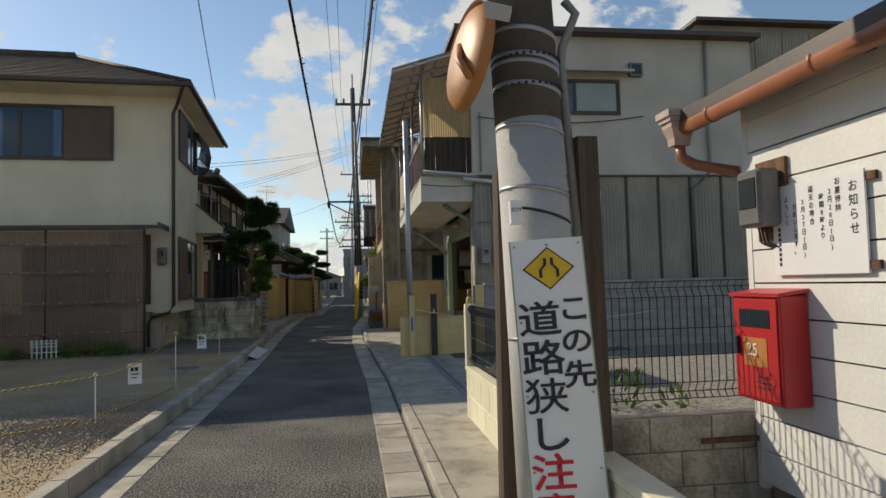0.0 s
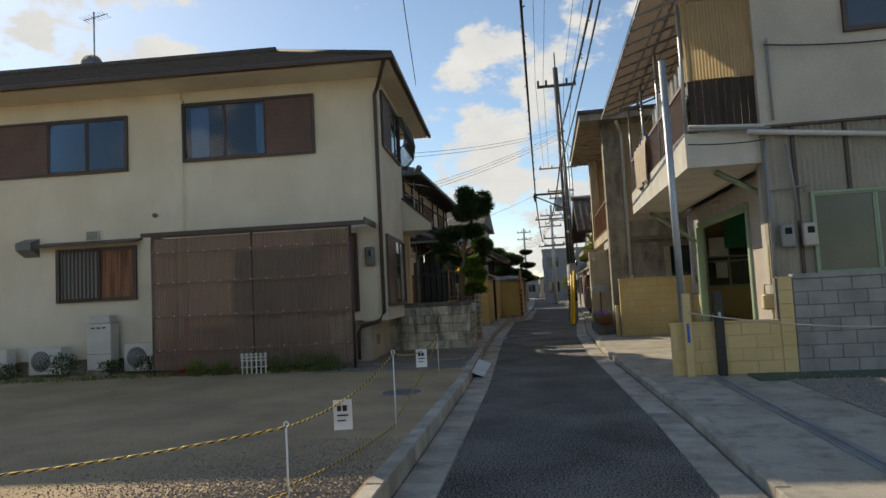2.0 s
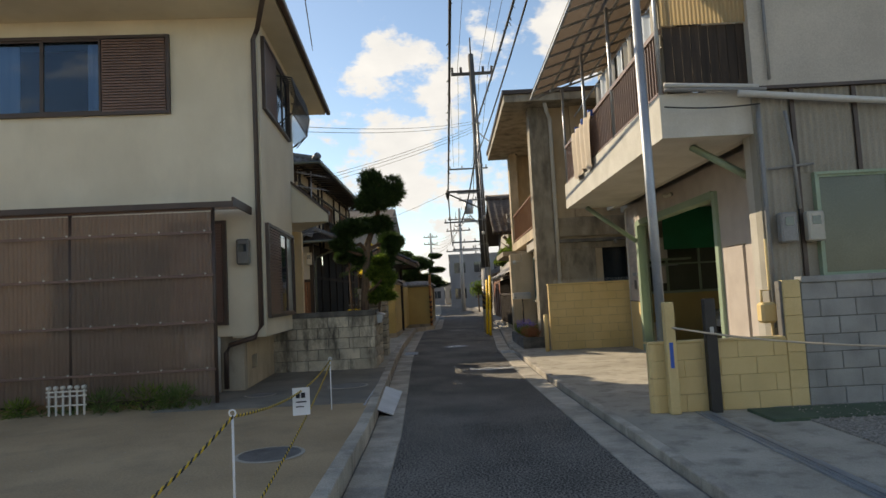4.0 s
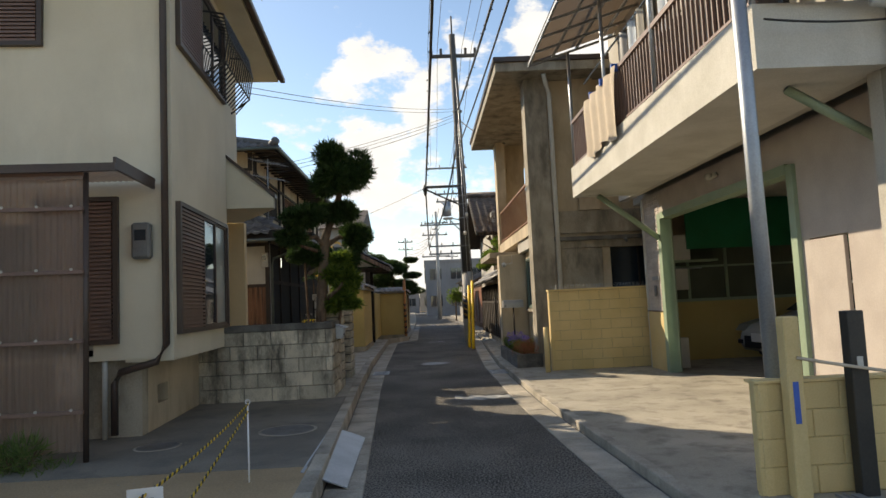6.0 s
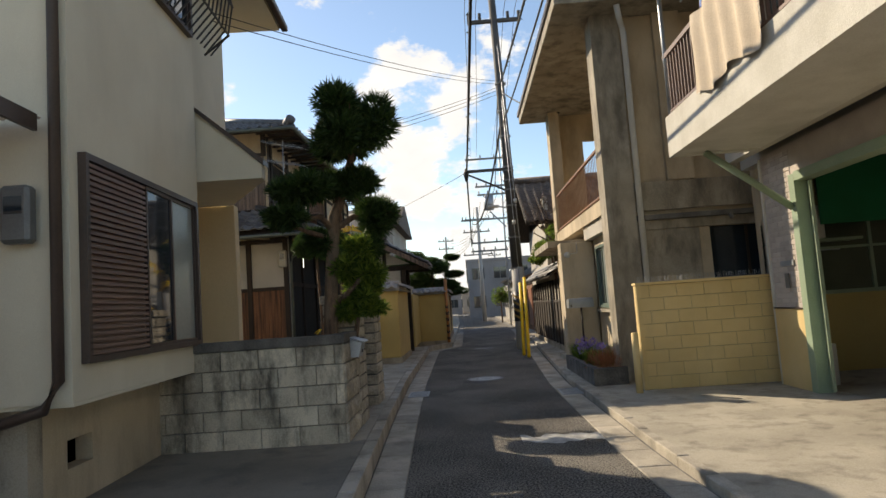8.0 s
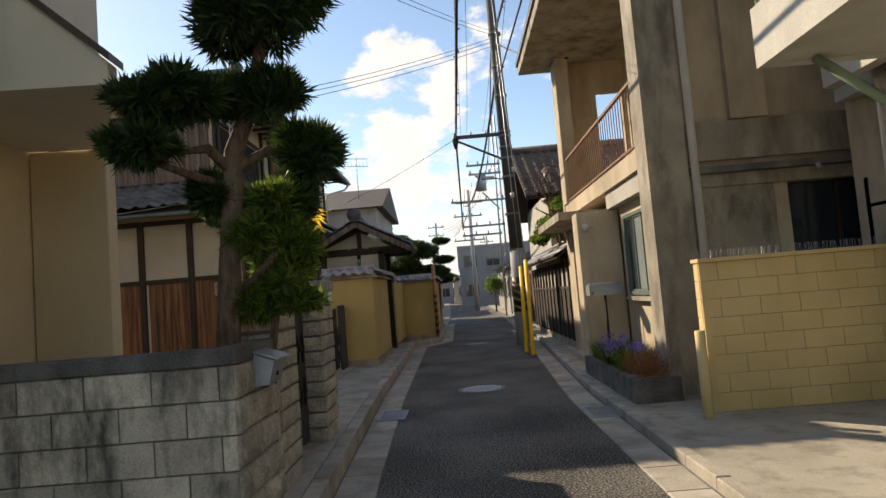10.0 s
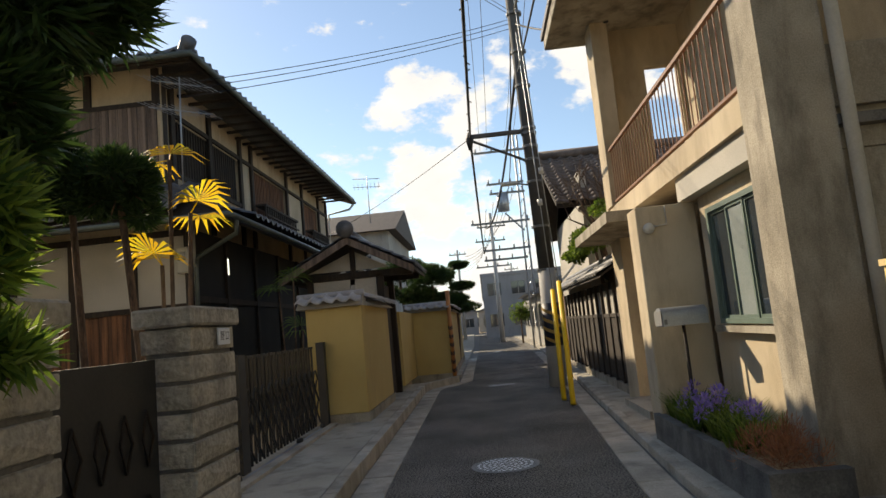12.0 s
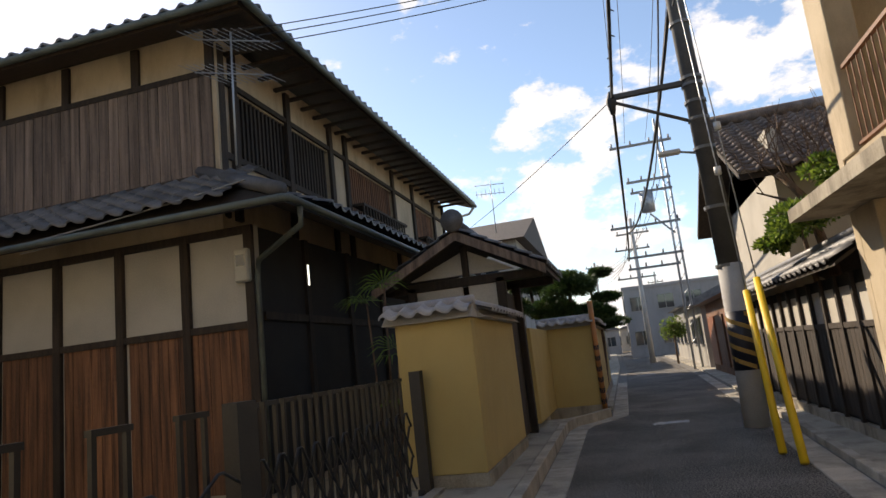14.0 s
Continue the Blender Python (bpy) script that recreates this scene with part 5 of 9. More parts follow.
box("dado", (2.92, 20.06, 0.06), (2.948, 20.85, 1.12), M_BLOCK_Y, ha, "cream dado wall")
box("side_door", (2.93, 15.0, 0.1), (2.97, 15.58, 1.98), M_TERRA, ha, "grey-brown side door")

# low painted block wall in front of A
lw_ = thing("low_wall", "cream painted concrete block wall stepping up towards the grey block wall", "wall", (0, 0, 0))
boxes("core", [((0.95, 13.08, 0.0), (2.62, 13.17, 0.8)), ((2.42, 13.08, 0.8), (2.62, 13.17, 1.45))], M_MORTAR, lw_)
block_face(lw_, (0.9, 13.08, 0.06), (1, 0, 0), (0, -1, 0), 1.55, 0.76, M_BLOCK_Y, 0.4, 0.19, gap=0.002, proud=0.012)
block_face(lw_, (2.45, 13.08, 0.06), (1, 0, 0), (0, -1, 0), 0.2, 1.4, M_BLOCK_Y, 0.4, 0.2, gap=0.003, proud=0.02)
block_face(lw_, (0.95, 13.06, 0.06), (0, 1, 0), (-1, 0, 0), 0.14, 0.76, M_BLOCK_Y, 0.4, 0.19, gap=0.003, proud=0.02)
box("coping", (0.9, 13.05, 0.822), (2.43, 13.2, 0.84), M_BLOCK_Y, lw_)
gw = thing("grey_block_wall", "blue-grey concrete block wall with pale mortar joints beside the gravel yard", "wall", (0, 0, 0))
box("core", (2.66, 13.09, 0.0), (9.0, 13.17, 1.42), M_MORTAR, gw)
box("coping", (2.66, 13.05, 1.42), (9.0, 13.2, 1.49), M_BLOCK_N, gw, "", 0.006)
block_face(gw, (2.66, 13.09, 0.06), (1, 0, 0), (0, -1, 0), 6.3, 1.36, M_BLOCK_N, 0.4, 0.194, gap=0.008, proud=0.012)
# yellow gate wall on the boundary to the hall
gy = thing("boundary_wall", "cream painted block wall with metal spikes between forecourts", "wall", (0, 0, 0))
box("core", (1.09, 21.13, 0.0), (3.2, 21.24, 1.6), M_MORTAR, gy)
block_face(gy, (1.06, 21.13, 0.06), (1, 0, 0), (0, -1, 0), 2.0, 1.52, M_BLOCK_Y, 0.4, 0.19, gap=0.0012, proud=0.005)
block_face(gy, (1.09, 21.1, 0.06), (0, 1, 0), (-1, 0, 0), 0.17, 1.52, M_BLOCK_Y, 0.4, 0.19, gap=0.002, proud=0.025)
box("coping", (1.05, 21.08, 1.582), (3.2, 21.28, 1.62), M_BLOCK_Y, gy)

# ---- right house B: hall with columns ----
hb = thing("hall", "two-storey beige stuccoed hall with deep eaves, columns and a gallery", "building", (0, 0, 0))
box("roof_slab", (0.32, 21.6, 6.2), (7.5, 28.6, 6.4), M_CONC, hb, "stained concrete eaves slab", 0.01)
box("roof_edge", (0.28, 21.55, 6.4), (7.5, 28.65, 6.5), M_BROWN, hb, "dark metal roof edge")
wall("south_wall", "x", 22.3, 22.5, 1.45, 7.4, 0.0, 6.2, M_HALL, hb, "beige stucco wall", holes=[(2.68, 6.0, 1.3, 2.5)])
wall("upper_wall", "y", 2.5, 2.65, 22.5, 28.1, 2.9, 6.2, M_HALL, hb, holes=[(23.4, 25.2, 3.1, 5.1)])
wall("lower_wall", "y", 1.2, 1.36, 22.5, 24.5, 0.0, 2.85, M_HALL, hb, "beige stucco wall", holes=[(22.82, 24.15, 1.26, 2.4)])
box("entry_pier", (0.54, 24.6, 0.0), (1.199, 25.0, 2.579), M_HALL, hb, "beige stucco pier beside the entrance", 0.012)
wall("lower_wall", "y", 1.2, 1.36, 25.001, 26.0, 0.0, 2.6, M_HALL, hb)
tube("dome_lamp", [(0.66, 24.6, 2.33), (0.66, 24.56, 2.33)], 0.06, M_APPL, hb, "small white round porch lamp", n=14)
tube("conduit", [(0.86, 24.585, 2.57), (0.86, 24.585, 2.36), (0.68, 24.585, 2.34)], 0.008, M_APPL, hb, n=5)
wall("entry_back", "y", 2.1, 2.2, 24.5, 28.2, 0.0, 2.9, M_HALL, hb)
box("entry_return", (1.2, 26.0, 0.0), (2.1, 26.12, 2.6), M_HALL, hb)
box("entry_door", (2.04, 26.5, 0.1), (2.09, 27.4, 2.1), M_WOOD_D, hb)
wall("far_wall", "x", 28.1, 28.25, 0.98, 7.4, 0.0, 6.2, M_HALL, hb, holes=[(1.87, 2.42, 3.4, 5.5)])
wall("rear_wall", "y", 7.3, 7.4, 22.5, 28.1, 0.0, 6.2, M_HALL, hb)
box("floor_slab", (1.0, 22.61, 2.86), (2.499, 28.099, 3.12), M_HALL, hb, "pale gallery floor band")
box("beam", (1.05, 22.6, 2.6), (1.2, 24.7, 2.858), M_WHITE, hb)
prism("column", [(0.98, 0.0), (1.46, 0.0), (1.46, 6.2), (0.98, 6.2)], "y", 22.15, 22.6, M_CONC, hb, "tall concrete column")
box("column", (0.97, 27.7, 3.121), (1.25, 28.098, 6.2), M_HALL, hb, "upper gallery column", 0.01)
box("column", (0.98, 27.55, 0.0), (1.45, 28.1, 2.6), M_HALL, hb, "entrance pillar", 0.01)
slab("entrance_canopy", [(0.42, 25.6, 2.72), (1.6, 25.6, 2.72), (1.6, 28.4, 2.72), (0.42, 28.4, 2.72)], 0.14, M_CONC, hb, "thin concrete entrance canopy")
window(hb, "front_window", "y", 1.2, -1, 22.8, 24.17, 1.24, 2.42, M_GREEND, [(0.33, M_GLASS), (0.34, M_FROST), (0.33, M_GLASS)], fw=0.05)
box("sill", (1.1, 22.7, 1.16), (1.22, 24.25, 1.22), M_CONC, hb)
box("window_glass", (2.68, 22.44, 1.3), (6.0, 22.46, 2.5), M_GLASS, hb)
for i in range(5):
    box("window_bar", (3.3 + i * 0.55, 22.4, 1.3), (3.34 + i * 0.55, 22.43, 2.5), M_WOOD_D, hb)
box("lintel_band", (1.46, 22.16, 2.66), (7.4, 22.298, 2.74), M_COPE, hb, "stained drip band")
box("concrete_band", (1.46, 22.23, 2.82), (7.4, 22.296, 3.3), M_CONC, hb, "grey stained concrete band")
box("lintel_beam", (1.46, 22.25, 2.5), (7.4, 22.297, 2.655), M_CONC, hb, "grey stained lintel beam")
box("lower_panel", (1.46, 22.27, 0.0), (2.5, 22.297, 2.495), M_CONC, hb, "grey stained lower wall")
box("pilaster", (2.05, 22.2, 3.31), (2.5, 22.298, 6.2), M_HALL, hb)
for i in range(36):
    y = 22.7 + i * 0.14
    box("baluster", (1.03, y, 3.2), (1.042, y + 0.012, 4.0), M_RAILB, hb)
box("gallery_rail", (1.015, 22.62, 3.17), (1.055, 27.7, 3.2), M_RAILB, hb)
box("gallery_rail", (1.01, 22.62, 4.0), (1.06, 27.7, 4.04), M_RAILB, hb, "rusty brown gallery rail")
tube("downpipe", [(1.35, 21.75, 6.18), (1.42, 21.9, 6.0), (1.52, 22.1, 5.85), (1.52, 22.1, 0.06)], 0.05, M_PIPE, hb, "painted downpipe beside the column")

# ---- wooden fence with tile roof and storehouse ----
fe = thing("board_fence", "black weathered board fence with plaster band and tile roof", "fence", (0, 0, 0))
box("core", (1.12, 28.3, 0.0), (1.2, 36.0, 2.0), M_DARK, fe)
y = 28.35
while y < 35.9:
    box("board", (1.08, y, 0.25), (1.118, y + 0.14, 1.35), M_WOOD_D, fe, "")
    y += 0.15
box("band", (1.06, 28.3, 1.35), (1.118, 36.0, 1.42), M_WOOD_D, fe)
box("plaster_band", (1.1, 28.3, 1.42), (1.119, 36.0, 1.85), M_WHITE, fe, "cream plaster band")
for i in range(13):
    box("post", (1.05, 28.3 + i * 0.62, 0.1), (1.098, 28.38 + i * 0.62, 2.0), M_WOOD_D, fe)
box("plinth", (1.04, 28.3, 0.0), (1.22, 36.0, 0.2), M_CONC, fe)
slab("roof_deck", [(1.25, 28.3, 2.38), (1.25, 36.0, 2.38), (0.75, 36.0, 2.08), (0.75, 28.3, 2.08)], 0.04, M_WOOD_D, fe)
slab("roof_deck", [(1.25, 28.3, 2.38), (1.7, 28.3, 2.1), (1.7, 36.0, 2.1), (1.25, 36.0, 2.38)], 0.04, M_WOOD_D, fe)
LATER.append(lambda: (roof_tiles("fe", (1.25, 28.3, 2.4), (0, 1, 0), (-0.55, 0, -0.33), 7.7, 0.6, M_TILE, fe, pieces=True, l=0.3),))
tube("ridge", [(1.25, 28.25, 2.46), (1.25, 36.0, 2.46)], 0.07, M_TILE, fe)
sd = thing("storehouse", "white plastered storehouse with a brown tiled roof behind the board fence", "house", (0, 0, 0))
wall("wall", "x", 31.9, 32.05, 1.35, 6.5, 0.0, 4.0, M_WHITE, sd, "white plaster wall")
wall("wall", "y", 1.2, 1.35, 31.9, 37.0, 0.0, 4.7, M_WHITE, sd)
slab("roof_deck", [(0.55, 31.2, 3.85), (6.8, 31.2, 3.85), (6.8, 34.2, 5.55), (0.55, 34.2, 5.55)], 0.1, M_WOOD_D, sd)
slab("roof_deck", [(0.55, 34.2, 5.55), (6.8, 34.2, 5.55), (6.8, 37.4, 3.85), (0.55, 37.4, 3.85)], 0.1, M_WOOD_D, sd)
prism("gable", [(31.9, 4.0), (36.8, 4.0), (34.2, 5.45)], "x", 1.2, 1.34, M_WHITE, sd)
LATER.append(lambda: (roof_tiles("sd", (0.55, 34.2, 5.57), (1, 0, 0), (0, -3.0, -1.7), 6.2, 3.5, M_TILE_B, sd, "brown clay tiles"),))
tube("ridge", [(0.5, 34.2, 5.68), (6.8, 34.2, 5.68)], 0.13, M_TILE_B, sd)

# ---- utility pole 1 ----
up = thing("utility_pole", "dark utility pole with concrete sleeve, striped band and crossarms", "utility pole", (0.17, 31.4, 0))
tube("shaft", [(0.03, 0, 2.4), (-0.12, 0, 11.2)], 0.17, M_POLE_D, up, "dark tapering pole", n=16, radii=[0.175, 0.11])
tube("sleeve", [(0.0, 0, -0.05), (0.03, 0, 2.5)], 0.19, M_POLE, up, "grey concrete lower sleeve", n=16)
gb = tube("guard_band", [(0.01, 0, 0.85), (0.025, 0, 1.75)], 0.197, M_INK, up, "black guard band with yellow stripes", n=16)
for z, y0_, y1_ in ((10.4, -0.7, 0.7), ):
    box("crossarm", (-0.95, -0.06, z - 0.05), (0.75, 0.06, z + 0.05), M_POLE_D, up, "top crossarm")
box("crossarm", (-1.35, -0.05, 5.55), (-0.05, 0.05, 5.63), M_POLE_D, up, "cable bracket arm")
tube("stay", [(-1.3, 0, 5.5), (-0.1, 0, 4.9)], 0.03, M_POLE_D, up)
tube("top_pin", [(-0.12, 0, 11.1), (-0.12, 0, 11.9)], 0.03, M_POLE_D, up)
for x in (-0.9, -0.55, 0.35, 0.7):
    tube("insulator", [(x, 0, 10.45), (x, 0, 10.68)], 0.05, M_POLE_D, up, n=8)

# ---- near pole with the sign, white house, fences ----
np_ = thing("concrete_pole", "leaning pale concrete utility pole with dark upper wrap and steel straps", "utility pole", (0.94, 2.86, 0))
tube("shaft", [(0.02, 0, -0.05), (-0.1, 0, 1.5), (-0.17, 0, 2.45)], 0.15, M_POLE, np_, "pale concrete shaft", n=24, radii=[0.163, 0.155, 0.15])
tube("wrap", [(-0.165, 0, 2.4), (-0.5, 0, 7.0)], 0.152, M_POLE_D, np_, "dark grey wrapped upper shaft", n=24)
wh = thing("white_house", "single-storey house clad in white painted boards with a copper-brown gutter", "house", (0, 0, 0))
wall("wall", "y", 2.45, 2.6, -4.0, 3.66, 0.25, 2.62, M_DARK, wh)
wall("wall", "x", 3.5, 3.66, 2.6, 7.5, 0.25, 2.62, M_BOARDW, wh)
box("base", (2.48, -4.0, 0.0), (2.62, 3.64, 0.25), M_CONC, wh)
slab("eave", [(2.14, -4.3, 2.6), (2.14, 4.05, 2.6), (5.0, 4.05, 3.58), (5.0, -4.3, 3.58)], 0.09, M_BROWN, wh, "dark eave boards")
slab("roof", [(5.0, -4.3, 3.58), (5.0, 4.05, 3.58), (7.9, 4.05, 2.6), (7.9, -4.3, 2.6)], 0.09, M_BROWN, wh)
box("back_block", (2.62, -4.0, 0.0), (7.5, 3.48, 2.6), M_DARK, wh)


# ==== things near the start: pole, sign, mirror, fences, white house ====
def glyphs(name, s, size, M, material, parent, bend=0.0, label="", bold=0.0):
    """Flat lettering as a thin mesh, set by M, bent back by the square of its sideways distance."""
    cu = bpy.data.curves.new(name, "FONT")
    cu.body, cu.size, cu.extrude, cu.offset = s, size, 0.0, bold
    cu.align_x, cu.align_y = "CENTER", "CENTER"
    cu.resolution_u = 3
    tmp = bpy.data.objects.new("tmp", cu)
    scene.collection.objects.link(tmp)
    me = bpy.data.meshes.new_from_object(tmp.evaluated_get(bpy.context.evaluated_depsgraph_get()))
    bpy.data.objects.remove(tmp)
    me.transform(M)
    if bend:
        for v in me.vertices:
            v.co.y += bend * v.co.x ** 2
    me.materials.clear()
    me.materials.append(material)
    ob = new(name, me)
    ob.parent = parent
    return tagged(ob, label)


UPR = Matrix.Rotation(radians(90), 4, "X")
bpy.context.view_layer.update()
sg = new("road_sign")
sg.matrix_world = pose(1.004, 3.075, 0.0, -4.4, -3.02, -9.83)
sg.scale = (1.207, 1, 1)
tagged(sg, "tall white metal warning sign with black lettering strapped to the pole", "road sign")


def bent_plate(name, x0, x1, z0, z1, y, bend, material, parent, thick=0.004, n=12):
    bm = bmesh.new()
    rows = []
    for i in range(n + 1):
        x = x0 + (x1 - x0) * i / n
        yy = y + bend * x * x
        rows.append([bm.verts.new(p) for p in ((x, yy, z0), (x, yy, z1), (x, yy + thick, z1), (x, yy + thick, z0))])
    for a, b in zip(rows, rows[1:]):
        for i in range(4):
            bm.faces.new((a[i], a[(i + 1) % 4], b[(i + 1) % 4], b[i]))
    bm.faces.new(rows[0])
    bm.faces.new(rows[-1][::-1])
    return part(name, bm, material, parent, smooth=False)


SB, SY = 0.5, -0.172
tagged(bent_plate("plate", -0.125, 0.165, 0.22, 1.70, SY, SB, M_SIGN, sg), "white enamel plate")
for x0, x1 in ((-0.131, -0.125), (0.165, 0.171)):
    bent_plate("edge_strip", x0, x1, 0.22, 1.70, SY - 0.002, SB, M_GREENFR, sg)


def sign_text(ch, x, z, size, material=M_INK):
    bold = 0.0013 if ch == "狭" else 0.0026
    glyphs("lettering", ch, size, Matrix.Translation((x, SY - 0.0055, z)) @ UPR, material, sg, SB, bold=bold)


bm = bmesh.new()
for r, yo in ((0.105, -0.003),):
    v = [bm.verts.new((0.02 + dx, SY + yo + SB * (0.02 + dx) ** 2, 1.555 + dz)) for dx, dz in ((r, 0), (0, r), (-r, 0), (0, -r))]
    bm.faces.new(v)
part("diamond", bm, M_INK, sg, "black diamond border")
bm = bmesh.new()
v = [bm.verts.new((0.02 + dx, SY - 0.006 + SB * (0.02 + dx) ** 2, 1.555 + dz)) for dx, dz in ((0.096, 0), (0, 0.096), (-0.096, 0), (0, -0.096))]
bm.faces.new(v)
part("diamond_face", bm, M_YEL, sg, "yellow diamond face")
bm = bmesh.new()
for s in (-1, 1):
    pts = [(0.036, 0.038), (0.036, 0.018), (0.016, -0.004), (0.016, -0.05)]
    pts = pts[::-1] if False else [(0.014, 0.05), (0.014, 0.018), (0.034, -0.008), (0.034, -0.045)]
    for (xa, za), (xb, zb) in zip(pts, pts[1:]):
        q = [bm.verts.new((0.02 + s * x + w, SY - 0.009, 1.555 + z)) for x, z, w in ((xa, za, -0.006), (xa, za, 0.006), (xb, zb, 0.006), (xb, zb, -0.006))]
        bm.faces.new(q)
part("narrowing_mark", bm, M_INK, sg, "narrowing road mark")
for ch, z in (("この先"[0], 1.345), ("この先"[1], 1.19), ("この先"[2], 1.03)):
    sign_text(ch, 0.105, z, 0.135)
for ch, z in (("道", 1.3), ("路", 1.115), ("狭", 0.935), ("し", 0.76)):
    sign_text(ch, -0.035, z, 0.175)
for ch, z in (("注", 0.585), ("意", 0.405)):
    sign_text(ch, -0.035, z, 0.175, M_REDINK)
for x in (-0.11, 0.02, 0.15):
    for z in (0.25, 0.6, 0.95, 1.3, 1.67):
        if x in (-0.11, 0.15) or z in (0.25, 1.67):
            tube("rivet", [(x, SY + SB * x * x - 0.004, z), (x, SY + SB * x * x, z)], 0.006, M_STEEL, sg, n=8)

np_.matrix_world = pose(0.979, 3.113, 0.0, -4.59, -1.07, 0)
np_.scale = (1.17, 1.17, 1)
for ob in list(np_.children):
    bpy.data.objects.remove(ob)
tube("shaft", [(0, 0, -0.05), (0, 0, 2.36)], 0.155, M_POLE, np_, "pale concrete shaft", n=28, radii=[0.165, 0.15])
tube("wrap", [(0, 0, 2.34), (0, 0, 7.5)], 0.152, M_POLE_D, np_, "dark grey wrapped upper shaft", n=28, radii=[0.153, 0.135])
for z, m, r in ((1.18, M_STEEL, 0.162), (1.83, M_CABLE, 0.16), (1.95, M_STEEL, 0.158), (2.28, M_STEEL, 0.156), (2.5, M_STEEL, 0.158), (2.62, M_STEEL, 0.158), (2.66, M_STEEL, 0.158), (2.8, M_STEEL, 0.157)):
    tube("strap", [(0, 0, z), (0.004, 0, z + (0.022 if m is M_STEEL else 0.012))], r, m, np_, "steel strap", n=28)
for z in (2.5, 2.66):
    bm = bmesh.new()
    for k in range(14):
        a = radians(200 + k * 11)
        addbox(bm, (0.16 * math.cos(a) - 0.006, 0.16 * math.sin(a) - 0.006, z + 0.004), (0.16 * math.cos(a) + 0.006, 0.16 * math.sin(a) + 0.006, z + 0.016))
    part("strap_holes", bm, M_INK, np_)
tube("conduit", [(0.2, 0.02, 1.72), (0.185, 0.02, 2.7), (0.19, 0.0, 2.78), (0.25, -0.05, 2.95), (0.2, -0.05, 3.02)], 0.022, M_PIPEG, np_, "grey cable conduit")
box("number_plate", (-0.15, -0.155, 1.78), (-0.1, -0.12, 1.9), M_SIGN, np_, "small white number plate", 0.003)
glyphs("plate_number", "029", 0.028, Matrix.Translation((-0.125, -0.158, 1.85)) @ UPR, M_INK, np_)
# wooden posts by the pole
wp = thing("wooden_post", "tall weathered brown timber post standing against the concrete pole", "post", (0.78, 3.22, 0.0), 0, "old timber posts")
prism("timber", [(-0.07, -0.06), (0.06, -0.07), (0.07, 0.06), (-0.06, 0.06)], "z", -0.05, 2.15, M_POST, wp)
wp.matrix_world = pose(0.835, 3.62, 0, 0, 0.5, 8)
wp.scale = (0.6, 0.8, 1)
wp2 = thing("wooden_post", "short weathered brown timber post behind the sign pole", "post", (1.22, 3.3, 0), 0, "old timber posts")
prism("timber", [(-0.06, -0.05), (0.055, -0.06), (0.06, 0.05), (-0.05, 0.055)], "z", -0.05, 2.27, M_POST, wp2)
wp2.matrix_world = pose(1.27, 3.32, 0, 0, -0.8, 12)

# traffic mirror seen from behind
mr = new("traffic_mirror")
mr.matrix_world = look((0.6, 3.2, 2.66), (3.2, 3.7, 2.2), 0)
mr.scale = (0.9, 0.9, 0.9)
tagged(mr, "round orange-rimmed traffic mirror with a pale hood, seen from behind", "traffic mirror")
bm = bmesh.new()
rings = []
for r, z in ((0.0, 0.06), (0.16, 0.055), (0.27, 0.03), (0.3, 0.0), (0.31, -0.03), (0.285, -0.03)):
    rings.append([bm.verts.new((r * math.cos(2 * math.pi * k / 28), r * math.sin(2 * math.pi * k / 28), z)) for k in range(28)] if r else [bm.verts.new((0, 0, z))])
for k in range(28):
    bm.faces.new((rings[0][0], rings[1][k], rings[1][(k + 1) % 28]))
for A, B in zip(rings[1:], rings[2:]):
    for k in range(28):
        bm.faces.new((A[k], B[k], B[(k + 1) % 28], A[(k + 1) % 28]))
part("back_shell", bm, M_ORANGE, mr, "worn orange back shell", smooth=True)
M_MIRROR = mat("mirror_glass", (0.9, 0.9, 0.9), (0.88, 0.88, 0.88), 1, 0.03, 0, metal=1.0)
bm = bmesh.new()
bmesh.ops.create_circle(bm, cap_ends=True, radius=0.284, segments=28, matrix=Matrix.Translation((0, 0, -0.025)))
part("mirror_face", bm, M_MIRROR, mr)
bm = bmesh.new()
A = [bm.verts.new((0.315 * math.cos(a), 0.315 * math.sin(a), 0.03)) for a in [radians(20 + k * 10) for k in range(15)]]
B = [bm.verts.new((0.33 * math.cos(a), 0.33 * math.sin(a), -0.2 + 0.1 * abs(k - 7) / 7)) for k, a in enumerate([radians(20 + k * 10) for k in range(15)])]
for k in range(14):
    bm.faces.new((A[k], A[k + 1], B[k + 1], B[k]))
part("hood", bm, M_CLOTH, mr, "pale curved hood", smooth=True)
tube("bracket", [(0, 0.05, 0.06), (0.12, -0.08, 0.09), (0.22, -0.2, 0.05)], 0.02, M_ORANGE, mr)

# low wall and mesh fence beside the pole
fw = thing("low_wall", "cream painted low block wall carrying a black wire fence", "wall", (0, 0, 0))
box("core", (1.22, 2.4, 0.0), (1.3, 6.98, 0.5), M_MORTAR, fw)
block_face(fw, (1.21, 2.4, 0.05), (0, 1, 0), (-1, 0, 0), 4.6, 0.5, M_BLOCK_C, 0.4, 0.25, gap=0.003, proud=0.015)
block_face(fw, (1.2, 6.99, 0.05), (1, 0, 0), (0, 1, 0), 0.13, 0.5, M_BLOCK_C, 0.4, 0.25, gap=0.003, proud=0.015)
box("coping", (1.185, 2.4, 0.55), (1.34, 7.02, 0.6), M_BLOCK_C, fw, "rough cream coping", 0.006)
box("end_post", (1.19, 6.93, 0.6), (1.3, 7.03, 1.27), M_BLOCK_C, fw, "square cream end post", 0.006)


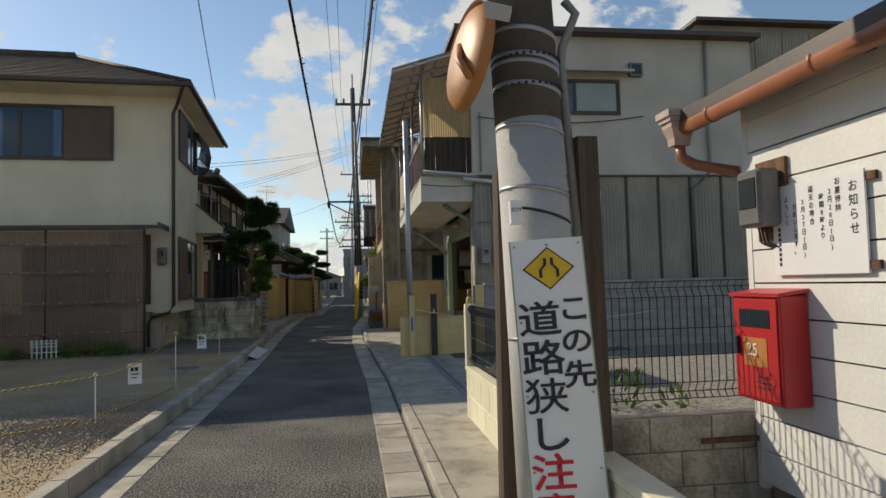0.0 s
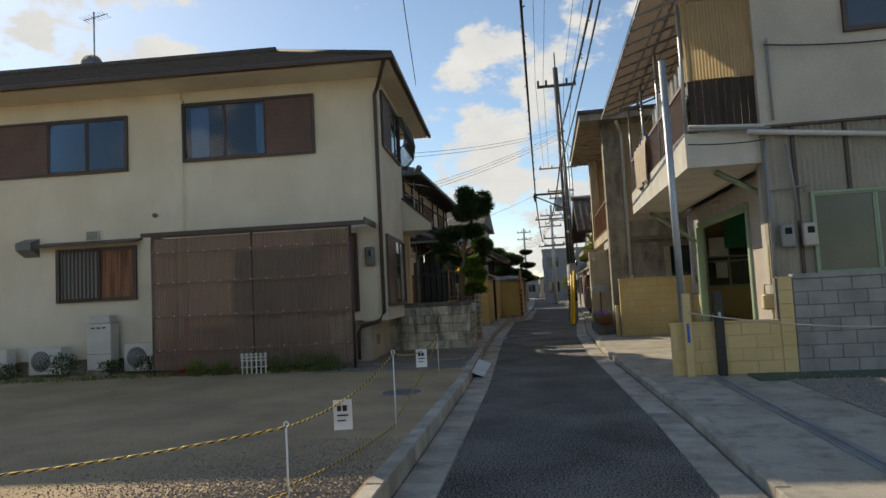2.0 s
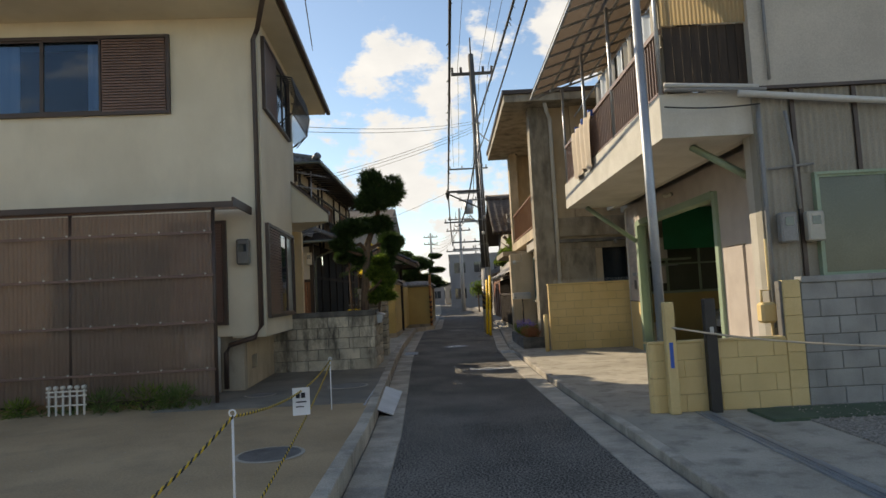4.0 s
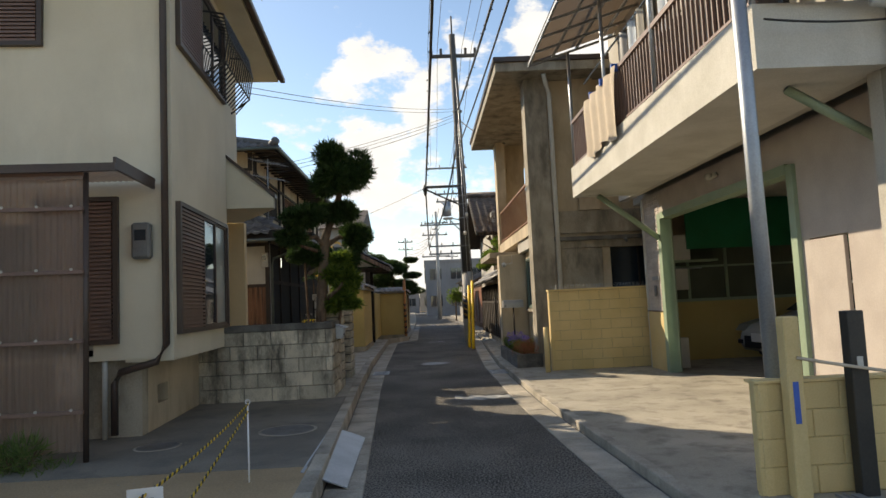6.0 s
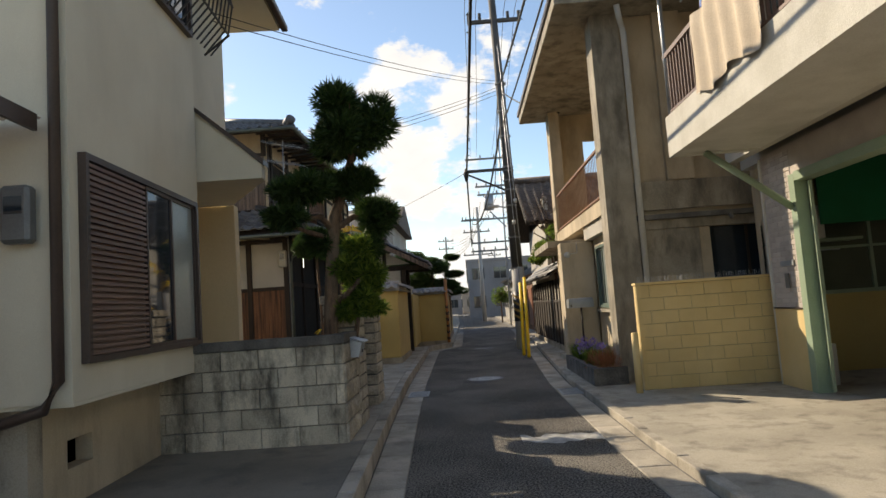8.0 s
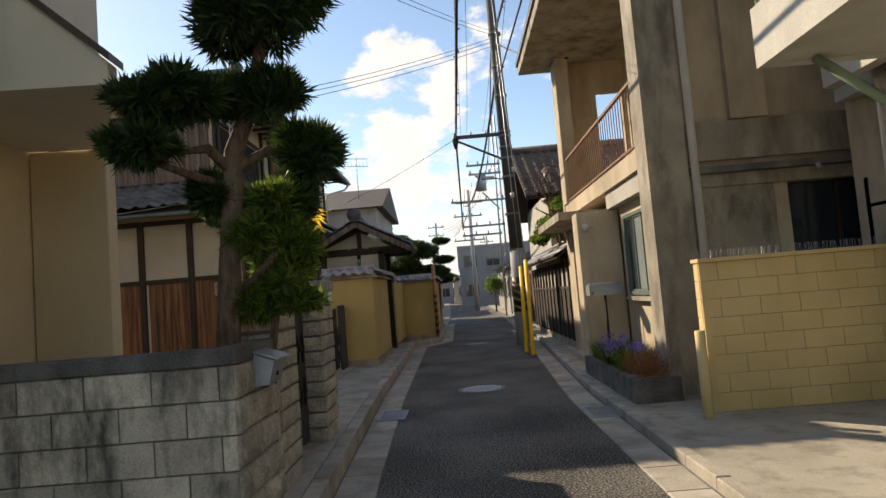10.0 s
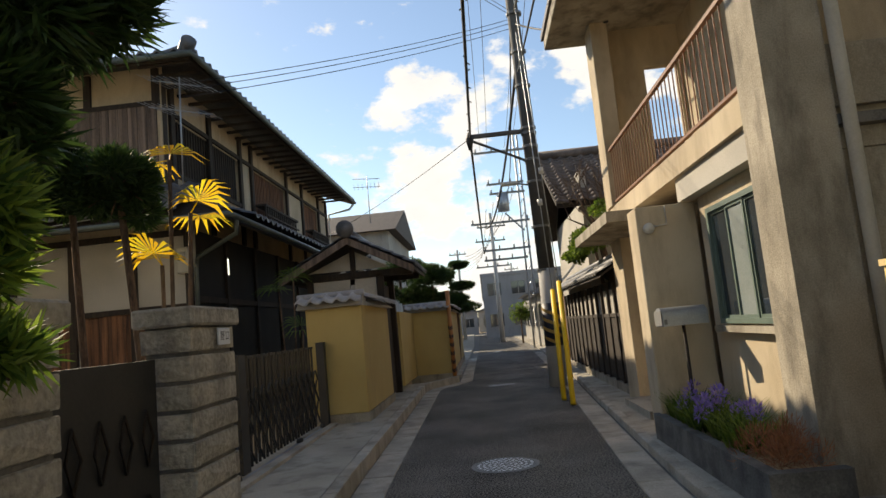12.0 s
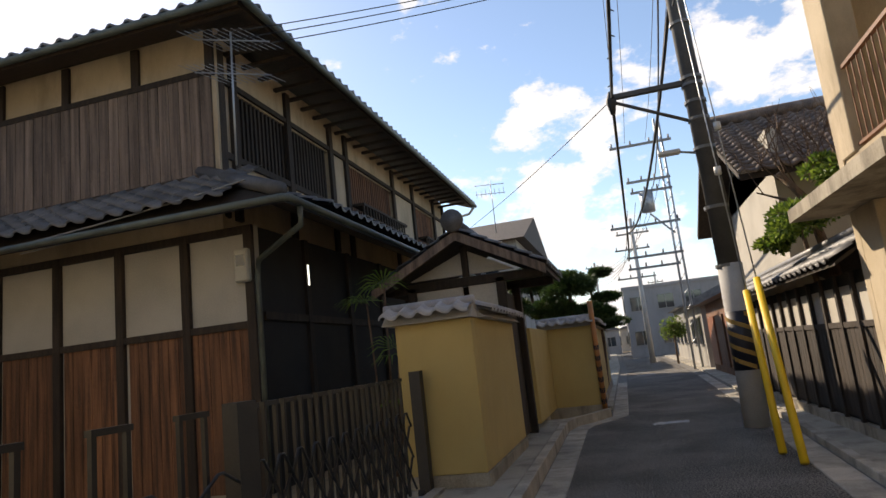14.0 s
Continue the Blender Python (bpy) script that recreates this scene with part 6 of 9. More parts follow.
def wire_fence(o, u, length, h, label, split=2.0):
    f = thing("wire_fence", label, "fence", o, 0, "black wire fences")
    u = Vector(u)
    nrm = Vector((u.y, -u.x, 0))
    k = int(length / split) + 1
    for i in range(k + 1):
        p = u * min(length, i * length / k)
        tube("post", [p, p + Vector((0, 0, h))], 0.025, M_BLACK, f, n=6)
    bm = bmesh.new()
    for i in range(int(length / 0.05)):
        p = u * (i * 0.05 + 0.02) - nrm * 0.03
        pts = [p, p + Vector((0, 0, 0.04)) - nrm * 0.03, p + Vector((0, 0, 0.1)), p + Vector((0, 0, h - 0.1)), p + Vector((0, 0, h - 0.04)) - nrm * 0.035, p + Vector((0, 0, h))]
        for a, b in zip(pts, pts[1:]):
            addtube(bm, a, b, 0.0042, n=3, cap=False)
    for z in (0.0, 0.04, 0.1, 0.27, 0.44, h - 0.1, h - 0.04, h):
        off = nrm * (-0.06 if z in (0.04, h - 0.04) else -0.03)
        addtube(bm, off + Vector((0, 0, z)), u * length + off + Vector((0, 0, z)), 0.0038, n=3, cap=False)
    tagged(part("wire_mesh", bm, M_BLACK, f, "fine black welded wires"), kind="stuff")
    return f


wire_fence((1.27, 3.4, 0.64), (0, 1, 0), 3.5, 0.62, "black welded wire fence on the low cream wall")
wire_fence((1.32, 3.82, 0.74), (1, 0, 0), 1.3, 0.74, "black welded wire fence on the grey retaining wall")
rw = thing("retaining_wall", "dirty grey-brown concrete block retaining wall under the wire fence", "wall", (0, 0, 0))
box("core", (1.34, 3.72, 0.0), (2.6, 3.84, 0.66), M_MORTAR, rw)
block_face(rw, (1.34, 3.72, 0.03), (1, 0, 0), (0, -1, 0), 1.2, 0.63, M_BLOCK_B, 0.4, 0.21, gap=0.006, proud=0.012)
box("red_lath", (2.05, 3.66, 0.5), (2.5, 3.68, 0.53), M_WOOD_R, None, "").name = "lath"
tagged(bpy.data.objects["lath"], "thin red-brown wooden lath lying against the retaining wall", "lath")
ac = thing("outdoor_unit", "dark screened air-conditioner outdoor unit behind the wire fence", "outdoor unit", (1.65, 5.6, 0.62))
box("case", (0, 0, 0.05), (0.35, 0.85, 0.58), M_METER, ac, "", 0.01)
for i in range(8):
    box("slat", (-0.02, 0.04, 0.1 + i * 0.055), (-0.002, 0.8, 0.125 + i * 0.055), M_BLACK, ac)
rnd = random.Random(11)
bm = bmesh.new()
for k in range(26):
    needles(bm, (1.45 + rnd.random() * 0.9, 4.0 + rnd.random() * 2.8, 0.64), 0.08, 10, 0.08, 0.03, rnd, up=0.9)
tagged(part("weeds", bm, M_GRASS), "small green weeds in the raised gravel yard", "weeds", kind="stuff")

# white house details
z = 0.26
while z < 2.4:
    b = box("board", (2.424, -4.0, z), (2.448, 3.655, z + 0.19), M_BOARDW, wh)
    b = box("board", (2.448, 3.662, z), (4.5, 3.684, z + 0.19), M_BOARDW, wh)
    z += 0.2
box("corner_trim", (2.42, 3.64, 0.22), (2.47, 3.69, 2.6), M_BOARDW, wh, "white corner trim")
box("top_board", (2.4, -4.0, 2.455), (2.447, 3.66, 2.6), M_BOARDW, wh)
for k in range(16):
    box("rafter", (2.2, -3.9 + k * 0.5, 2.53), (2.447, -3.84 + k * 0.5, 2.57), M_BROWN, wh)
tube("gutter", [(2.19, -4.3, 2.54), (2.19, 4.0, 2.5)], 0.055, M_COPPER, wh, "shiny copper-brown half-round gutter", n=12)
for k in range(9):
    tube("gutter_joint", [(2.19, -3.6 + k * 0.9, 2.535 - k * 0.004), (2.19, -3.57 + k * 0.9, 2.535 - k * 0.004)], 0.06, M_COPPER, wh, n=12)
bm = bmesh.new()
secs = [(0.055, 2.38), (0.06, 2.43), (0.085, 2.5), (0.085, 2.53), (0.1, 2.535), (0.1, 2.56), (0.115, 2.565), (0.115, 2.61)]
rr_ = [[bm.verts.new((2.17 + r * sx, 4.0 + r * sy, z)) for sx, sy in ((-1, -0.8), (1, -0.8), (1, 0.8), (-1, 0.8))] for r, z in secs]
for A, B in zip(rr_, rr_[1:]):
    for k in range(4):
        bm.faces.new((A[k], A[(k + 1) % 4], B[(k + 1) % 4], B[k]))
bm.faces.new(rr_[0])
bm.faces.new(rr_[-1])
part("rain_hopper", bm, M_HOPPER, wh, "pinkish white stepped rain hopper")
tube("downpipe", [(2.17, 4.0, 2.39), (2.18, 3.99, 2.3), (2.24, 3.93, 2.24), (2.44, 3.78, 2.17), (2.5, 3.75, 2.05), (2.5, 3.75, 0.3)], 0.036, M_COPPER, wh, "copper-brown downpipe")
mt = thing("electric_meter", "grey electricity meter box with a glass front on a timber board", "meter", (2.42, 3.42, 1.75))
box("backboard", (-0.02, -0.14, -0.05), (0.0, 0.12, 0.42), M_WOOD_R, mt, "orange-brown timber backboard")
box("case", (-0.16, -0.11, 0.03), (-0.021, 0.11, 0.36), M_METER, mt, "dark grey plastic case", 0.02)
box("glass", (-0.166, -0.075, 0.14), (-0.159, 0.075, 0.31), M_GLASS, mt, "meter window")
bm = bmesh.new()
for k in range(3):
    addtube(bm, (-0.06, 0.06 - k * 0.03, 0.03), (-0.05, 0.05 - k * 0.03, -0.06), 0.006, n=5)
    addtube(bm, (-0.05, 0.05 - k * 0.03, -0.06), (-0.01, -0.02 - k * 0.03, -0.1), 0.006, n=5)
part("wires", bm, M_CABLE, mt)
nb = thing("notice_board", "white wooden notice board with handwritten Japanese lines about cleaning", "notice", (2.41, 3.06, 1.52))
box("panel", (-0.012, -0.34, -0.02), (0.0, 0.34, 0.48), M_SIGN, nb, "white board")
box("batten", (-0.005, -0.4, 0.42), (0.012, -0.3, 0.46), M_WOOD_R, nb)
box("batten", (-0.005, -0.4, 0.0), (0.012, -0.3, 0.04), M_WOOD_R, nb)
ROT = Matrix.Rotation(radians(-90), 4, "Z") @ UPR
COLS = [("お知らせ", 0.062, -0.27, 0.44), ("お墓掃除", 0.04, -0.17, 0.465), ("2月20日(日)", 0.036, -0.115, 0.42), ("時間8時より", 0.036, -0.055, 0.4), ("雨天の場合", 0.038, 0.02, 0.45),
        ("2月27日(日)", 0.036, 0.085, 0.39), ("お願いします。", 0.036, 0.15, 0.37), ("よろしく", 0.038, 0.215, 0.42)]
for txt, size, y, z0 in COLS:
    for k, ch in enumerate(txt):
        zz = z0 - size * 0.6 - k * size * 1.12
        if zz > 0.0:
            glyphs("writing", ch, size, Matrix.Translation((-0.0135, y, zz)) @ ROT, M_INK, nb, bold=0.0006)
boxes("small_writing", [((-0.0135, 0.275, 0.03 + k * 0.028), (-0.0125, 0.295, 0.05 + k * 0.028)) for k in range(8)], M_INK, nb)
rb = thing("red_box", "weathered red enamelled metal box with number on the white wall", "post box", (2.42, 3.38, 0.79))
box("case", (-0.17, -0.21, 0.0), (0.0, 0.22, 0.6), M_RED, rb, "red case", 0.008)
slab("lid", [(-0.185, -0.22, 0.612), (-0.185, 0.235, 0.612), (0.0, 0.235, 0.635), (0.0, -0.22, 0.635)], 0.02, M_RED, rb, "sloped red lid")
box("door", (-0.18, -0.19, 0.02), (-0.171, 0.2, 0.58), M_RED, rb, "red door", 0.003)
box("window", (-0.184, -0.13, 0.42), (-0.1805, 0.14, 0.52), M_GLASS, rb, "dark window")
box("label_patch", (-0.183, -0.1, 0.2), (-0.1805, 0.11, 0.36), M_ORANGE, rb, "peeling orange label")
glyphs("number", "25", 0.1, Matrix.Translation((-0.1845, 0.03, 0.29)) @ ROT, M_SIGN, rb)
boxes("vent_slots", [((-0.183, -0.12, 0.08 + k * 0.03), (-0.1805, 0.0, 0.09 + k * 0.03)) for k in range(3)], M_BROWN, rb)
box("handle", (-0.2, 0.15, 0.26), (-0.18, 0.165, 0.36), M_INK, rb, "black handle")

# ==== empty lot ====
ROPE_POSTS = [(-4.9, 5.5, 0.5), (-2.66, 7.1, 0.48), (-2.45, 9.3, 0.74), (-2.78, 13.8, 0.6)]


def rope(name, a, b, sag, label):
    t = thing(name, label, "rope", a)
    B = Vector(b) - Vector(a)
    L = B.length
    k = int(L / 0.0125)
    side = B.cross(Vector((0, 0, 1))).normalized()
    up = side.cross(B).normalized()
    for s, (nm, m) in enumerate((("yellow_strand", M_YEL), ("black_strand", M_CABLE))):
        pts = []
        for i in range(k + 1):
            f = i / k
            w = 2 * math.pi * f * L / 0.075 + s * math.pi
            pts.append(B * f - Vector((0, 0, sag * 4 * f * (1 - f))) + (side * math.cos(w) + up * math.sin(w)) * 0.0042)
        tube(nm, pts, 0.005, m, t, nm.replace("_", " ") + " of the rope", n=5)


def stake(x, y, z=0.155, h=0.6):
    s = thing("rope_stake", "thin white-coated iron stake with a loop holding the rope", "stake", (x, y, z), 0, "stakes along the lot")
    tube("rod", [(0, 0, -0.05), (0, 0, h)], 0.007, M_SIGN, s, n=6)
    bm = bmesh.new()
    for k in range(8):
        a, b = k * math.pi / 4, (k + 1) * math.pi / 4
        addtube(bm, (0.018 * math.cos(a), 0, h + 0.018 + 0.018 * math.sin(a)), (0.018 * math.cos(b), 0, h + 0.018 + 0.018 * math.sin(b)), 0.005, n=5)
    part("loop", bm, M_SIGN, s)


for x, y, h in ROPE_POSTS:
    stake(x, y, h=h)
for a, b, sag in ((0, 1, 0.06), (1, 2, 0.1), (2, 3, 0.12)):
    pa, pb = ROPE_POSTS[a], ROPE_POSTS[b]
    rope("rope", (pa[0], pa[1], 0.155 + pa[2]), (pb[0], pb[1], 0.155 + pb[2]), sag, "yellow and black twisted warning rope")
    if a < 2:
        rope("rope", (pa[0], pa[1], 0.25), (pb[0], pb[1], 0.2), 0.04, "yellow and black twisted warning rope hanging low")
rope("rope", (-2.45, 9.3, 0.25), (-2.78, 13.8, 0.7), 0.06, "yellow and black twisted warning rope hanging low")
for (a, b, f) in ((0, 1, 0.3), (1, 2, 0.42), (2, 3, 0.5)):
    pa, pb = ROPE_POSTS[a], ROPE_POSTS[b]
    x, y = pa[0] + (pb[0] - pa[0]) * f, pa[1] + (pb[1] - pa[1]) * f
    z = 0.155 + pa[2] + (pb[2] - pa[2]) * f - 0.4 * f * (1 - f)
    p = thing("paper_notice", "laminated white paper notice hanging from the rope", "notice", (x, y, z), 14, "paper notices on the rope")
    bm = bmesh.new()
    rws = [[bm.verts.new((sx * 0.075, 0.012 * math.sin(3.1 * j / 4) - 0.002 * sx, 0.01 - 0.06 * j)) for sx in (-1, 1)] for j in range(5)]
    for A, B in zip(rws, rws[1:]):
        bm.faces.new((A[0], A[1], B[1], B[0]))
    part("sheet", bm, M_SIGN, p, "curling laminated sheet")
    boxes("printed_marks", [((-0.045, -0.006, -0.08), (-0.012, -0.004, -0.035)), ((0.0, -0.006, -0.08), (0.035, -0.004, -0.035)), ((-0.045, -0.006, -0.12), (0.045, -0.004, -0.108)), ((-0.045, -0.006, -0.16), (0.02, -0.004, -0.15))], M_INK, p)


def manhole(x, y, z, r, label, rim=M_GUTTER, pattern=True):
    m = thing("manhole", label, "manhole cover", (x, y, z))
    bm = bmesh.new()
    bmesh.ops.create_circle(bm, cap_ends=True, radius=r, segments=32, matrix=Matrix.Translation((0, 0, 0.008)))
    part("cover", bm, M_IRON, m, "cast iron cover")
    bm = bmesh.new()
    a = [bm.verts.new((r * 1.01 * math.cos(k * math.pi / 16), r * 1.01 * math.sin(k * math.pi / 16), 0.01)) for k in range(32)]
    b = [bm.verts.new((r * 1.14 * math.cos(k * math.pi / 16), r * 1.14 * math.sin(k * math.pi / 16), 0.006)) for k in range(32)]
    for k in range(32):
        bm.faces.new((a[k], a[(k + 1) % 32], b[(k + 1) % 32], b[k]))
    part("rim", bm, rim, m)
    if pattern:
        bm = bmesh.new()
        rr = random.Random(3)
        for ring in range(1, 6):
            q = r * ring / 5.6
            nn = 6 * ring
            for k in range(nn):
                a0 = 2 * math.pi * (k + rr.random() * 0.3) / nn
                bmesh.ops.create_circle(bm, cap_ends=True, radius=r * 0.055, segments=6, matrix=Matrix.Translation((q * math.cos(a0), q * math.sin(a0), 0.011)))
        part("raised_pattern", bm, M_SIGN, m, "pale worn relief")
    return m


manhole(-1.18, 24.3, 0.0, 0.31, "round patterned cast iron manhole cover in the asphalt lane", M_IRON)
manhole(-2.92, 11.6, 0.155, 0.27, "rusty round manhole cover with a concrete ring in the lot", M_GUTTER, False)
manhole(-2.91, 15.83, 0.16, 0.28, "round iron manhole cover in the dark concrete apron", M_PAVE, False)
manhole(-4.1, 15.3, 0.16, 0.2, "small round concrete cover in the apron", M_PAVE, False)
sp = thing("ramp_plate", "grey chequered steel ramp plate laid over the gutter", "ramp plate", (-2.42, 14.0, 0.0), 1)
bm = bmesh.new()
v = [bm.verts.new(p) for p in ((0.0, 0.0, 0.165), (0.0, 1.95, 0.165), (0.37, 1.95, 0.02), (0.37, 0, 0.02), (0.0, 0, 0.15), (0, 1.95, 0.15), (0.37, 1.95, 0.008), (0.37, 0, 0.008))]
for f in ((0, 1, 2, 3), (7, 6, 5, 4), (0, 3, 7, 4), (1, 5, 6, 2), (3, 2, 6, 7), (0, 4, 5, 1)):
    bm.faces.new([v[i] for i in f])
part("plate", bm, M_STEEL, sp)
# gravel and litter of small stones
bm = bmesh.new()
rnd = random.Random(21)
for _ in range(34000):
    r0 = rnd.random()
    y = rnd.uniform(2.5, 8.9) if r0 > 0.6 else rnd.gauss(6.9, 0.6)
    x = XL(y) - 0.16 - abs(rnd.gauss(0, 1.1)) if r0 < 0.85 else -rnd.uniform(2.4, 9)
    s = rnd.uniform(0.004, 0.012)
    c = Vector((x, y, 0.155 + s * 0.15))
    p = [bm.verts.new(c + Vector(q) * s) for q in ((1, 0, -0.3), (-0.4, 0.9, -0.3), (-0.6, -0.8, -0.3), (rnd.uniform(-0.3, 0.3), rnd.uniform(-0.3, 0.3), 0.7))]
    for f in ((0, 1, 3), (1, 2, 3), (2, 0, 3)):
        bm.faces.new([p[i] for i in f])
for _ in range(500):
    y = rnd.uniform(8, 14.5)
    x = -2.4 - rnd.random() ** 0.7 * 7
    s = rnd.uniform(0.006, 0.016)
    c = Vector((x, y, 0.158))
    p = [bm.verts.new(c + Vector(q) * s) for q in ((1, 0, 0), (-0.4, 0.6, 0), (-0.6, -0.5, 0), (0, 0, 0.3))]
    for f in ((0, 1, 3), (1, 2, 3), (2, 0, 3)):
        bm.faces.new([p[i] for i in f])
tagged(part("gravel", bm, M_GRAVEL), "loose grey gravel and small stones scattered over the lot", "gravel", kind="stuff")
bm = bmesh.new()
for _ in range(3500):
    y = rnd.uniform(7.1, 13.0)
    x = rnd.uniform(2.3, 6.0)
    s = rnd.uniform(0.012, 0.03)
    c = Vector((x, y, 0.078 + s * 0.2))
    p = [bm.verts.new(c + Vector(q) * s) for q in ((1, 0, -0.3), (-0.4, 0.9, -0.3), (-0.6, -0.8, -0.3), (0.1, 0.1, 0.6))]
    for f in ((0, 1, 3), (1, 2, 3), (2, 0, 3)):
        bm.faces.new([p[i] for i in f])
tagged(part("gravel", bm, M_GRAVEL), "loose grey gravel of the parking yard", "gravel", kind="stuff")

rl_ = thing("gate_rail", "flat galvanised sliding gate rail set in the concrete forecourt", "rail", (1.36, 7.05, 0.062), 0)
boxes("rail", [((0, 0, 0), (0.018, 5.95, 0.016)), ((0.05, 0, 0), (0.068, 5.95, 0.016)), ((0.018, 0, 0), (0.05, 5.95, 0.006))], M_STEEL, rl_)

# things against the cream house, in its axes
F = Matrix.Translation((-4.15, 15.87, 0.16)) @ Matrix.Rotation(radians(4), 4, "Z")


def at_h1(x, y, z=0.0):
    p = F @ Vector((x, y, z))
    return (p.x, p.y, p.z)


m1 = thing("electric_meter", "dark grey electricity meter box on the cream house wall", "meter", at_h1(-0.3, -0.02, 1.95), 4)
box("case", (-0.1, -0.12, 0), (0.1, 0, 0.4), M_METER, m1, "", 0.025)
box("glass", (-0.06, -0.125, 0.2), (0.06, -0.121, 0.32), M_GLASS, m1)
ds = thing("drain_pipes", "pale plastic waste pipes rising below the cream wall", "pipes", at_h1(-0.75, 0.0, 0.0), 4)
tube("pipe", [(0, 0.05, 0), (0, 0.05, 0.95), (-0.08, 0.05, 1.0), (-0.3, 0.05, 1.0)], 0.03, M_PIPE, ds)
gm = thing("gas_meter", "white rounded gas meter with pipes and a dark chain", "meter", at_h1(-1.05, -0.1, 0.5), 4)
bm = bmesh.new()
prof = [(-0.11, 0.05), (-0.09, 0.0), (0.09, 0.0), (0.11, 0.05), (0.11, 0.3), (0.07, 0.34), (-0.07, 0.34), (-0.11, 0.3)]
bm.free()
prism("body", prof, "y", -0.09, 0.06, M_APPL, gm, "white pressed body")
box("dial", (-0.06, -0.098, 0.2), (0.06, -0.092, 0.27), M_METER, gm, "dark counter window")
tube("pipe", [(-0.06, 0, 0.34), (-0.06, 0, 0.46), (-0.14, 0.02, 0.46), (-0.14, 0.02, -0.45)], 0.018, M_PIPE, gm)
tube("pipe", [(0.06, 0, 0.34), (0.06, 0, 0.45), (0.1, 0.06, 0.45)], 0.018, M_PIPE, gm)
bm = bmesh.new()
for k in range(22):
    z = 0.36 - k * 0.035
    addtube(bm, (-0.17, -0.02 + 0.008 * (k % 2), z), (-0.17, -0.02 + 0.008 * ((k + 1) % 2), z - 0.035), 0.009, n=4)
part("chain", bm, M_BLACK, gm, "dark hanging chain")
bo = thing("water_heater", "white free-standing gas water heater on a low base by the wall", "water heater", at_h1(-6.0, -0.4, 0.0), 4)
box("case", (-0.28, 0, 0.1), (0.25, 0.3, 1.05), M_APPL, bo, "white case", 0.012)
box("upper_case", (-0.22, 0.0, 1.06), (0.22, 0.28, 1.22), M_APPL, bo, "", 0.01)
box("seam", (-0.283, -0.004, 0.42), (0.253, 0.0, 0.43), M_METER, bo)
boxes("exhaust_slots", [((-0.18 + k * 0.12, -0.006, 0.95), (-0.1 + k * 0.12, -0.001, 0.98)) for k in range(3)], M_INK, bo)
box("base", (-0.3, 0, 0), (0.28, 0.32, 0.1), M_CONC, bo)


def outdoor_unit(x, label):
    a = thing("outdoor_unit", label, "outdoor unit", at_h1(x, -0.42, 0.05), 4, "air conditioner units by the cream house")
    box("case", (-0.36, 0, 0), (0.36, 0.28, 0.56), M_APPL, a, "", 0.015)
    tube("fan_grille", [(-0.08, -0.012, 0.28), (-0.08, 0.0, 0.28)], 0.21, M_METER, a, "dark round fan grille", n=20)
    bm = bmesh.new()
    for r in (0.06, 0.12, 0.18):
        for k in range(16):
            a0, a1 = k * math.pi / 8, (k + 1) * math.pi / 8
            addtube(bm, (-0.08 + r * math.cos(a0), -0.018, 0.28 + r * math.sin(a0)), (-0.08 + r * math.cos(a1), -0.018, 0.28 + r * math.sin(a1)), 0.004, n=3)
    part("grille_wires", bm, M_APPL, a)


outdoor_unit(-5.1, "white air-conditioner outdoor unit with a dark round grille beside the heater")
outdoor_unit(-7.2, "white air-conditioner outdoor unit half hidden by shrubs")
outdoor_unit(-8.4, "old white air-conditioner outdoor unit against the wall")


def shrub(x, y, z, r, h, label, material, n, leaf=0.06, wide=0.02, seed=1, cat="shrub"):
    s = thing("shrub", label, cat, (x, y, z))
    rr = random.Random(seed)
    bm = bmesh.new()
    for k in range(5):
        a = rr.uniform(0, 6.28)
        needles(bm, (r * 0.4 * math.cos(a), r * 0.4 * math.sin(a), h * rr.uniform(0.35, 0.6)), r * 0.6, n // 5, leaf, wide, rr, squash=(1, 1, 0.8), shell=0.3)
    tagged(part("leaves", bm, material, s), kind="stuff")
    bm = bmesh.new()
    for k in range(5):
        a = rr.uniform(0, 6.28)
        addtube(bm, (0, 0, 0), (r * 0.5 * math.cos(a), r * 0.5 * math.sin(a), h * 0.6), 0.008, 0.004, 5)
    part("stems", bm, M_BARK, s)


for k, (x, r, h) in enumerate(((-6.6, 0.4, 0.6), (-5.55, 0.25, 0.35), (-4.7, 0.3, 0.45), (-7.8, 0.3, 0.4))):
    p = at_h1(x, -0.75)
    shrub(p[0], p[1], 0.155, r, h, "dark low shrub at the foot of the cream house", M_LEAF, 500, seed=k)
for k, (x, r, h) in enumerate(((-3.2, 0.2, 0.25), (-1.6, 0.25, 0.3), (-1.1, 0.3, 0.32), (-0.75, 0.2, 0.25), (-2.7, 0.18, 0.2), (-0.6, 0.25, 0.3))):
    p = at_h1(x - 0.3, -1.25)
    shrub(p[0], p[1], 0.155, r, h, "ragged green weeds along the lean-to", M_GRASS if k % 2 else M_LEAF_L, 260, 0.12, 0.012, seed=20 + k, cat="weeds")
bm = bmesh.new()
for k in range(420):
    p = at_h1(rnd.uniform(-9, -0.5), -1.2 + rnd.gauss(0, 0.12))
    needles(bm, (p[0], p[1], 0.16), 0.03, 4, 0.08, 0.012, rnd, up=1.0)
tagged(part("grass_tufts", bm, M_GRASS), "thin grass and moss along the house base", "grass", kind="stuff")
wf = thing("garden_edging", "small white plastic picket edging with floral tops", "garden edging", at_h1(-2.55, -1.4, 0.0), 4)
for k in range(6):
    box("picket", (k * 0.09, 0, 0), (k * 0.09 + 0.025, 0.015, 0.36), M_APPL, wf)
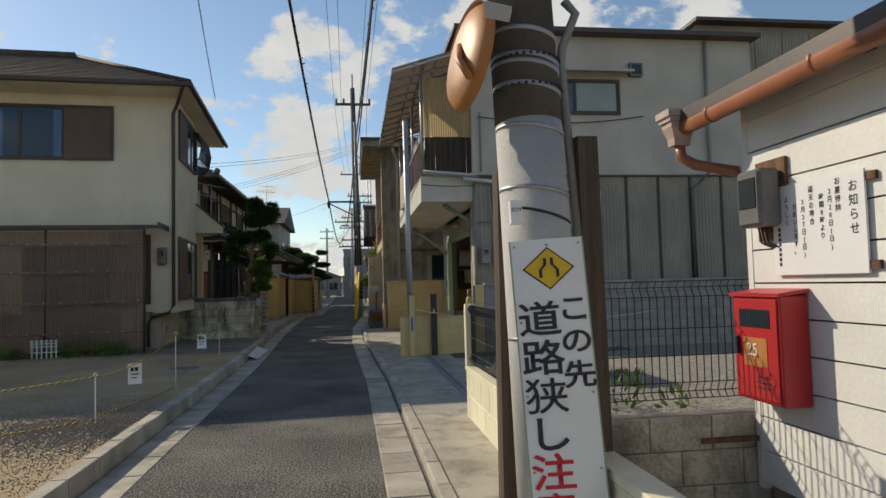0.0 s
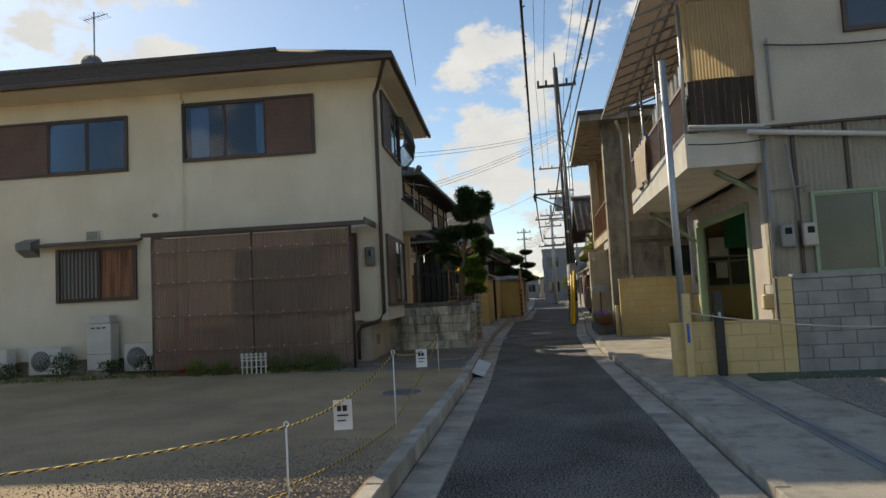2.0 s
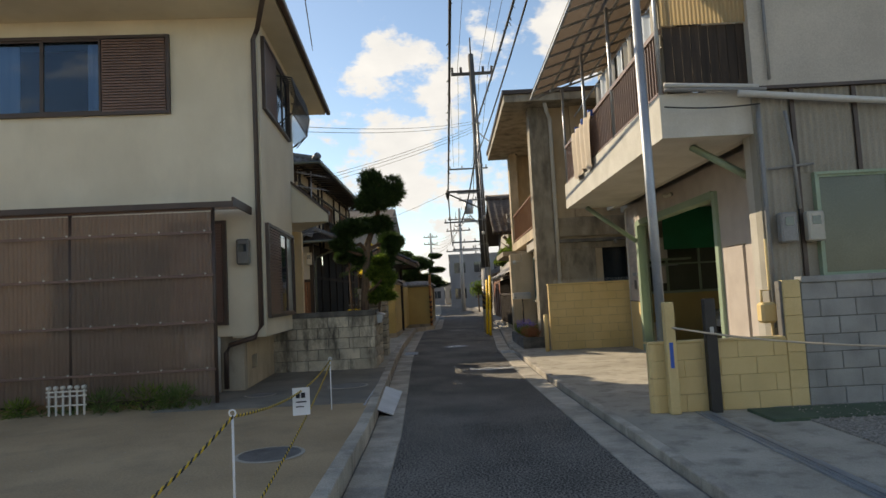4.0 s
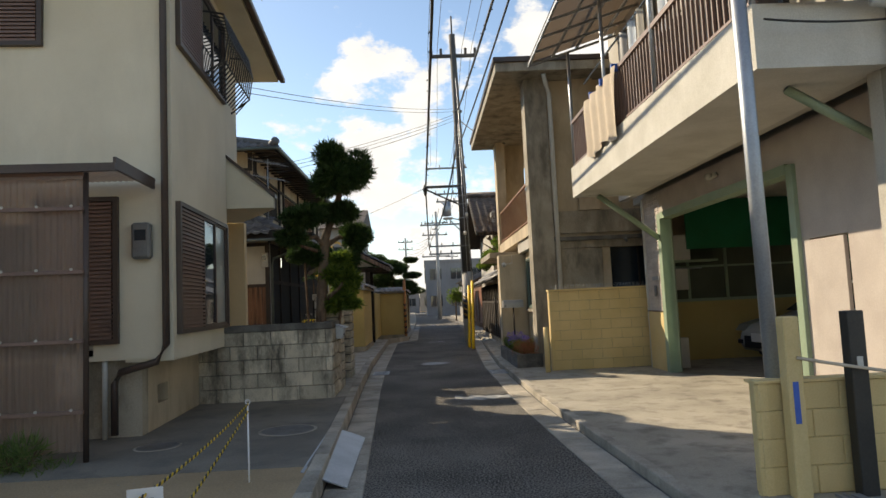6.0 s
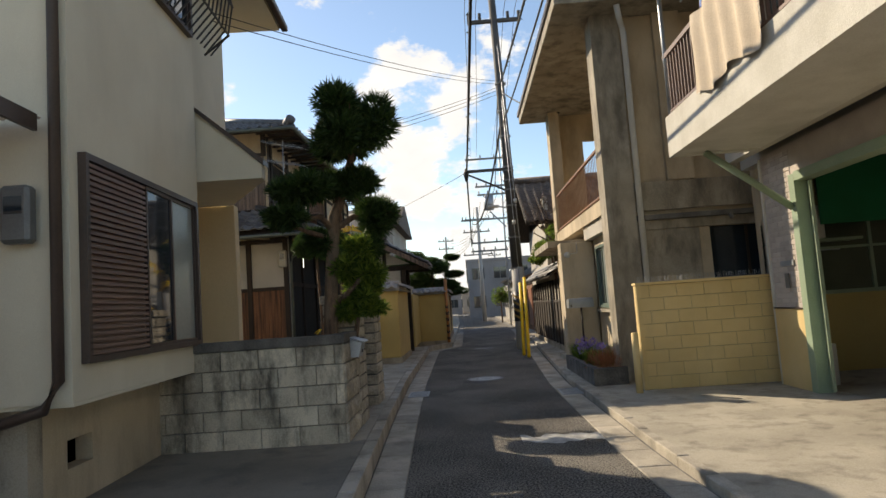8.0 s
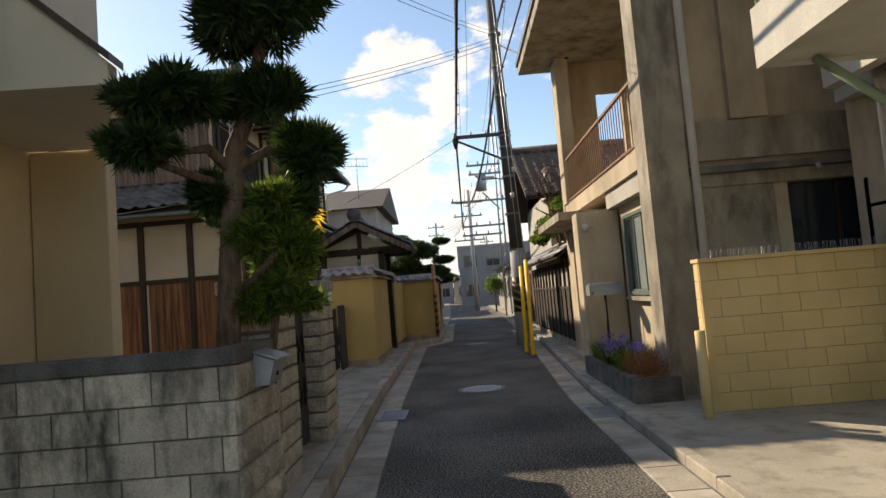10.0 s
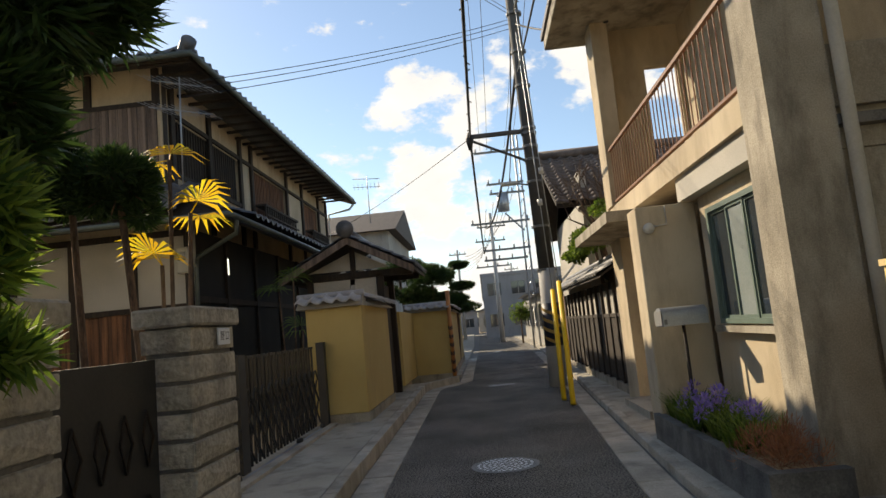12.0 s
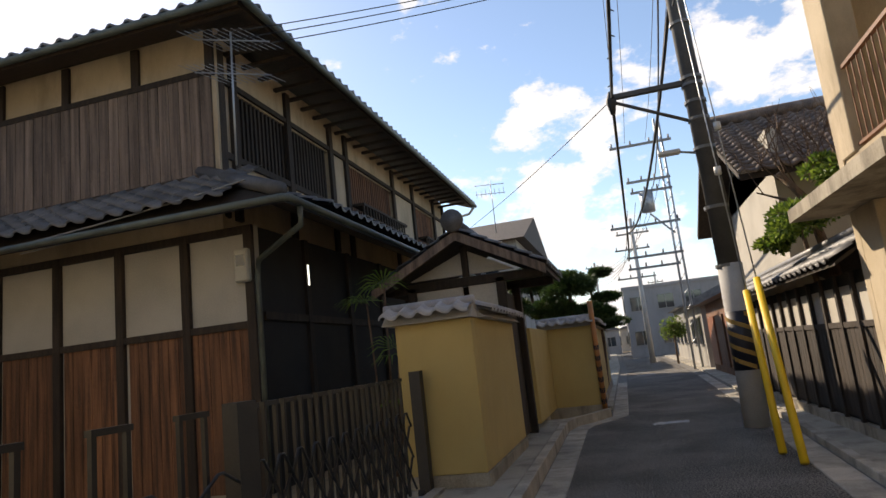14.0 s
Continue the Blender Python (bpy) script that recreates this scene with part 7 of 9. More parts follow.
for z in (0.12, 0.24, 0.3):
    box("rail", (-0.02, -0.006, z), (0.5, 0.0, z + 0.02), M_APPL, wf)
for k in range(6):
    tube("flower", [(k * 0.09 + 0.012, -0.01, 0.36), (k * 0.09 + 0.012, 0.02, 0.36)], 0.03, M_APPL, wf, n=7)
at = thing("tv_antenna", "roof television antenna with a grey satellite dish below it", "antenna", (-12.3, 17.9, 7.0))
tube("mast", [(0, 0, 0), (0, 0, 2.4)], 0.02, M_STEEL, at)
tube("boom", [(-0.3, 0, 2.2), (0.4, 0, 2.3)], 0.012, M_STEEL, at)
for k in range(8):
    tube("element", [(-0.28 + k * 0.09, -0.2, 2.2 + k * 0.012), (-0.28 + k * 0.09, 0.2, 2.2 + k * 0.012)], 0.006, M_STEEL, at, n=4)
tube("dish", [(0.0, -0.1, 0.95), (0.02, -0.14, 0.96)], 0.24, M_PIPEG, at, n=24, radii=[0.05, 0.25])
for a in (0, 2.1, 4.2):
    tube("stay", [(0, 0, 0.7), (0.4 * math.cos(a), 0.4 * math.sin(a), 0.0)], 0.01, M_STEEL, at, n=4)
lb = thing("letter_box", "small brushed steel letter box with sloping lid on a block wall", "letter box", (-2.7, 18.52, 1.02))
prism("box", [(-0.03, -0.02), (0.06, -0.02), (0.1, 0.13), (-0.03, 0.18)], "y", 0.0, 0.26, M_STEEL, lb)
slab("lid", [(-0.03, -0.015, 0.2), (0.13, -0.015, 0.145), (0.13, 0.275, 0.145), (-0.03, 0.275, 0.2)], 0.012, M_STEEL, lb, "bright sloping lid")
tube("lock", [(0.07, 0.13, 0.04), (0.085, 0.13, 0.04)], 0.016, M_INK, lb)


# ==== trees and plants behind the left wall ====
def foliage_tree(name, label, base, limbs, clumps, leaf_mat, needle=(0.1, 0.02), density=2100, seed=3):
    """limbs: lists of points and radii; clumps: centre, radius, squash."""
    t = thing(name, label, "tree", base)
    rr = random.Random(seed)
    for i, (pts, rad) in enumerate(limbs):
        tube("trunk" if i == 0 else "limb", pts, 0.05, M_BARK, t, "reddish flaking bark" if i == 0 else "", n=10, radii=rad)
    for c, r, sq in clumps:
        bm = bmesh.new()
        sub = []
        for _ in range(18):
            d = Vector((rr.gauss(0, 1), rr.gauss(0, 1), rr.gauss(0, 1))).normalized() * rr.uniform(0.35, 0.72)
            sub.append((d * r, r * rr.uniform(0.28, 0.42)))
        for off, q in sub:
            p = Vector(c) + Vector((off.x * sq[0], off.y * sq[1], off.z * sq[2]))
            needles(bm, p, q, int(density * r * 0.55), needle[0], needle[1], rr, up=0.15, squash=sq, shell=0.35)
        tagged(part("crown", bm, leaf_mat, t), "dense clump of narrow leaves", kind="stuff")
        bm = bmesh.new()
        for _ in range(14):
            d = Vector((rr.gauss(0, 1), rr.gauss(0, 1), rr.gauss(0, 0.8))).normalized()
            q = Vector(c) + Vector((d.x * sq[0], d.y * sq[1], d.z * sq[2])) * r * 0.8
            addtube(bm, c, q, 0.012, 0.004, 4, cap=False)
        part("twig_clump", bm, M_BARK, t)
    return t


TX, TY = -2.98, 18.85
foliage_tree("podocarpus_tree", "clipped dark evergreen tree with rounded leaf clumps behind the block wall", (TX, TY, 0.15),
             [([(0.0, 0, 0), (-0.04, 0.02, 0.9), (0.0, 0.04, 1.6), (0.08, 0.05, 2.45), (0.2, 0.05, 2.75), (0.34, -0.08, 3.1), (0.36, -0.15, 3.5)], [0.095, 0.085, 0.078, 0.07, 0.05, 0.042, 0.03]),
              ([(0.06, 0.05, 2.3), (-0.05, -0.1, 2.45), (-0.18, -0.25, 2.4), (-0.24, -0.35, 2.65)], [0.045, 0.035, 0.028, 0.015]),
              ([(0.03, 0.05, 2.2), (-0.15, -0.2, 2.26), (-0.36, -0.4, 2.34)], [0.035, 0.028, 0.015]),
              ([(0.06, 0.05, 2.3), (0.3, 0.1, 2.45), (0.5, 0.28, 2.38)], [0.05, 0.035, 0.02]),
              ([(0.02, 0.04, 1.4), (0.3, 0.0, 1.65), (0.45, 0.05, 1.9)], [0.04, 0.03, 0.015])],
             [((0.38, -0.2, 3.47), 0.56, (1.0, 1.0, 0.88)), ((-0.22, -0.35, 2.75), 0.32, (1.05, 1, 0.5)), ((-0.36, -0.42, 2.42), 0.2, (1.1, 1, 0.55)), ((0.08, 0.0, 2.82), 0.22, (1.2, 1, 0.55)),
              ((0.38, 0.0, 2.82), 0.22, (1.05, 1, 0.75)), ((0.52, 0.3, 2.45), 0.32, (1, 1, 0.75)), ((-0.1, 0.05, 2.15), 0.16, (1, 1, 0.9)), ((0.38, 0.25, 2.05), 0.22, (1, 1, 0.9))], M_LEAF, (0.115, 0.015), 2500)
foliage_tree("evergreen_bush", "bushy evergreen with lighter green shoots around the tree trunk", (TX + 0.08, TY + 0.09, 0.15),
             [([(0.1, 0.05, 0), (0.15, 0.05, 1.0), (0.3, 0.05, 1.9)], [0.04, 0.03, 0.02])],
             [((0.25, 0.0, 2.07), 0.19, (1, 1, 0.85)), ((0.36, 0.02, 1.8), 0.18, (1, 1, 0.9)), ((0.28, 0.0, 1.55), 0.2, (1.05, 1, 0.8)),
              ((0.38, 0.05, 1.35), 0.13, (1.1, 1, 0.7)), ((0.08, 0.0, 1.36), 0.15, (1.1, 1, 0.7)), ((0.1, -0.04, 1.85), 0.17, (1, 1, 0.9))], M_LEAF_L, (0.1, 0.014), 1500, seed=8)
foliage_tree("round_tree", "clipped round-headed evergreen tree in the front garden", (-3.28, 21.0, 0.15),
             [([(0.1, 0.3, 0), (0.04, 0.1, 1.2), (0.0, 0, 2.2)], [0.028, 0.024, 0.02]), ([(-0.3, 0.2, 0), (-0.36, 0.1, 2.2)], [0.024, 0.02])],
             [((0.0, 0, 2.32), 0.28, (1, 1, 0.9)), ((-0.4, 0.05, 2.4), 0.32, (1, 1, 0.85))], M_LEAF, (0.06, 0.011), 5200, seed=13)


def palm(x, y, z, heads, label, material, seed, size=0.32):
    t = thing("fan_palm", label, "palm", (x, y, z))
    rr = random.Random(seed)
    for hx, hy, hz in heads:
        tube("stem", [(hx * 0.4, hy * 0.4, 0), (hx * 0.8, hy, hz * 0.6), (hx, hy, hz)], 0.014, M_BARK, t, n=6)
        for f in range(2):
            az, el = rr.uniform(0, 6.28), rr.uniform(-0.1, 0.9)
            d = Vector((math.cos(az) * math.cos(el), math.sin(az) * math.cos(el), math.sin(el)))
            c = Vector((hx, hy, hz)) + d * 0.1
            bm = bmesh.new()
            s = d.cross(Vector((0, 0, 1))).normalized()
            up = s.cross(d)
            addtube(bm, (hx, hy, hz), c, 0.005, 0.004, 4)
            for k in range(13):
                a = radians(-100 + k * 200 / 12)
                ray_ = (d * math.cos(a) + s * math.sin(a)).normalized()
                L = size * rr.uniform(0.75, 1.05)
                w = ray_.cross(up).normalized() * (0.014 if size < 0.3 else 0.012)
                m, e = c + ray_ * L * 0.6, c + ray_ * L + Vector((0, 0, -0.09 * L / 0.3))
                q = [bm.verts.new(v) for v in (c, m + w, e, m - w)]
                bm.faces.new(q)
            part("frond", bm, material, t, "fan of narrow pointed leaves")
    return t


palm(-3.2, 21.45, 0.15, [(0.22, -0.2, 2.17), (0.1, -0.2, 2.52), (0.0, -0.15, 1.87), (-0.3, -0.1, 1.1)], "slender fan palms with sunlit yellow and orange leaves", M_PALM, 4, 0.26)
palm(-4.55, 28.3, 0.15, [(0.1, 0, 2.35), (-0.2, 0.1, 2.2), (0.25, -0.1, 1.5), (0.25, -0.1, 0.9)], "green fan palm behind the ochre wall", M_PALMG, 6, 0.4)

# ==== gates on the left ====
ag = thing("folding_gate", "black folding lattice gate standing half closed on castors along the pavement", "gate", (-3.78, 21.5, 0.165))
GY = []
y = 0.15
while y < 5.5:
    GY.append(y)
    y += 0.56 if y < 2.0 else 0.24
M_GATE = mat("worn_black_gate_paint", (0.018, 0.018, 0.019), (0.01, 0.01, 0.011), 4, 0.4, 0.0)
for a, b in zip(GY, GY[1:]):
    w = min(0.2, (b - a) * 0.55)
    boxes("picket", [((-0.012, a, 0.07), (0.012, a + 0.028, 1.17)), ((-0.012, a + w, 0.07), (0.012, a + w + 0.028, 1.17)), ((-0.02, a - 0.008, 1.17), (0.02, a + w + 0.036, 1.2))], M_GATE, ag, "flat steel picket frame")
    for z0_, z1_ in ((0.12, 0.42), (0.42, 0.72)):
        for s_, (za, zb) in enumerate(((z0_, z1_), (z1_, z0_))):
            tube("lattice_link", [(0.022 + 0.012 * s_, a + 0.014, za), (0.022 + 0.012 * s_, b + 0.014, zb)], 0.013, M_GATE, ag, n=4, smooth=False)
    tube("lattice_arc", [(0.04, a + 0.014, 0.72), (0.04, (a + b) / 2 - 0.02, 0.86), (0.04, (a + b) / 2 + 0.03, 0.86), (0.04, b + 0.014, 0.72)], 0.01, M_GATE, ag, n=5)
box("end_post", (-0.05, 5.62, 0.0), (0.07, 5.74, 1.25), M_BLACK, ag, "square black end post")
box("middle_post", (-0.05, 2.28, 0.05), (0.05, 2.48, 1.22), M_BLACK, ag)
for y in (0.3, 2.2, 4.3, 5.5):
    tube("castor", [(-0.02, y, 0.03), (0.05, y, 0.03)], 0.035, M_RUBBER, ag, n=10)
box("gate_track", (-3.8, 21.4, 0.166), (-3.7, 27.2, 0.172), M_STEEL, None).name = "gate_track"
bpy.data.objects["gate_track"]["kind"] = "structure"
box("gate_kerb", (-3.7, 21.4, 0.12), (-3.58, 27.2, 0.2), M_GUTTER, None).name = "gate_kerb"
bpy.data.objects["gate_kerb"]["kind"] = "structure"
ig = thing("garden_gate", "dark narrow metal garden gate with cast ornaments between the block pillars", "gate", (-2.95, 19.67, 0.2))
box("frame", (-0.02, 0, 0), (0.02, 0.98, 1.25), M_BLACK, ig, "dark gate leaf")
for z in (0.35, 0.75):
    for k in range(5):
        a = k * 0.19 + 0.1
        tube("ornament", [(0.03, a, z), (0.035, a + 0.05, z + 0.13), (0.03, a, z + 0.26), (0.035, a - 0.05, z + 0.13), (0.03, a, z)], 0.008, M_WOOD_D, ig, n=5)
bb = thing("bin", "blue plastic bin with two labels behind the garden gate", "bin", (-3.5, 20.05, 0.15), -15)
bm = bmesh.new()
secs = [(0.2, 0.18, 0.0), (0.24, 0.22, 0.75), (0.24, 0.22, 0.78), (0.27, 0.25, 0.79), (0.27, 0.25, 0.84), (0.24, 0.22, 0.92), (0.16, 0.14, 0.98)]
rr_ = [[bm.verts.new((sx * a, sy * b, z)) for sx, sy in ((-1, -0.7), (-0.7, -1), (0.7, -1), (1, -0.7), (1, 0.7), (0.7, 1), (-0.7, 1), (-1, 0.7))] for a, b, z in secs]
for A, B in zip(rr_, rr_[1:]):
    for k in range(8):
        bm.faces.new((A[k], A[(k + 1) % 8], B[(k + 1) % 8], B[k]))
bm.faces.new(rr_[0])
bm.faces.new(rr_[-1])
part("body", bm, M_BLUE, bb, "blue plastic body")
box("label", (-0.1, -0.226, 0.55), (0.06, -0.222, 0.61), M_SIGN, bb, "white label")
box("label", (-0.06, -0.226, 0.38), (0.06, -0.222, 0.46), M_REDINK, bb, "red label")
npl = thing("nameplate", "small white house nameplate with two black characters on the pillar", "nameplate", (-2.735, 20.97, 1.495))
box("plate", (-0.002, 0.0, 0.0), (0.012, 0.155, 0.095), M_SIGN, npl, "", 0.003)
R2 = Matrix.Rotation(radians(90), 4, "Z") @ UPR
for k, ch in enumerate("野口"):
    glyphs("character", ch, 0.058, Matrix.Translation((0.0135, 0.043 + 0.068 * k, 0.047)) @ R2, M_INK, npl)
stp = thing("corner_post", "rusty orange steel corner post with black warning stripes", "post", (-2.16, 34.42, 0.05))
tube("post", [(0, 0, 0), (0, 0, 2.35)], 0.055, M_ORANGE, stp, n=10)
bm = bmesh.new()
for k in range(6):
    for s in range(8):
        a0, a1 = s * math.pi / 4, (s + 1) * math.pi / 4
        z = 0.25 + k * 0.22
        q = [bm.verts.new((0.058 * math.cos(a), 0.058 * math.sin(a), z + 0.02 * math.sin(a) * 2 + dz)) for a, dz in ((a0, 0), (a1, 0), (a1, 0.1), (a0, 0.1))]
        bm.faces.new(q)
part("stripes", bm, M_INK, stp, "black warning stripes")
for k, (x, y, s) in enumerate(((-2.75, 37.5, 1.12), (-2.3, 40.5, 1.15), (-4.0, 39.5, 1.3))):
    cl = [((0, 0, 2.6), 0.75, (1, 1, 0.45)), ((-0.5, 0.2, 2.1), 0.7, (1, 1, 0.4)), ((0.5, -0.2, 1.9), 0.6, (1, 1, 0.4))] if k != 1 else [((0.3 * (-1) ** j, 0, 1.7 + j * 0.33), 0.55 - j * 0.05, (1, 1, 0.3)) for j in range(5)]
    foliage_tree("garden_pine", "cloud-pruned dark garden pine behind the ochre wall", (x, y, 0.15), [([(0, 0, 0), (0.1, 0, 1.5), (-0.05, 0, 2.6 * s)], [0.09, 0.07, 0.04])], [((c[0] * s, c[1] * s, c[2] * s), r * s, q) for c, r, q in cl], M_LEAF, (0.12, 0.02), 1300, seed=30 + k)

# ==== bits of the old house ====
mo = thing("electric_meter", "cream electricity meter box on the timber corner post", "meter", (-5.97, 27.42, 2.72))
box("case", (-0.1, -0.02, 0), (0.1, 0.09, 0.42), M_BEIGEP, mo, "", 0.02)
box("glass", (-0.06, -0.026, 0.2), (0.06, -0.02, 0.34), M_GLASS, mo)
an = thing("tv_antenna", "old tangled television antenna on a thin mast at the roof corner", "antenna", (-5.75, 27.1, 4.1))
tube("mast", [(0, 0, 0), (0.02, 0, 1.75)], 0.014, M_STEEL, an, n=6)
for z in (1.15, 1.6):
    tube("boom", [(-0.45, -0.1, z + 0.12), (0.5, 0.1, z - 0.05)], 0.01, M_STEEL, an, n=5)
    for k in range(9):
        f = k / 8
        tube("element", [(-0.4 + 0.85 * f - 0.1, -0.35, z + 0.12 - 0.17 * f), (-0.4 + 0.85 * f + 0.1, 0.35, z + 0.12 - 0.17 * f)], 0.005, M_STEEL, an, n=4)
cable("conduit", (-11, 26.65, 3.42), (-5.4, 26.7, 3.75), 0.08, 0.012, "old grey cable sagging over the lower tiles", M_PIPEG)
cable("conduit", (-8.5, 26.6, 3.35), (-6.0, 27.2, 4.0), 0.1, 0.01, "old grey cable sagging over the lower tiles", M_PIPEG)
lp = thing("tube_lamp", "small lit fluorescent tube lamp on the dark timber front", "lamp", (-5.84, 28.9, 2.78))
M_LIT = bpy.data.materials.new("lit_tube")
M_LIT.use_nodes = True
M_LIT.node_tree.nodes["Principled BSDF"].inputs["Emission Color"].default_value = (0.9, 1, 0.95, 1)
M_LIT.node_tree.nodes["Principled BSDF"].inputs["Emission Strength"].default_value = 1.2
tube("tube", [(0.02, 0, 0), (0.02, 0, 0.3)], 0.018, M_LIT, lp)
box("backplate", (-0.01, -0.04, -0.03), (0.0, 0.04, 0.34), M_BEIGEP, lp)

bl_ = thing("bucket", "small blue plastic bucket behind the black folding gate", "bucket", (-4.5, 24.3, 0.15))
tube("body", [(0, 0, 0), (0, 0, 0.3)], 0.15, M_BLUE, bl_, radii=[0.12, 0.16], n=16)
tube("rim", [(0, 0, 0.3), (0, 0, 0.325)], 0.17, M_APPL, bl_, "white rim", n=16)

# ==== hall side ====
mb = thing("mailbox", "rounded pale grey metal mailbox on a thin brown post", "mailbox", (0.79, 24.25, 0.06), 8)
tube("post", [(0, 0, 0), (0, 0, 1.2)], 0.02, M_WOOD_D, mb, n=8)
prof = [(-0.1, 1.2)] + [(-0.1 * math.cos(k * math.pi / 12), 1.29 + 0.1 * math.sin(k * math.pi / 12)) for k in range(13)] + [(0.1, 1.2)]
ob = prism("body", prof, "x", -0.25, 0.23, M_STEEL, mb, "pale grey curved body")
box("door_frame", (-0.262, -0.085, 1.21), (-0.252, 0.085, 1.36), M_PIPEG, mb)
box("label", (-0.24, -0.106, 1.22), (-0.21, -0.101, 1.27), M_METER, mb)
pl_ = thing("planter", "raised concrete planter with violet flowers, grasses and a dry red plant", "planter", (0.7, 21.9, 0.05))
boxes("kerb", [((-0.22, -0.05, 0), (-0.12, 2.8, 0.28)), ((-0.12, -0.05, 0), (0.32, 0.05, 0.28)), ((-0.12, 2.7, 0), (0.32, 2.8, 0.28))], M_COPE, pl_, "mossy blackened concrete kerb")
box("soil", (-0.12, 0.05, 0.0), (0.3, 2.7, 0.22), M_DIRT, pl_, "dark soil")
rnd = random.Random(77)
bm = bmesh.new()
for k in range(120):
    c = Vector((rnd.uniform(-0.14, 0.28), rnd.uniform(0.7, 2.6), 0.22))
    for j in range(14):
        a, L = rnd.uniform(0, 6.28), rnd.uniform(0.18, 0.42)
        d = Vector((math.cos(a) * 0.45, math.sin(a) * 0.45, 1)).normalized()
        s = Vector((-math.sin(a), math.cos(a), 0)) * 0.007
        m, e = c + d * L * 0.6, c + d * L + Vector((math.cos(a), math.sin(a), -0.3)) * 0.1
        bm.faces.new([bm.verts.new(v) for v in (c - s, c + s, m + s, e, m - s)])
tagged(part("grass_clump", bm, M_LEAF_L, pl_), "long arching green leaves", kind="stuff")
bm = bmesh.new()
for k in range(26):
    needles(bm, (rnd.uniform(-0.16, 0.2), rnd.uniform(0.9, 2.3), rnd.uniform(0.42, 0.6)), 0.045, 26, 0.055, 0.016, rnd, up=0.5)
tagged(part("flower_clump", bm, M_FLOWER, pl_), "violet flower heads", kind="stuff")
bm = bmesh.new()
for k in range(24):
    needles(bm, (rnd.uniform(-0.18, 0.2), rnd.uniform(0.05, 0.6), rnd.uniform(0.26, 0.46)), 0.09, 80, 0.07, 0.006, rnd, up=0.9)
tagged(part("dry_plant", bm, M_DRY, pl_), "dry reddish twiggy plant", kind="stuff")
bo2 = thing("bollard", "cream painted round iron bollard beside the boundary wall", "bollard", (0.93, 20.9, 0.06))
tube("post", [(0, 0, 0), (0, 0, 0.85)], 0.05, M_BLOCK_Y, bo2, n=14)
sk = thing("wall_spikes", "row of thin galvanised bird spikes along the boundary wall top", "spikes", (1.1, 21.18, 1.62))
bm = bmesh.new()
for k in range(130):
    x = k * 0.0155
    addtube(bm, (x, 0, 0), (x + rnd.uniform(-0.02, 0.02), rnd.uniform(-0.05, 0.05), 0.085), 0.0016, n=3, cap=False)
part("spike_strip", bm, M_STEEL, sk)
box("step", (0.72, 25.9, 0.05), (1.6, 27.4, 0.16), M_PAVE, None, "").name = "entrance_step"
bpy.data.objects["entrance_step"]["kind"] = "structure"
wl_ = thing("wall_lamp", "small corroded wall lamp on the hall wall", "lamp", (3.0, 22.28, 2.6))
tube("body", [(0, 0, 0.08), (0, -0.1, 0.06), (0, -0.14, 0)], 0.035, M_PIPEG, wl_)


def grate(x, y, label):
    g = thing("drain_grate", label, "drain grate", (x, y, 0.006))
    for k in range(12):
        box("bar", (-0.15, -0.28 + k * 0.047, 0), (0.15, -0.26 + k * 0.047, 0.012), M_STEEL, g)
    boxes("frame", [((-0.17, -0.3, 0), (-0.152, 0.3, 0.014)), ((0.152, -0.3, 0), (0.17, 0.3, 0.014)), ((-0.15, -0.3, 0), (0.15, -0.285, 0.014)), ((-0.15, 0.285, 0), (0.15, 0.3, 0.014))], M_STEEL, g)
    # flat black sheet painted as the shade below the bars
    box("pit_shade_sheet", (-0.15, -0.28, -0.0), (0.15, 0.28, 0.002), M_INK, g)


grate(-2.35, 22.62, "steel drain grate in the gutter by the old house")
grate(0.1, 21.85, "steel drain grate in the gutter by the hall")

# ==== corrugated house details ====
sp_ = thing("steel_pole", "pale blue-grey steel service pole with cables at the wall end", "pole", (1.13, 13.22, 0.06))
tube("shaft", [(0, 0, 0), (-0.03, 0, 4.85)], 0.055, M_STEEL, sp_, "pale blue-grey pole", n=12)
wb = thing("gate_post", "cream square gate post with a blue strip", "post", (1.13, 13.0, 0.06))
box("post", (-0.05, -0.05, 0), (0.06, 0.05, 1.22), M_BLOCK_Y, wb, "", 0.008)
box("blue_strip", (-0.02, -0.053, 0.5), (0.02, -0.0505, 0.78), M_BLUE, wb)
bp = thing("gate_post", "black square steel gate post with a small latch", "post", (1.58, 12.98, 0.06))
box("post", (-0.06, -0.04, 0), (0.06, 0.05, 1.24), M_BLACK, bp, "", 0.006)
box("latch", (-0.02, -0.048, 0.85), (0.02, -0.042, 0.93), M_APPL, bp)
cr = cable("chain", (1.15, 12.94, 1.0), (6.0, 12.4, 0.85), 0.22, 0.012, "pale rope slung across the yard entrance", M_CLOTH, 30)
box("sliding_rail", (1.44, 7.1, 0.062), (1.5, 12.95, 0.085), M_STEEL, None).name = "sliding_gate_rail"
bpy.data.objects["sliding_gate_rail"]["kind"] = "structure"
strip("green_mat", lambda y: 1.9, lambda y: 5.5, 12.35, 12.95, 0.09, mat("green_mat", (0.09, 0.13, 0.08), (0.06, 0.09, 0.055), 5, 0.9, 0.004), None, "faded green mat on the gravel", kind="")
bpy.data.objects["green_mat"]["category"] = "mat"
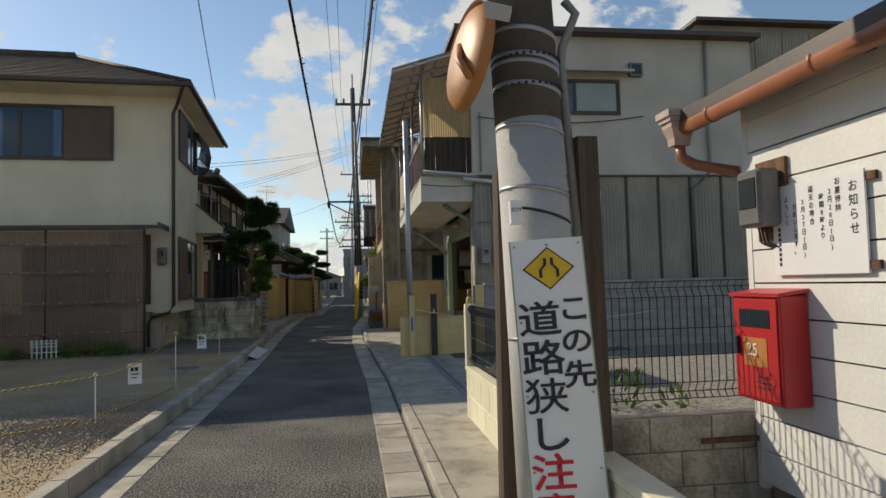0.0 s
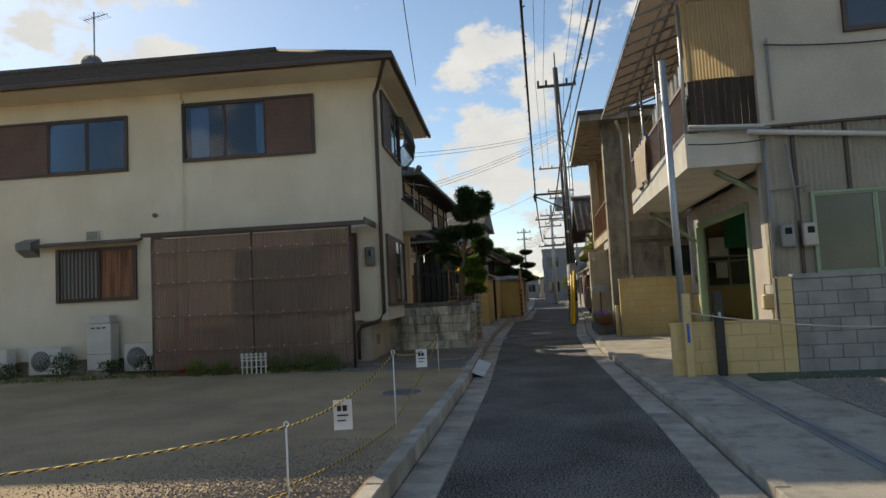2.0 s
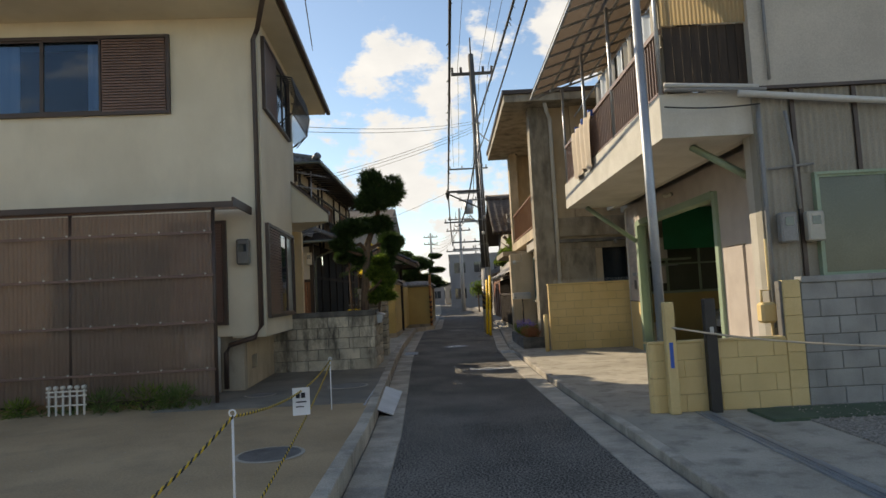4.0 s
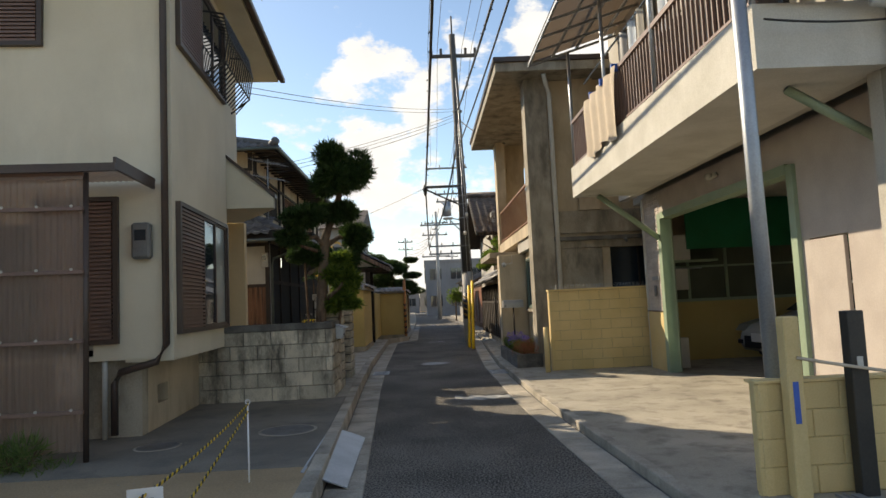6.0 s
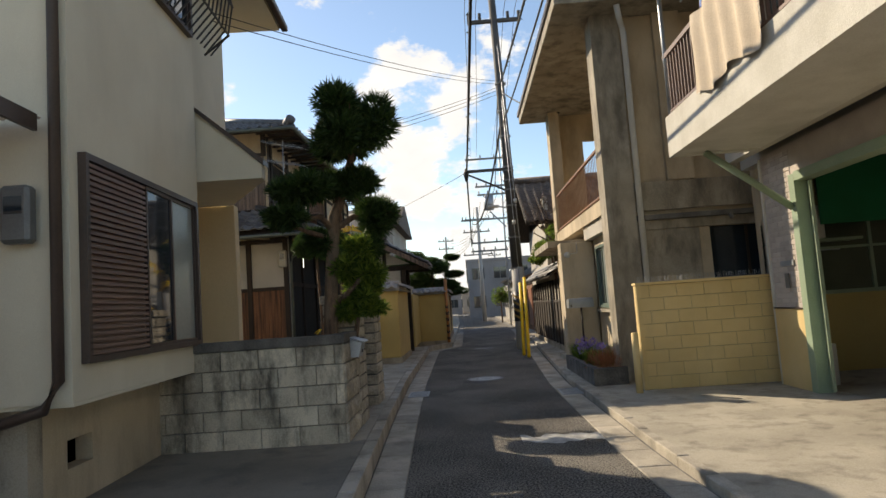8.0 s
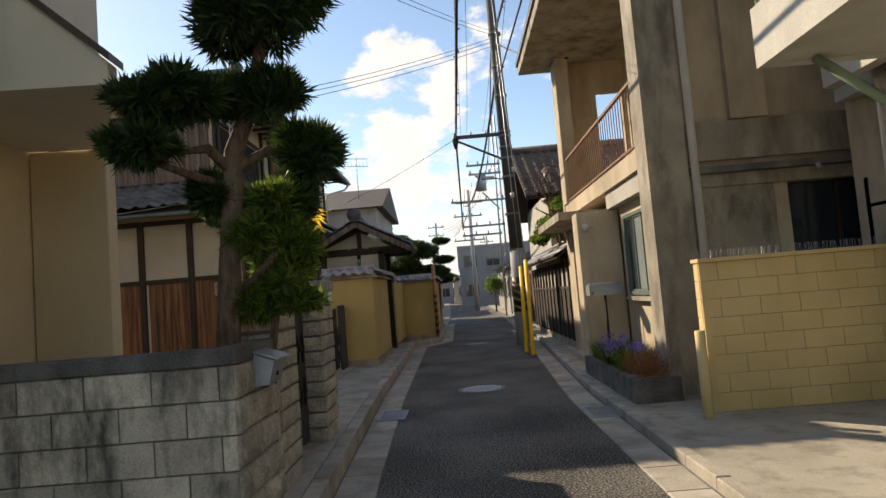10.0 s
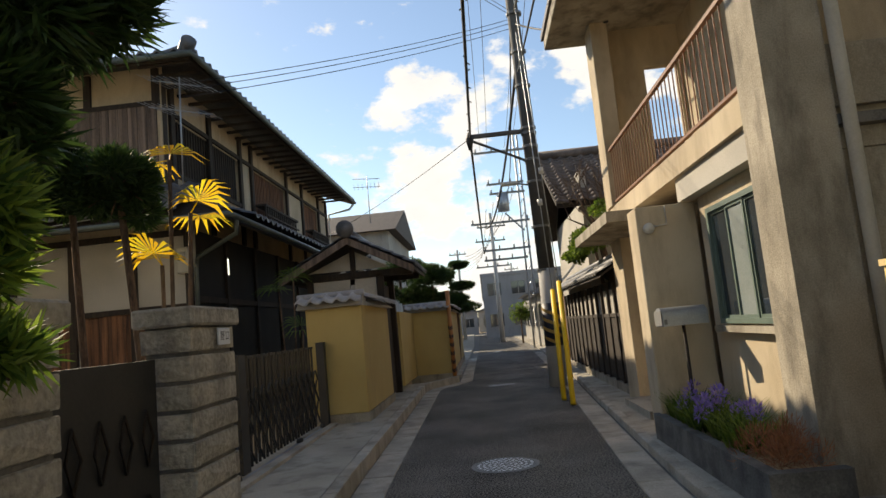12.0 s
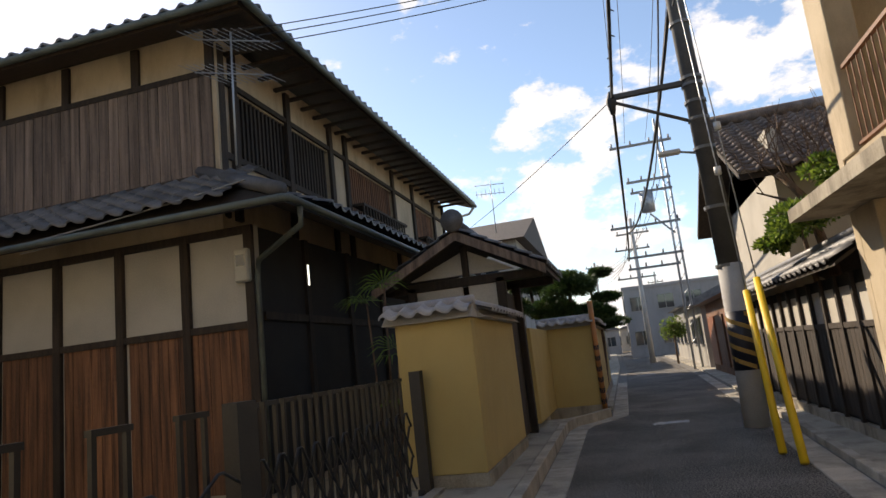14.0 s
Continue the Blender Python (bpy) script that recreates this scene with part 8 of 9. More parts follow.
for x in (2.8, 3.12):
    m_ = thing("electric_meter", "grey-beige electricity meter box on the corrugated wall", "meter", (x, 13.56, 1.9), 0, "meters on the corrugated wall")
    box("case", (-0.1, -0.12, 0), (0.1, 0, 0.36), M_BEIGEP if x > 3 else M_PIPEG, m_, "", 0.02)
    box("glass", (-0.05, -0.125, 0.2), (0.05, -0.121, 0.3), M_GLASS, m_)
gm = thing("gas_meter", "cream gas meter with pipes above the low wall", "gas meter", (2.42, 13.4, 0.85))
box("body", (-0.09, -0.08, 0.12), (0.09, 0.08, 0.36), M_BLOCK_Y, gm, "", 0.03)
tube("pipe", [(-0.05, 0, 0.34), (-0.05, 0, 0.5), (0.05, 0, 0.5), (0.05, 0, 1.1)], 0.016, M_BLOCK_Y, gm)
tube("pipe", [(0.05, 0, 0.12), (0.05, 0, -0.2)], 0.016, M_BLOCK_Y, gm)
pp = thing("wall_pipes", "grey and cream service pipes running over the front of the house", "pipes", (0, 13.5, 0))
tube("pipe", [(2.35, 0, 3.74), (2.55, 0, 3.72), (5.4, 0, 3.42), (5.4, 0, 1.5)], 0.045, M_PIPE, pp, "thick pale pipe")
tube("pipe", [(1.5, 0.1, 3.92), (2.62, 0.05, 3.83)], 0.03, M_PIPE, pp)
tube("pipe", [(1.5, 0.1, 3.86), (2.7, 0.02, 3.78)], 0.025, M_PIPEG, pp)
tube("conduit", [(2.75, 0.02, 5.2), (2.75, 0.02, 3.9)], 0.02, M_PIPEG, pp)
tube("conduit", [(2.9, 0.02, 3.5), (2.95, 0.0, 2.9), (2.97, 0.0, 2.3)], 0.02, M_PIPEG, pp)
tube("rail", [(2.65, 0.04, 2.8), (3.2, 0.04, 2.84)], 0.015, M_PIPEG, pp)
tube("conduit", [(2.6, 0.06, 3.6), (2.6, 0.06, 0.9)], 0.028, M_PIPEG, pp)
tube("downpipe", [(8.05, 0.0, 6.9), (8.05, 0.0, 3.9), (7.6, 0.0, 3.5), (7.6, 0, 1.5)], 0.04, M_PIPEG, pp)
cable("wall_cable", (2.7, 13.5, 5.1), (6.5, 13.5, 5.15), 0.15, 0.012, "black cable looping across the plaster")
cable("wall_cable", (1.45, 13.5, 3.62), (2.6, 13.5, 3.6), 0.03, 0.01, "thin black cable across the balcony front")
tv = thing("wall_vent", "dark square wall vent high on the plaster", "vent", (6.35, 13.5, 6.2))
box("frame", (-0.15, -0.06, -0.15), (0.15, 0.05, 0.15), M_METER, tv)
box("louvre", (-0.11, -0.065, -0.11), (0.11, -0.061, 0.11), M_INK, tv)
upa = thing("annex", "taller corrugated grey annex behind the plastered house", "building", (0, 0, 0))
wall("wall", "x", 14.0, 14.15, 8.15, 14.0, 0.0, 7.5, M_CORR, upa)
for k in range(8):
    corrugated("corrugated_sheet", (8.2 + k * 0.72, 13.98, 1.45), (1, 0, 0), (0, 0, 1), 0.7, 5.95, M_CORR, upa, "grey corrugated sheet", 0.076, 0.014)
boxes("roof_edge", [((8.0, 13.7, 7.5), (14.2, 20.0, 7.58))], M_BROWN, upa)
wall("wall", "y", 8.15, 8.25, 14.15, 20.0, 6.0, 7.5, M_CORR, upa)
lm = thing("ceiling_lamp", "cream double spot lamp under the balcony edge", "lamp", (2.88, 17.7, 3.12))
tube("body", [(0, -0.12, 0), (0, 0.12, 0)], 0.045, M_BEIGEP, lm)
tube("head", [(-0.05, -0.1, 0.0), (-0.14, -0.14, -0.03)], 0.04, M_BEIGEP, lm, radii=[0.025, 0.045])
ic = thing("intercom", "small grey intercom panel on the tiled garage wall", "intercom", (2.93, 20.35, 1.5))
box("panel", (-0.02, 0, -0.1), (0, 0.1, 0.1), M_METER, ic, "", 0.005)
box("mail_slot", (-0.01, -0.15, 0.2), (0, 0.2, 0.27), M_STEEL, ic)
cl = thing("hanging_cloth", "beige cloth sheet clipped over the balcony rail", "cloth", (0, 0, 0))
bm = bmesh.new()
rows = []
for i in range(33):
    y = 17.2 + i * 1.75 / 32
    rows.append([bm.verts.new((1.42 - 0.03 * math.sin(i * 0.9 + j * 0.4) - (0.02 if j else 0), y, 4.64 - j * 0.19 - (0.05 * math.sin(i * 0.35) if j == 5 else 0))) for j in range(6)])
for a, b in zip(rows, rows[1:]):
    for j in range(5):
        bm.faces.new((a[j], b[j], b[j + 1], a[j + 1]))
part("sheet", bm, M_CLOTH, cl, smooth=True)
for y in (17.3, 17.9, 18.5):
    box("clip", (1.4, y, 4.6), (1.56, y + 0.05, 4.7), M_BLUE, cl, "blue plastic clip")
ld = thing("laundry", "clothes in white and dark cloth hanging under the balcony awning", "laundry", (0, 0, 0))
tube("pole", [(1.7, 13.9, 5.3), (1.7, 19.9, 5.3)], 0.016, M_STEEL, ld)
for k in range(9):
    y = 14.2 + k * 0.42
    bm = bmesh.new()
    rws = [[bm.verts.new((1.7 + 0.04 * math.sin(i * 1.3 + k), y + i * 0.05, 5.3 - j * 0.22)) for j in range(4)] for i in range(7)]
    for a, b in zip(rws, rws[1:]):
        for j in range(3):
            bm.faces.new((a[j], b[j], b[j + 1], a[j + 1]))
    part("garment", bm, (M_WHITE, M_CURTAIN, M_METER)[k % 3], ld, smooth=True)
# tiles on the garage side wall are laid late
LATE.append((ha, Vector((2.95, 20.06, 1.13)), Vector((0, 1, 0)), Vector((-1, 0, 0)), 0.78, 2.1, M_TERRA, 0.24, 0.07, 0.006, 0.008, 0.01, 0.0, 0))
box("edge_trim", (2.915, 20.852, 0.06), (3.1, 20.89, 3.27), M_APPL, ha, "white corner trim of the tiled wall", 0.004)
box("tile_ledge", (2.9, 20.06, 1.122), (2.948, 20.85, 1.14), M_BROWN, ha)
ib = thing("wall_cabinet", "pale green-white box cabinet high inside the garage", "cabinet", (3.5, 21.3, 2.1))
box("body", (0, 0, 0), (0.5, 0.35, 0.5), M_APPL, ib, "", 0.01)
tw = thing("towel", "white towel hanging on a bar in the garage", "towel", (3.7, 21.5, 1.5))
box("cloth", (0, 0, 0), (0.3, 0.02, 0.42), M_APPL, tw)
tube("bar", [(-0.1, 0.01, 0.43), (0.6, 0.01, 0.43)], 0.01, M_STEEL, tw)
bn = thing("bin", "white plastic bin beside the garage jamb", "bin", (3.35, 20.6, 0.06))
prism("body", [(-0.14, -0.14), (0.14, -0.14), (0.14, 0.14), (-0.14, 0.14)], "z", 0, 0.55, M_APPL, bn)

# ==== car in the garage, nose towards the lane ====
car = thing("car", "silver hatchback with clear headlamps parked in the shaded garage", "car", (4.75, 20.35, 0.06), 3)
W = 0.86
bm = bmesh.new()
secs = [(0.0, 0.35, 0.62, 0.72), (0.18, 0.22, 0.72, 0.95), (0.9, 0.2, 0.88, 1.0), (1.25, 0.2, 1.0, 1.0), (3.6, 0.2, 1.05, 1.0), (4.0, 0.25, 0.9, 0.95)]
rings = []
for x, z0, z1, k in secs:
    w = W * k
    rings.append([bm.verts.new((x, yy, zz)) for yy, zz in ((-w, z0), (-w, (z0 + z1) / 2), (-w * 0.93, z1 - 0.05), (-w * 0.6, z1), (w * 0.6, z1), (w * 0.93, z1 - 0.05), (w, (z0 + z1) / 2), (w, z0))])
for a, b in zip(rings, rings[1:]):
    for i in range(8):
        bm.faces.new((a[i], a[(i + 1) % 8], b[(i + 1) % 8], b[i]))
bm.faces.new(rings[0])
bm.faces.new(rings[-1][::-1])
bmesh.ops.subdivide_edges(bm, edges=bm.edges[:], cuts=1, smooth=0.6)
part("body", bm, M_CAR, car, "silver painted body", smooth=True)
prism("cabin", [(1.0, 0.95), (1.75, 1.42), (3.3, 1.45), (3.95, 1.0)], "y", -0.68, 0.68, M_GLASS, car, "dark cabin glass")
box("roof", (1.8, -0.62, 1.42), (3.3, 0.62, 1.47), M_CAR, car, "", 0.02)
box("grille", (-0.03, -0.45, 0.3), (0.02, 0.45, 0.52), M_INK, car, "black lower grille", 0.01)
box("number_plate", (-0.05, -0.17, 0.42), (-0.035, 0.17, 0.58), M_SIGN, car, "white number plate", 0.003)
for s in (-1, 1):
    hl = prism("headlight", [(0.02, 0.6), (0.12, 0.72), (0.6, 0.84), (0.45, 0.66)], "y", s * 0.5, s * 0.84, M_FROST, car, "clear headlamp")
    box("fog_lamp", (-0.02, s * 0.62 - 0.08, 0.36), (0.03, s * 0.62 + 0.08, 0.44), M_INK, car, "", 0.01)
for x in (0.75, 3.25):
    for s in (-1, 1):
        wv = tube("wheel", [(x, s * 0.7, 0.31), (x, s * 0.87, 0.31)], 0.31, M_RUBBER, car, n=20)
        tube("rim", [(x, s * 0.868, 0.31), (x, s * 0.88, 0.31)], 0.2, M_STEEL, wv, n=14)

# ==== guy wires, striped guard, poles, cables ====
bm = bmesh.new()
for k in range(-1, 8):
    for s in range(24):
        a0, a1 = s * math.pi / 12, (s + 1) * math.pi / 12
        z = lambda a: 0.92 + k * 0.2 - 0.09 * a
        if z(a0) > 1.68 or z(a0) < 0.86:
            continue
        q = [bm.verts.new((0.018 + 0.201 * math.cos(a), 0.201 * math.sin(a), zz)) for a, zz in ((a0, z(a0)), (a1, z(a1)), (a1, z(a1) + 0.07), (a0, z(a0) + 0.07))]
        bm.faces.new(q)
part("stripes", bm, M_BAND, up, "faded orange diagonal stripes")
bm = bmesh.new()
for z in (2.45, 3.4, 4.4, 4.9, 5.2, 5.5, 5.62, 6.6, 7.4, 8.3):
    addtube(bm, (-0.01 * z + 0.03, 0, z), (-0.01 * z + 0.03, 0, z + 0.05), 0.19 if z < 4 else 0.175, n=14)
part("bands", bm, M_METER, up, "steel bands")
sl = part("street_light", bmesh.new(), M_STEEL, up)
tube("arm", [(-0.05, 0, 4.35), (-0.45, -0.1, 4.42)], 0.02, M_STEEL, sl)
box("head", (-0.75, -0.17, 4.38), (-0.4, -0.03, 4.46), M_APPL, sl, "", 0.02)
GT = [((-0.02, 28.85, 0.03), (0.12, 30.0, 1.97)), ((0.05, 28.2, 0.03), (0.22, 29.7, 2.1))]
for k, (a, b) in enumerate(GT):
    gwy = thing("guy_wire", "yellow plastic sleeve over a steel guy wire of the utility pole", "guy wire", (0, 0, 0), 0, "guy wires with yellow sleeves")
    tube("sleeve", [a, b], 0.045, M_YEL, gwy, "yellow plastic sleeve", n=12)
    top = Vector((0.1, 31.2, 9.5 if k else 7.8))
    tube("wire", [b, top], 0.01, M_STEEL, gwy, n=5)
    mid = Vector(b).lerp(top, 0.3)
    tube("insulator", [mid, mid + Vector((0, 0.01, 0.12))], 0.05, M_APPL, gwy, n=10)


def pole2(x, y, h, label, arms, truss=False):
    p = thing("utility_pole", label, "utility pole", (x, y, 0))
    if truss:
        for dx in (-0.16, 0.16):
            tube("leg", [(dx, 0, 0), (dx * 0.6, 0, h)], 0.05, M_STEEL, p, n=6)
        for k in range(14):
            z = 1.0 + k * (h - 1.5) / 14
            tube("brace", [(-0.15, 0, z), (0.15, 0, z + 0.4)], 0.02, M_STEEL, p, n=4)
    else:
        tube("shaft", [(0, 0, 0), (0, 0, h)], 0.15, M_POLE, p, n=10, radii=[0.17, 0.1])
    for z, x0, x1 in arms:
        box("crossarm", (x0, -0.05, z), (x1, 0.05, z + 0.1), M_PIPEG, p)
        for xx in np.linspace(x0 + 0.1, x1 - 0.1, 4):
            tube("insulator", [(float(xx), 0, z + 0.1), (float(xx), 0, z + 0.28)], 0.04, M_PIPEG, p, n=6)
    return p


q2 = pole2(1.25, 50, 11.2, "steel framed utility pole with crossarms and a grey transformer", [(10.1, -2.2, 0.5), (8.4, -1.7, 0.2), (7.9, -1.6, 0.2), (6.4, -2.7, 0.3), (5.0, -2.2, 0.2), (4.5, -2.2, 0.0)], True)
tube("transformer", [(-0.95, 0, 7.0), (-0.95, 0, 7.9)], 0.3, M_STEEL, q2, "grey transformer drum", n=14)
tube("brace", [(-0.9, 0, 6.9), (0, 0, 5.9)], 0.04, M_STEEL, q2)
pole2(-0.15, 62, 9.0, "slim grey concrete utility pole with crossarms", [(8.0, -1.0, 1.0), (7.0, -1.2, 0.9), (5.2, -1.3, 1.0)])
pole2(-3.2, 78, 8.5, "distant concrete utility pole", [(8.0, -0.8, 0.8), (7.2, -0.8, 0.8)])
pole2(-9.0, 85, 10.5, "distant utility pole above the roofs", [(9.8, -0.9, 0.9), (9.0, -0.9, 0.9)])
pole2(2.4, 92, 8.0, "distant concrete utility pole", [(7.2, -0.8, 0.8)])
ARM = (-1.15, 31.4, 5.55)
PTOP = (0.05, 31.4, 10.5)
NEAR = (0.4, 2.9, 7.4)
for dx, dz, r in ((-0.9, 0.2, 0.009), (-0.55, 0.2, 0.009), (0.35, 0.2, 0.009), (0.7, 0.2, 0.009)):
    cable("cable", (NEAR[0] + dx, NEAR[1] - 6, 11.3 + dz), (0.05 + dx, 31.4, 10.5 + dz), 0.5, r, "thin overhead power line")
    cable("cable", (0.05 + dx, 31.4, 10.5 + dz), (0.3 + dx, 50, 10.3), 0.5, r, "thin overhead power line")
cable("cable", (-0.9, -3.0, 7.6), ARM, 0.5, 0.028, "thick black telephone cable along the lane")
cable("cable", (-1.15, 31.4, 5.55), (-0.9, 50, 5.0), 0.9, 0.03, "thick black telephone cable along the lane")
cable("cable", (0.62, 2.9, 7.2), (0.12, 31.2, 8.3), 0.4, 0.03, "thick black cable bundle to the pole")
cable("cable", (0.55, 2.9, 7.0), (0.05, 31.2, 6.9), 0.5, 0.02, "thick black cable bundle to the pole")
cable("cable", (0.02, 31.5, 7.0), (-0.7, 50, 6.2), 0.9, 0.035, "thick black cable bundle to the pole")
cable("cable", (0.02, 31.5, 8.2), (0.6, 50, 8.0), 0.7, 0.02, "black cable above the far lane")
for dz in (0, 0.12, 0.22):
    cable("cable", (0.0, 31.4, 8.0 + dz), (-5.4, 26.6, 5.3 + dz), 0.12, 0.007, "thin service wire to the old house")
cable("cable", (-1.1, 31.4, 5.6), (-9, 44, 5.2), 0.25, 0.008, "thin service wire over the roofs")
for dz in (0, 0.1):
    cable("cable", (0.0, 31.3, 8.3 + dz), (-4.1, 18.5, 4.9 + dz), 0.15, 0.006, "thin service wire to the cream house")
    cable("cable", (-2.9, 12, 7.75 + dz), (-4.2, 20.5, 7.35 + dz), 0.05, 0.006, "thin service wire above the cream house roof")
cable("cable", (0.12, 31.2, 8.0), (1.25, 27.6, 6.15), 0.15, 0.02, "black service cable to the hall eaves")
for k in range(5):
    cable("cable", (1.0 - k * 0.4, 50, 8.4 - 0.3 * k), (0.4 - k * 0.35, 62, 8.0 - 0.5 * k), 0.3, 0.012, "overhead cable further along the lane")
    cable("cable", (0.4 - k * 0.35, 62, 8.0 - 0.5 * k), (-2.6 - k * 0.2, 78, 7.8 - 0.3 * k), 0.5, 0.014, "overhead cable further along the lane")
bm = bmesh.new()
rnd = random.Random(5)
for a, b in (((0.62, 2.9, 7.2), (0.12, 31.2, 8.3)), ((-0.9, -3.0, 7.6), ARM)):
    for k in range(70):
        p = Vector(a).lerp(Vector(b), 0.3 + k / 100) - Vector((0, 0, 1.8 * (0.3 + k / 100) * (0.7 - k / 100)))
        addtube(bm, p, p + Vector((rnd.uniform(-0.06, 0.06), 0.05, rnd.uniform(-0.08, 0.05))), 0.012, n=4)
cl_ = tagged(part("cable_ties", bm, M_CABLE), "cable hangers and ties along the thick cables", "cable tie", kind="stuff")
jb = thing("junction_bulb", "black drop-shaped cable joint hanging from the bracket arm", "cable joint", (-1.17, 31.35, 5.4))
tube("body", [(0, 0, 0.28), (0, 0, 0.12), (0, 0, -0.12)], 0.05, M_CABLE, jb, radii=[0.03, 0.09, 0.04], n=10)

# ==== plants by the fence and storehouse ====
foliage_tree("garden_tree", "light green shrub hanging over the tiled fence", (1.5, 31.6, 0.1), [([(0, 0, 0), (-0.1, -0.2, 1.6), (-0.3, -0.6, 2.8)], [0.06, 0.05, 0.03])],
             [((-0.55, -1.6, 2.75), 0.55, (0.9, 1.3, 0.55)), ((-0.35, -0.4, 2.95), 0.5, (0.9, 1.2, 0.5)), ((-0.4, -2.4, 3.2), 0.4, (0.8, 1.1, 0.5)), ((-0.75, -0.9, 2.55), 0.35, (0.8, 1.2, 0.5))], M_LEAF_L, (0.08, 0.035), 330, seed=41)
bt = thing("bare_tree", "bare winter tree with a stout trunk and fine upright twigs", "tree", (1.5, 30.4, 0.1))
rr = random.Random(17)
tube("trunk", [(0, 0, 0), (-0.15, 0, 2.0), (-0.3, 0.1, 3.1), (-0.6, 0, 3.5)], 0.05, M_BARK, bt, radii=[0.09, 0.08, 0.06, 0.05])
bm = bmesh.new()
for k in range(70):
    a = Vector((rr.uniform(-0.8, 1.6), rr.uniform(-0.6, 0.8), rr.uniform(3.2, 3.9)))
    d = Vector((rr.gauss(0, 0.35), rr.gauss(0, 0.3), 1)).normalized()
    m = a + d * rr.uniform(0.3, 0.7)
    addtube(bm, a, m, 0.011, 0.006, 4, cap=False)
    for _ in range(4):
        addtube(bm, m, m + (d + Vector((rr.gauss(0, 0.5), rr.gauss(0, 0.4), 0.2))).normalized() * rr.uniform(0.2, 0.6), 0.006, 0.002, 3, cap=False)
for k in range(9):
    addtube(bm, (-0.3, 0.1, 3.0), (rr.uniform(-0.8, 1.6), rr.uniform(-0.5, 0.7), rr.uniform(3.2, 3.9)), 0.03, 0.012, 5, cap=False)
part("twig_clump", bm, M_BARK, bt, "fine bare twigs")

# ==== farther along the lane ====
M_FAR_W = mat("far_plaster", (0.42, 0.4, 0.36), (0.3, 0.285, 0.26), 0.5, 0.9, stain=0.3)
M_FAR_G = mat("far_grey_wall", (0.3, 0.3, 0.31), (0.22, 0.22, 0.23), 0.4, 0.9, stain=0.2)


def far_house(x0, x1, y0, y1, h, roof_h, wall_m, label, side, gable="y", windows=3, roof_m=M_TILE):
    f = thing("house", label, "house", (x0, y0, 0))
    w, d = x1 - x0, y1 - y0
    box("wall", (0, 0, 0), (w, d, h), wall_m, f)
    if roof_h:
        if gable == "y":
            prism("roof", [(-0.4, h), (w + 0.4, h), (w / 2, h + roof_h)], "y", -0.4, d + 0.4, roof_m, f)
        else:
            prism("roof", [(-0.4, h), (d + 0.4, h), (d / 2, h + roof_h)], "x", -0.4, w + 0.4, roof_m, f)
    else:
        box("parapet", (-0.1, -0.1, h), (w + 0.1, d + 0.1, h + 0.25), wall_m, f)
    for k in range(windows):
        u = d * (k + 0.5) / windows
        for z in ([1.0, 3.8] if h > 4 else [1.0]):
            xw = w if side > 0 else 0
            wn_ = box("window", (xw - 0.06, u - 0.6, z), (xw + 0.06, u + 0.6, z + 1.1), M_GLASS, f)
            boxes("frame", [((xw - 0.09, u - 0.66, z - 0.06), (xw + 0.09, u + 0.66, z)), ((xw - 0.09, u - 0.66, z + 1.1), (xw + 0.09, u + 0.66, z + 1.16)), ((xw - 0.09, u - 0.03, z), (xw + 0.09, u + 0.03, z + 1.1))], M_PIPEG, wn_)
            v = w * (k + 0.5) / windows
            w2 = box("window", (v - 0.6, -0.05, z), (v + 0.6, 0.05, z + 1.1), M_GLASS, f)
            boxes("frame", [((v - 0.66, -0.08, z - 0.06), (v + 0.66, 0.08, z)), ((v - 0.66, -0.08, z + 1.1), (v + 0.66, 0.08, z + 1.16)), ((v - 0.03, -0.08, z), (v + 0.03, 0.08, z + 1.1))], M_PIPEG, w2)
    return f


fh = far_house(1.55, 8, 38.0, 47.0, 2.5, 1.3, M_WOOD_R, "low house with red-brown boarded front and grey tiled eaves", -1, "y", 0)
for k in range(4):
    box("panel", (-0.06, 0.6 + k * 2.1, 0.3), (0.0, 2.2 + k * 2.1, 2.0), M_COPPER if k % 2 else M_WOOD_R, fh, "red-brown board shutter")
far_house(1.6, 8, 49, 57, 2.6, 1.4, M_FAR_W, "low white plastered house with tiled eaves beside the lane", -1)
far_house(1.8, 9, 59, 67, 3.0, 1.6, M_FAR_W, "far pale house with a grey tiled roof", -1)
far_house(-1.2, 7.5, 76, 88, 5.6, 0, M_FAR_G, "grey flat-roofed two-storey building at the end of the lane", -1, windows=4)
far_house(-11.0, -5.2, 46, 54, 6.0, 1.6, M_FAR_W, "pale two-storey house with a brown hipped roof beyond the old gate", 1, "x", 2, M_SLATE)
far_house(-8, -3.4, 57, 66, 3.0, 1.5, M_FAR_W, "far low house with grey tiles along the lane", 1)
far_house(-9, -4.2, 68, 78, 3.2, 1.5, M_FAR_W, "far low house beyond the garden walls", 1)
far_house(-10, -4.6, 82, 94, 3.4, 1.5, M_FAR_W, "distant low plastered house with grey tiles", 1)
far_house(1.9, 9, 90, 100, 3.2, 1.5, M_FAR_W, "distant low pale house", -1)
far_house(-9, -2.2, 104, 112, 3.0, 1.4, M_FAR_G, "distant grey house closing the view", 1)
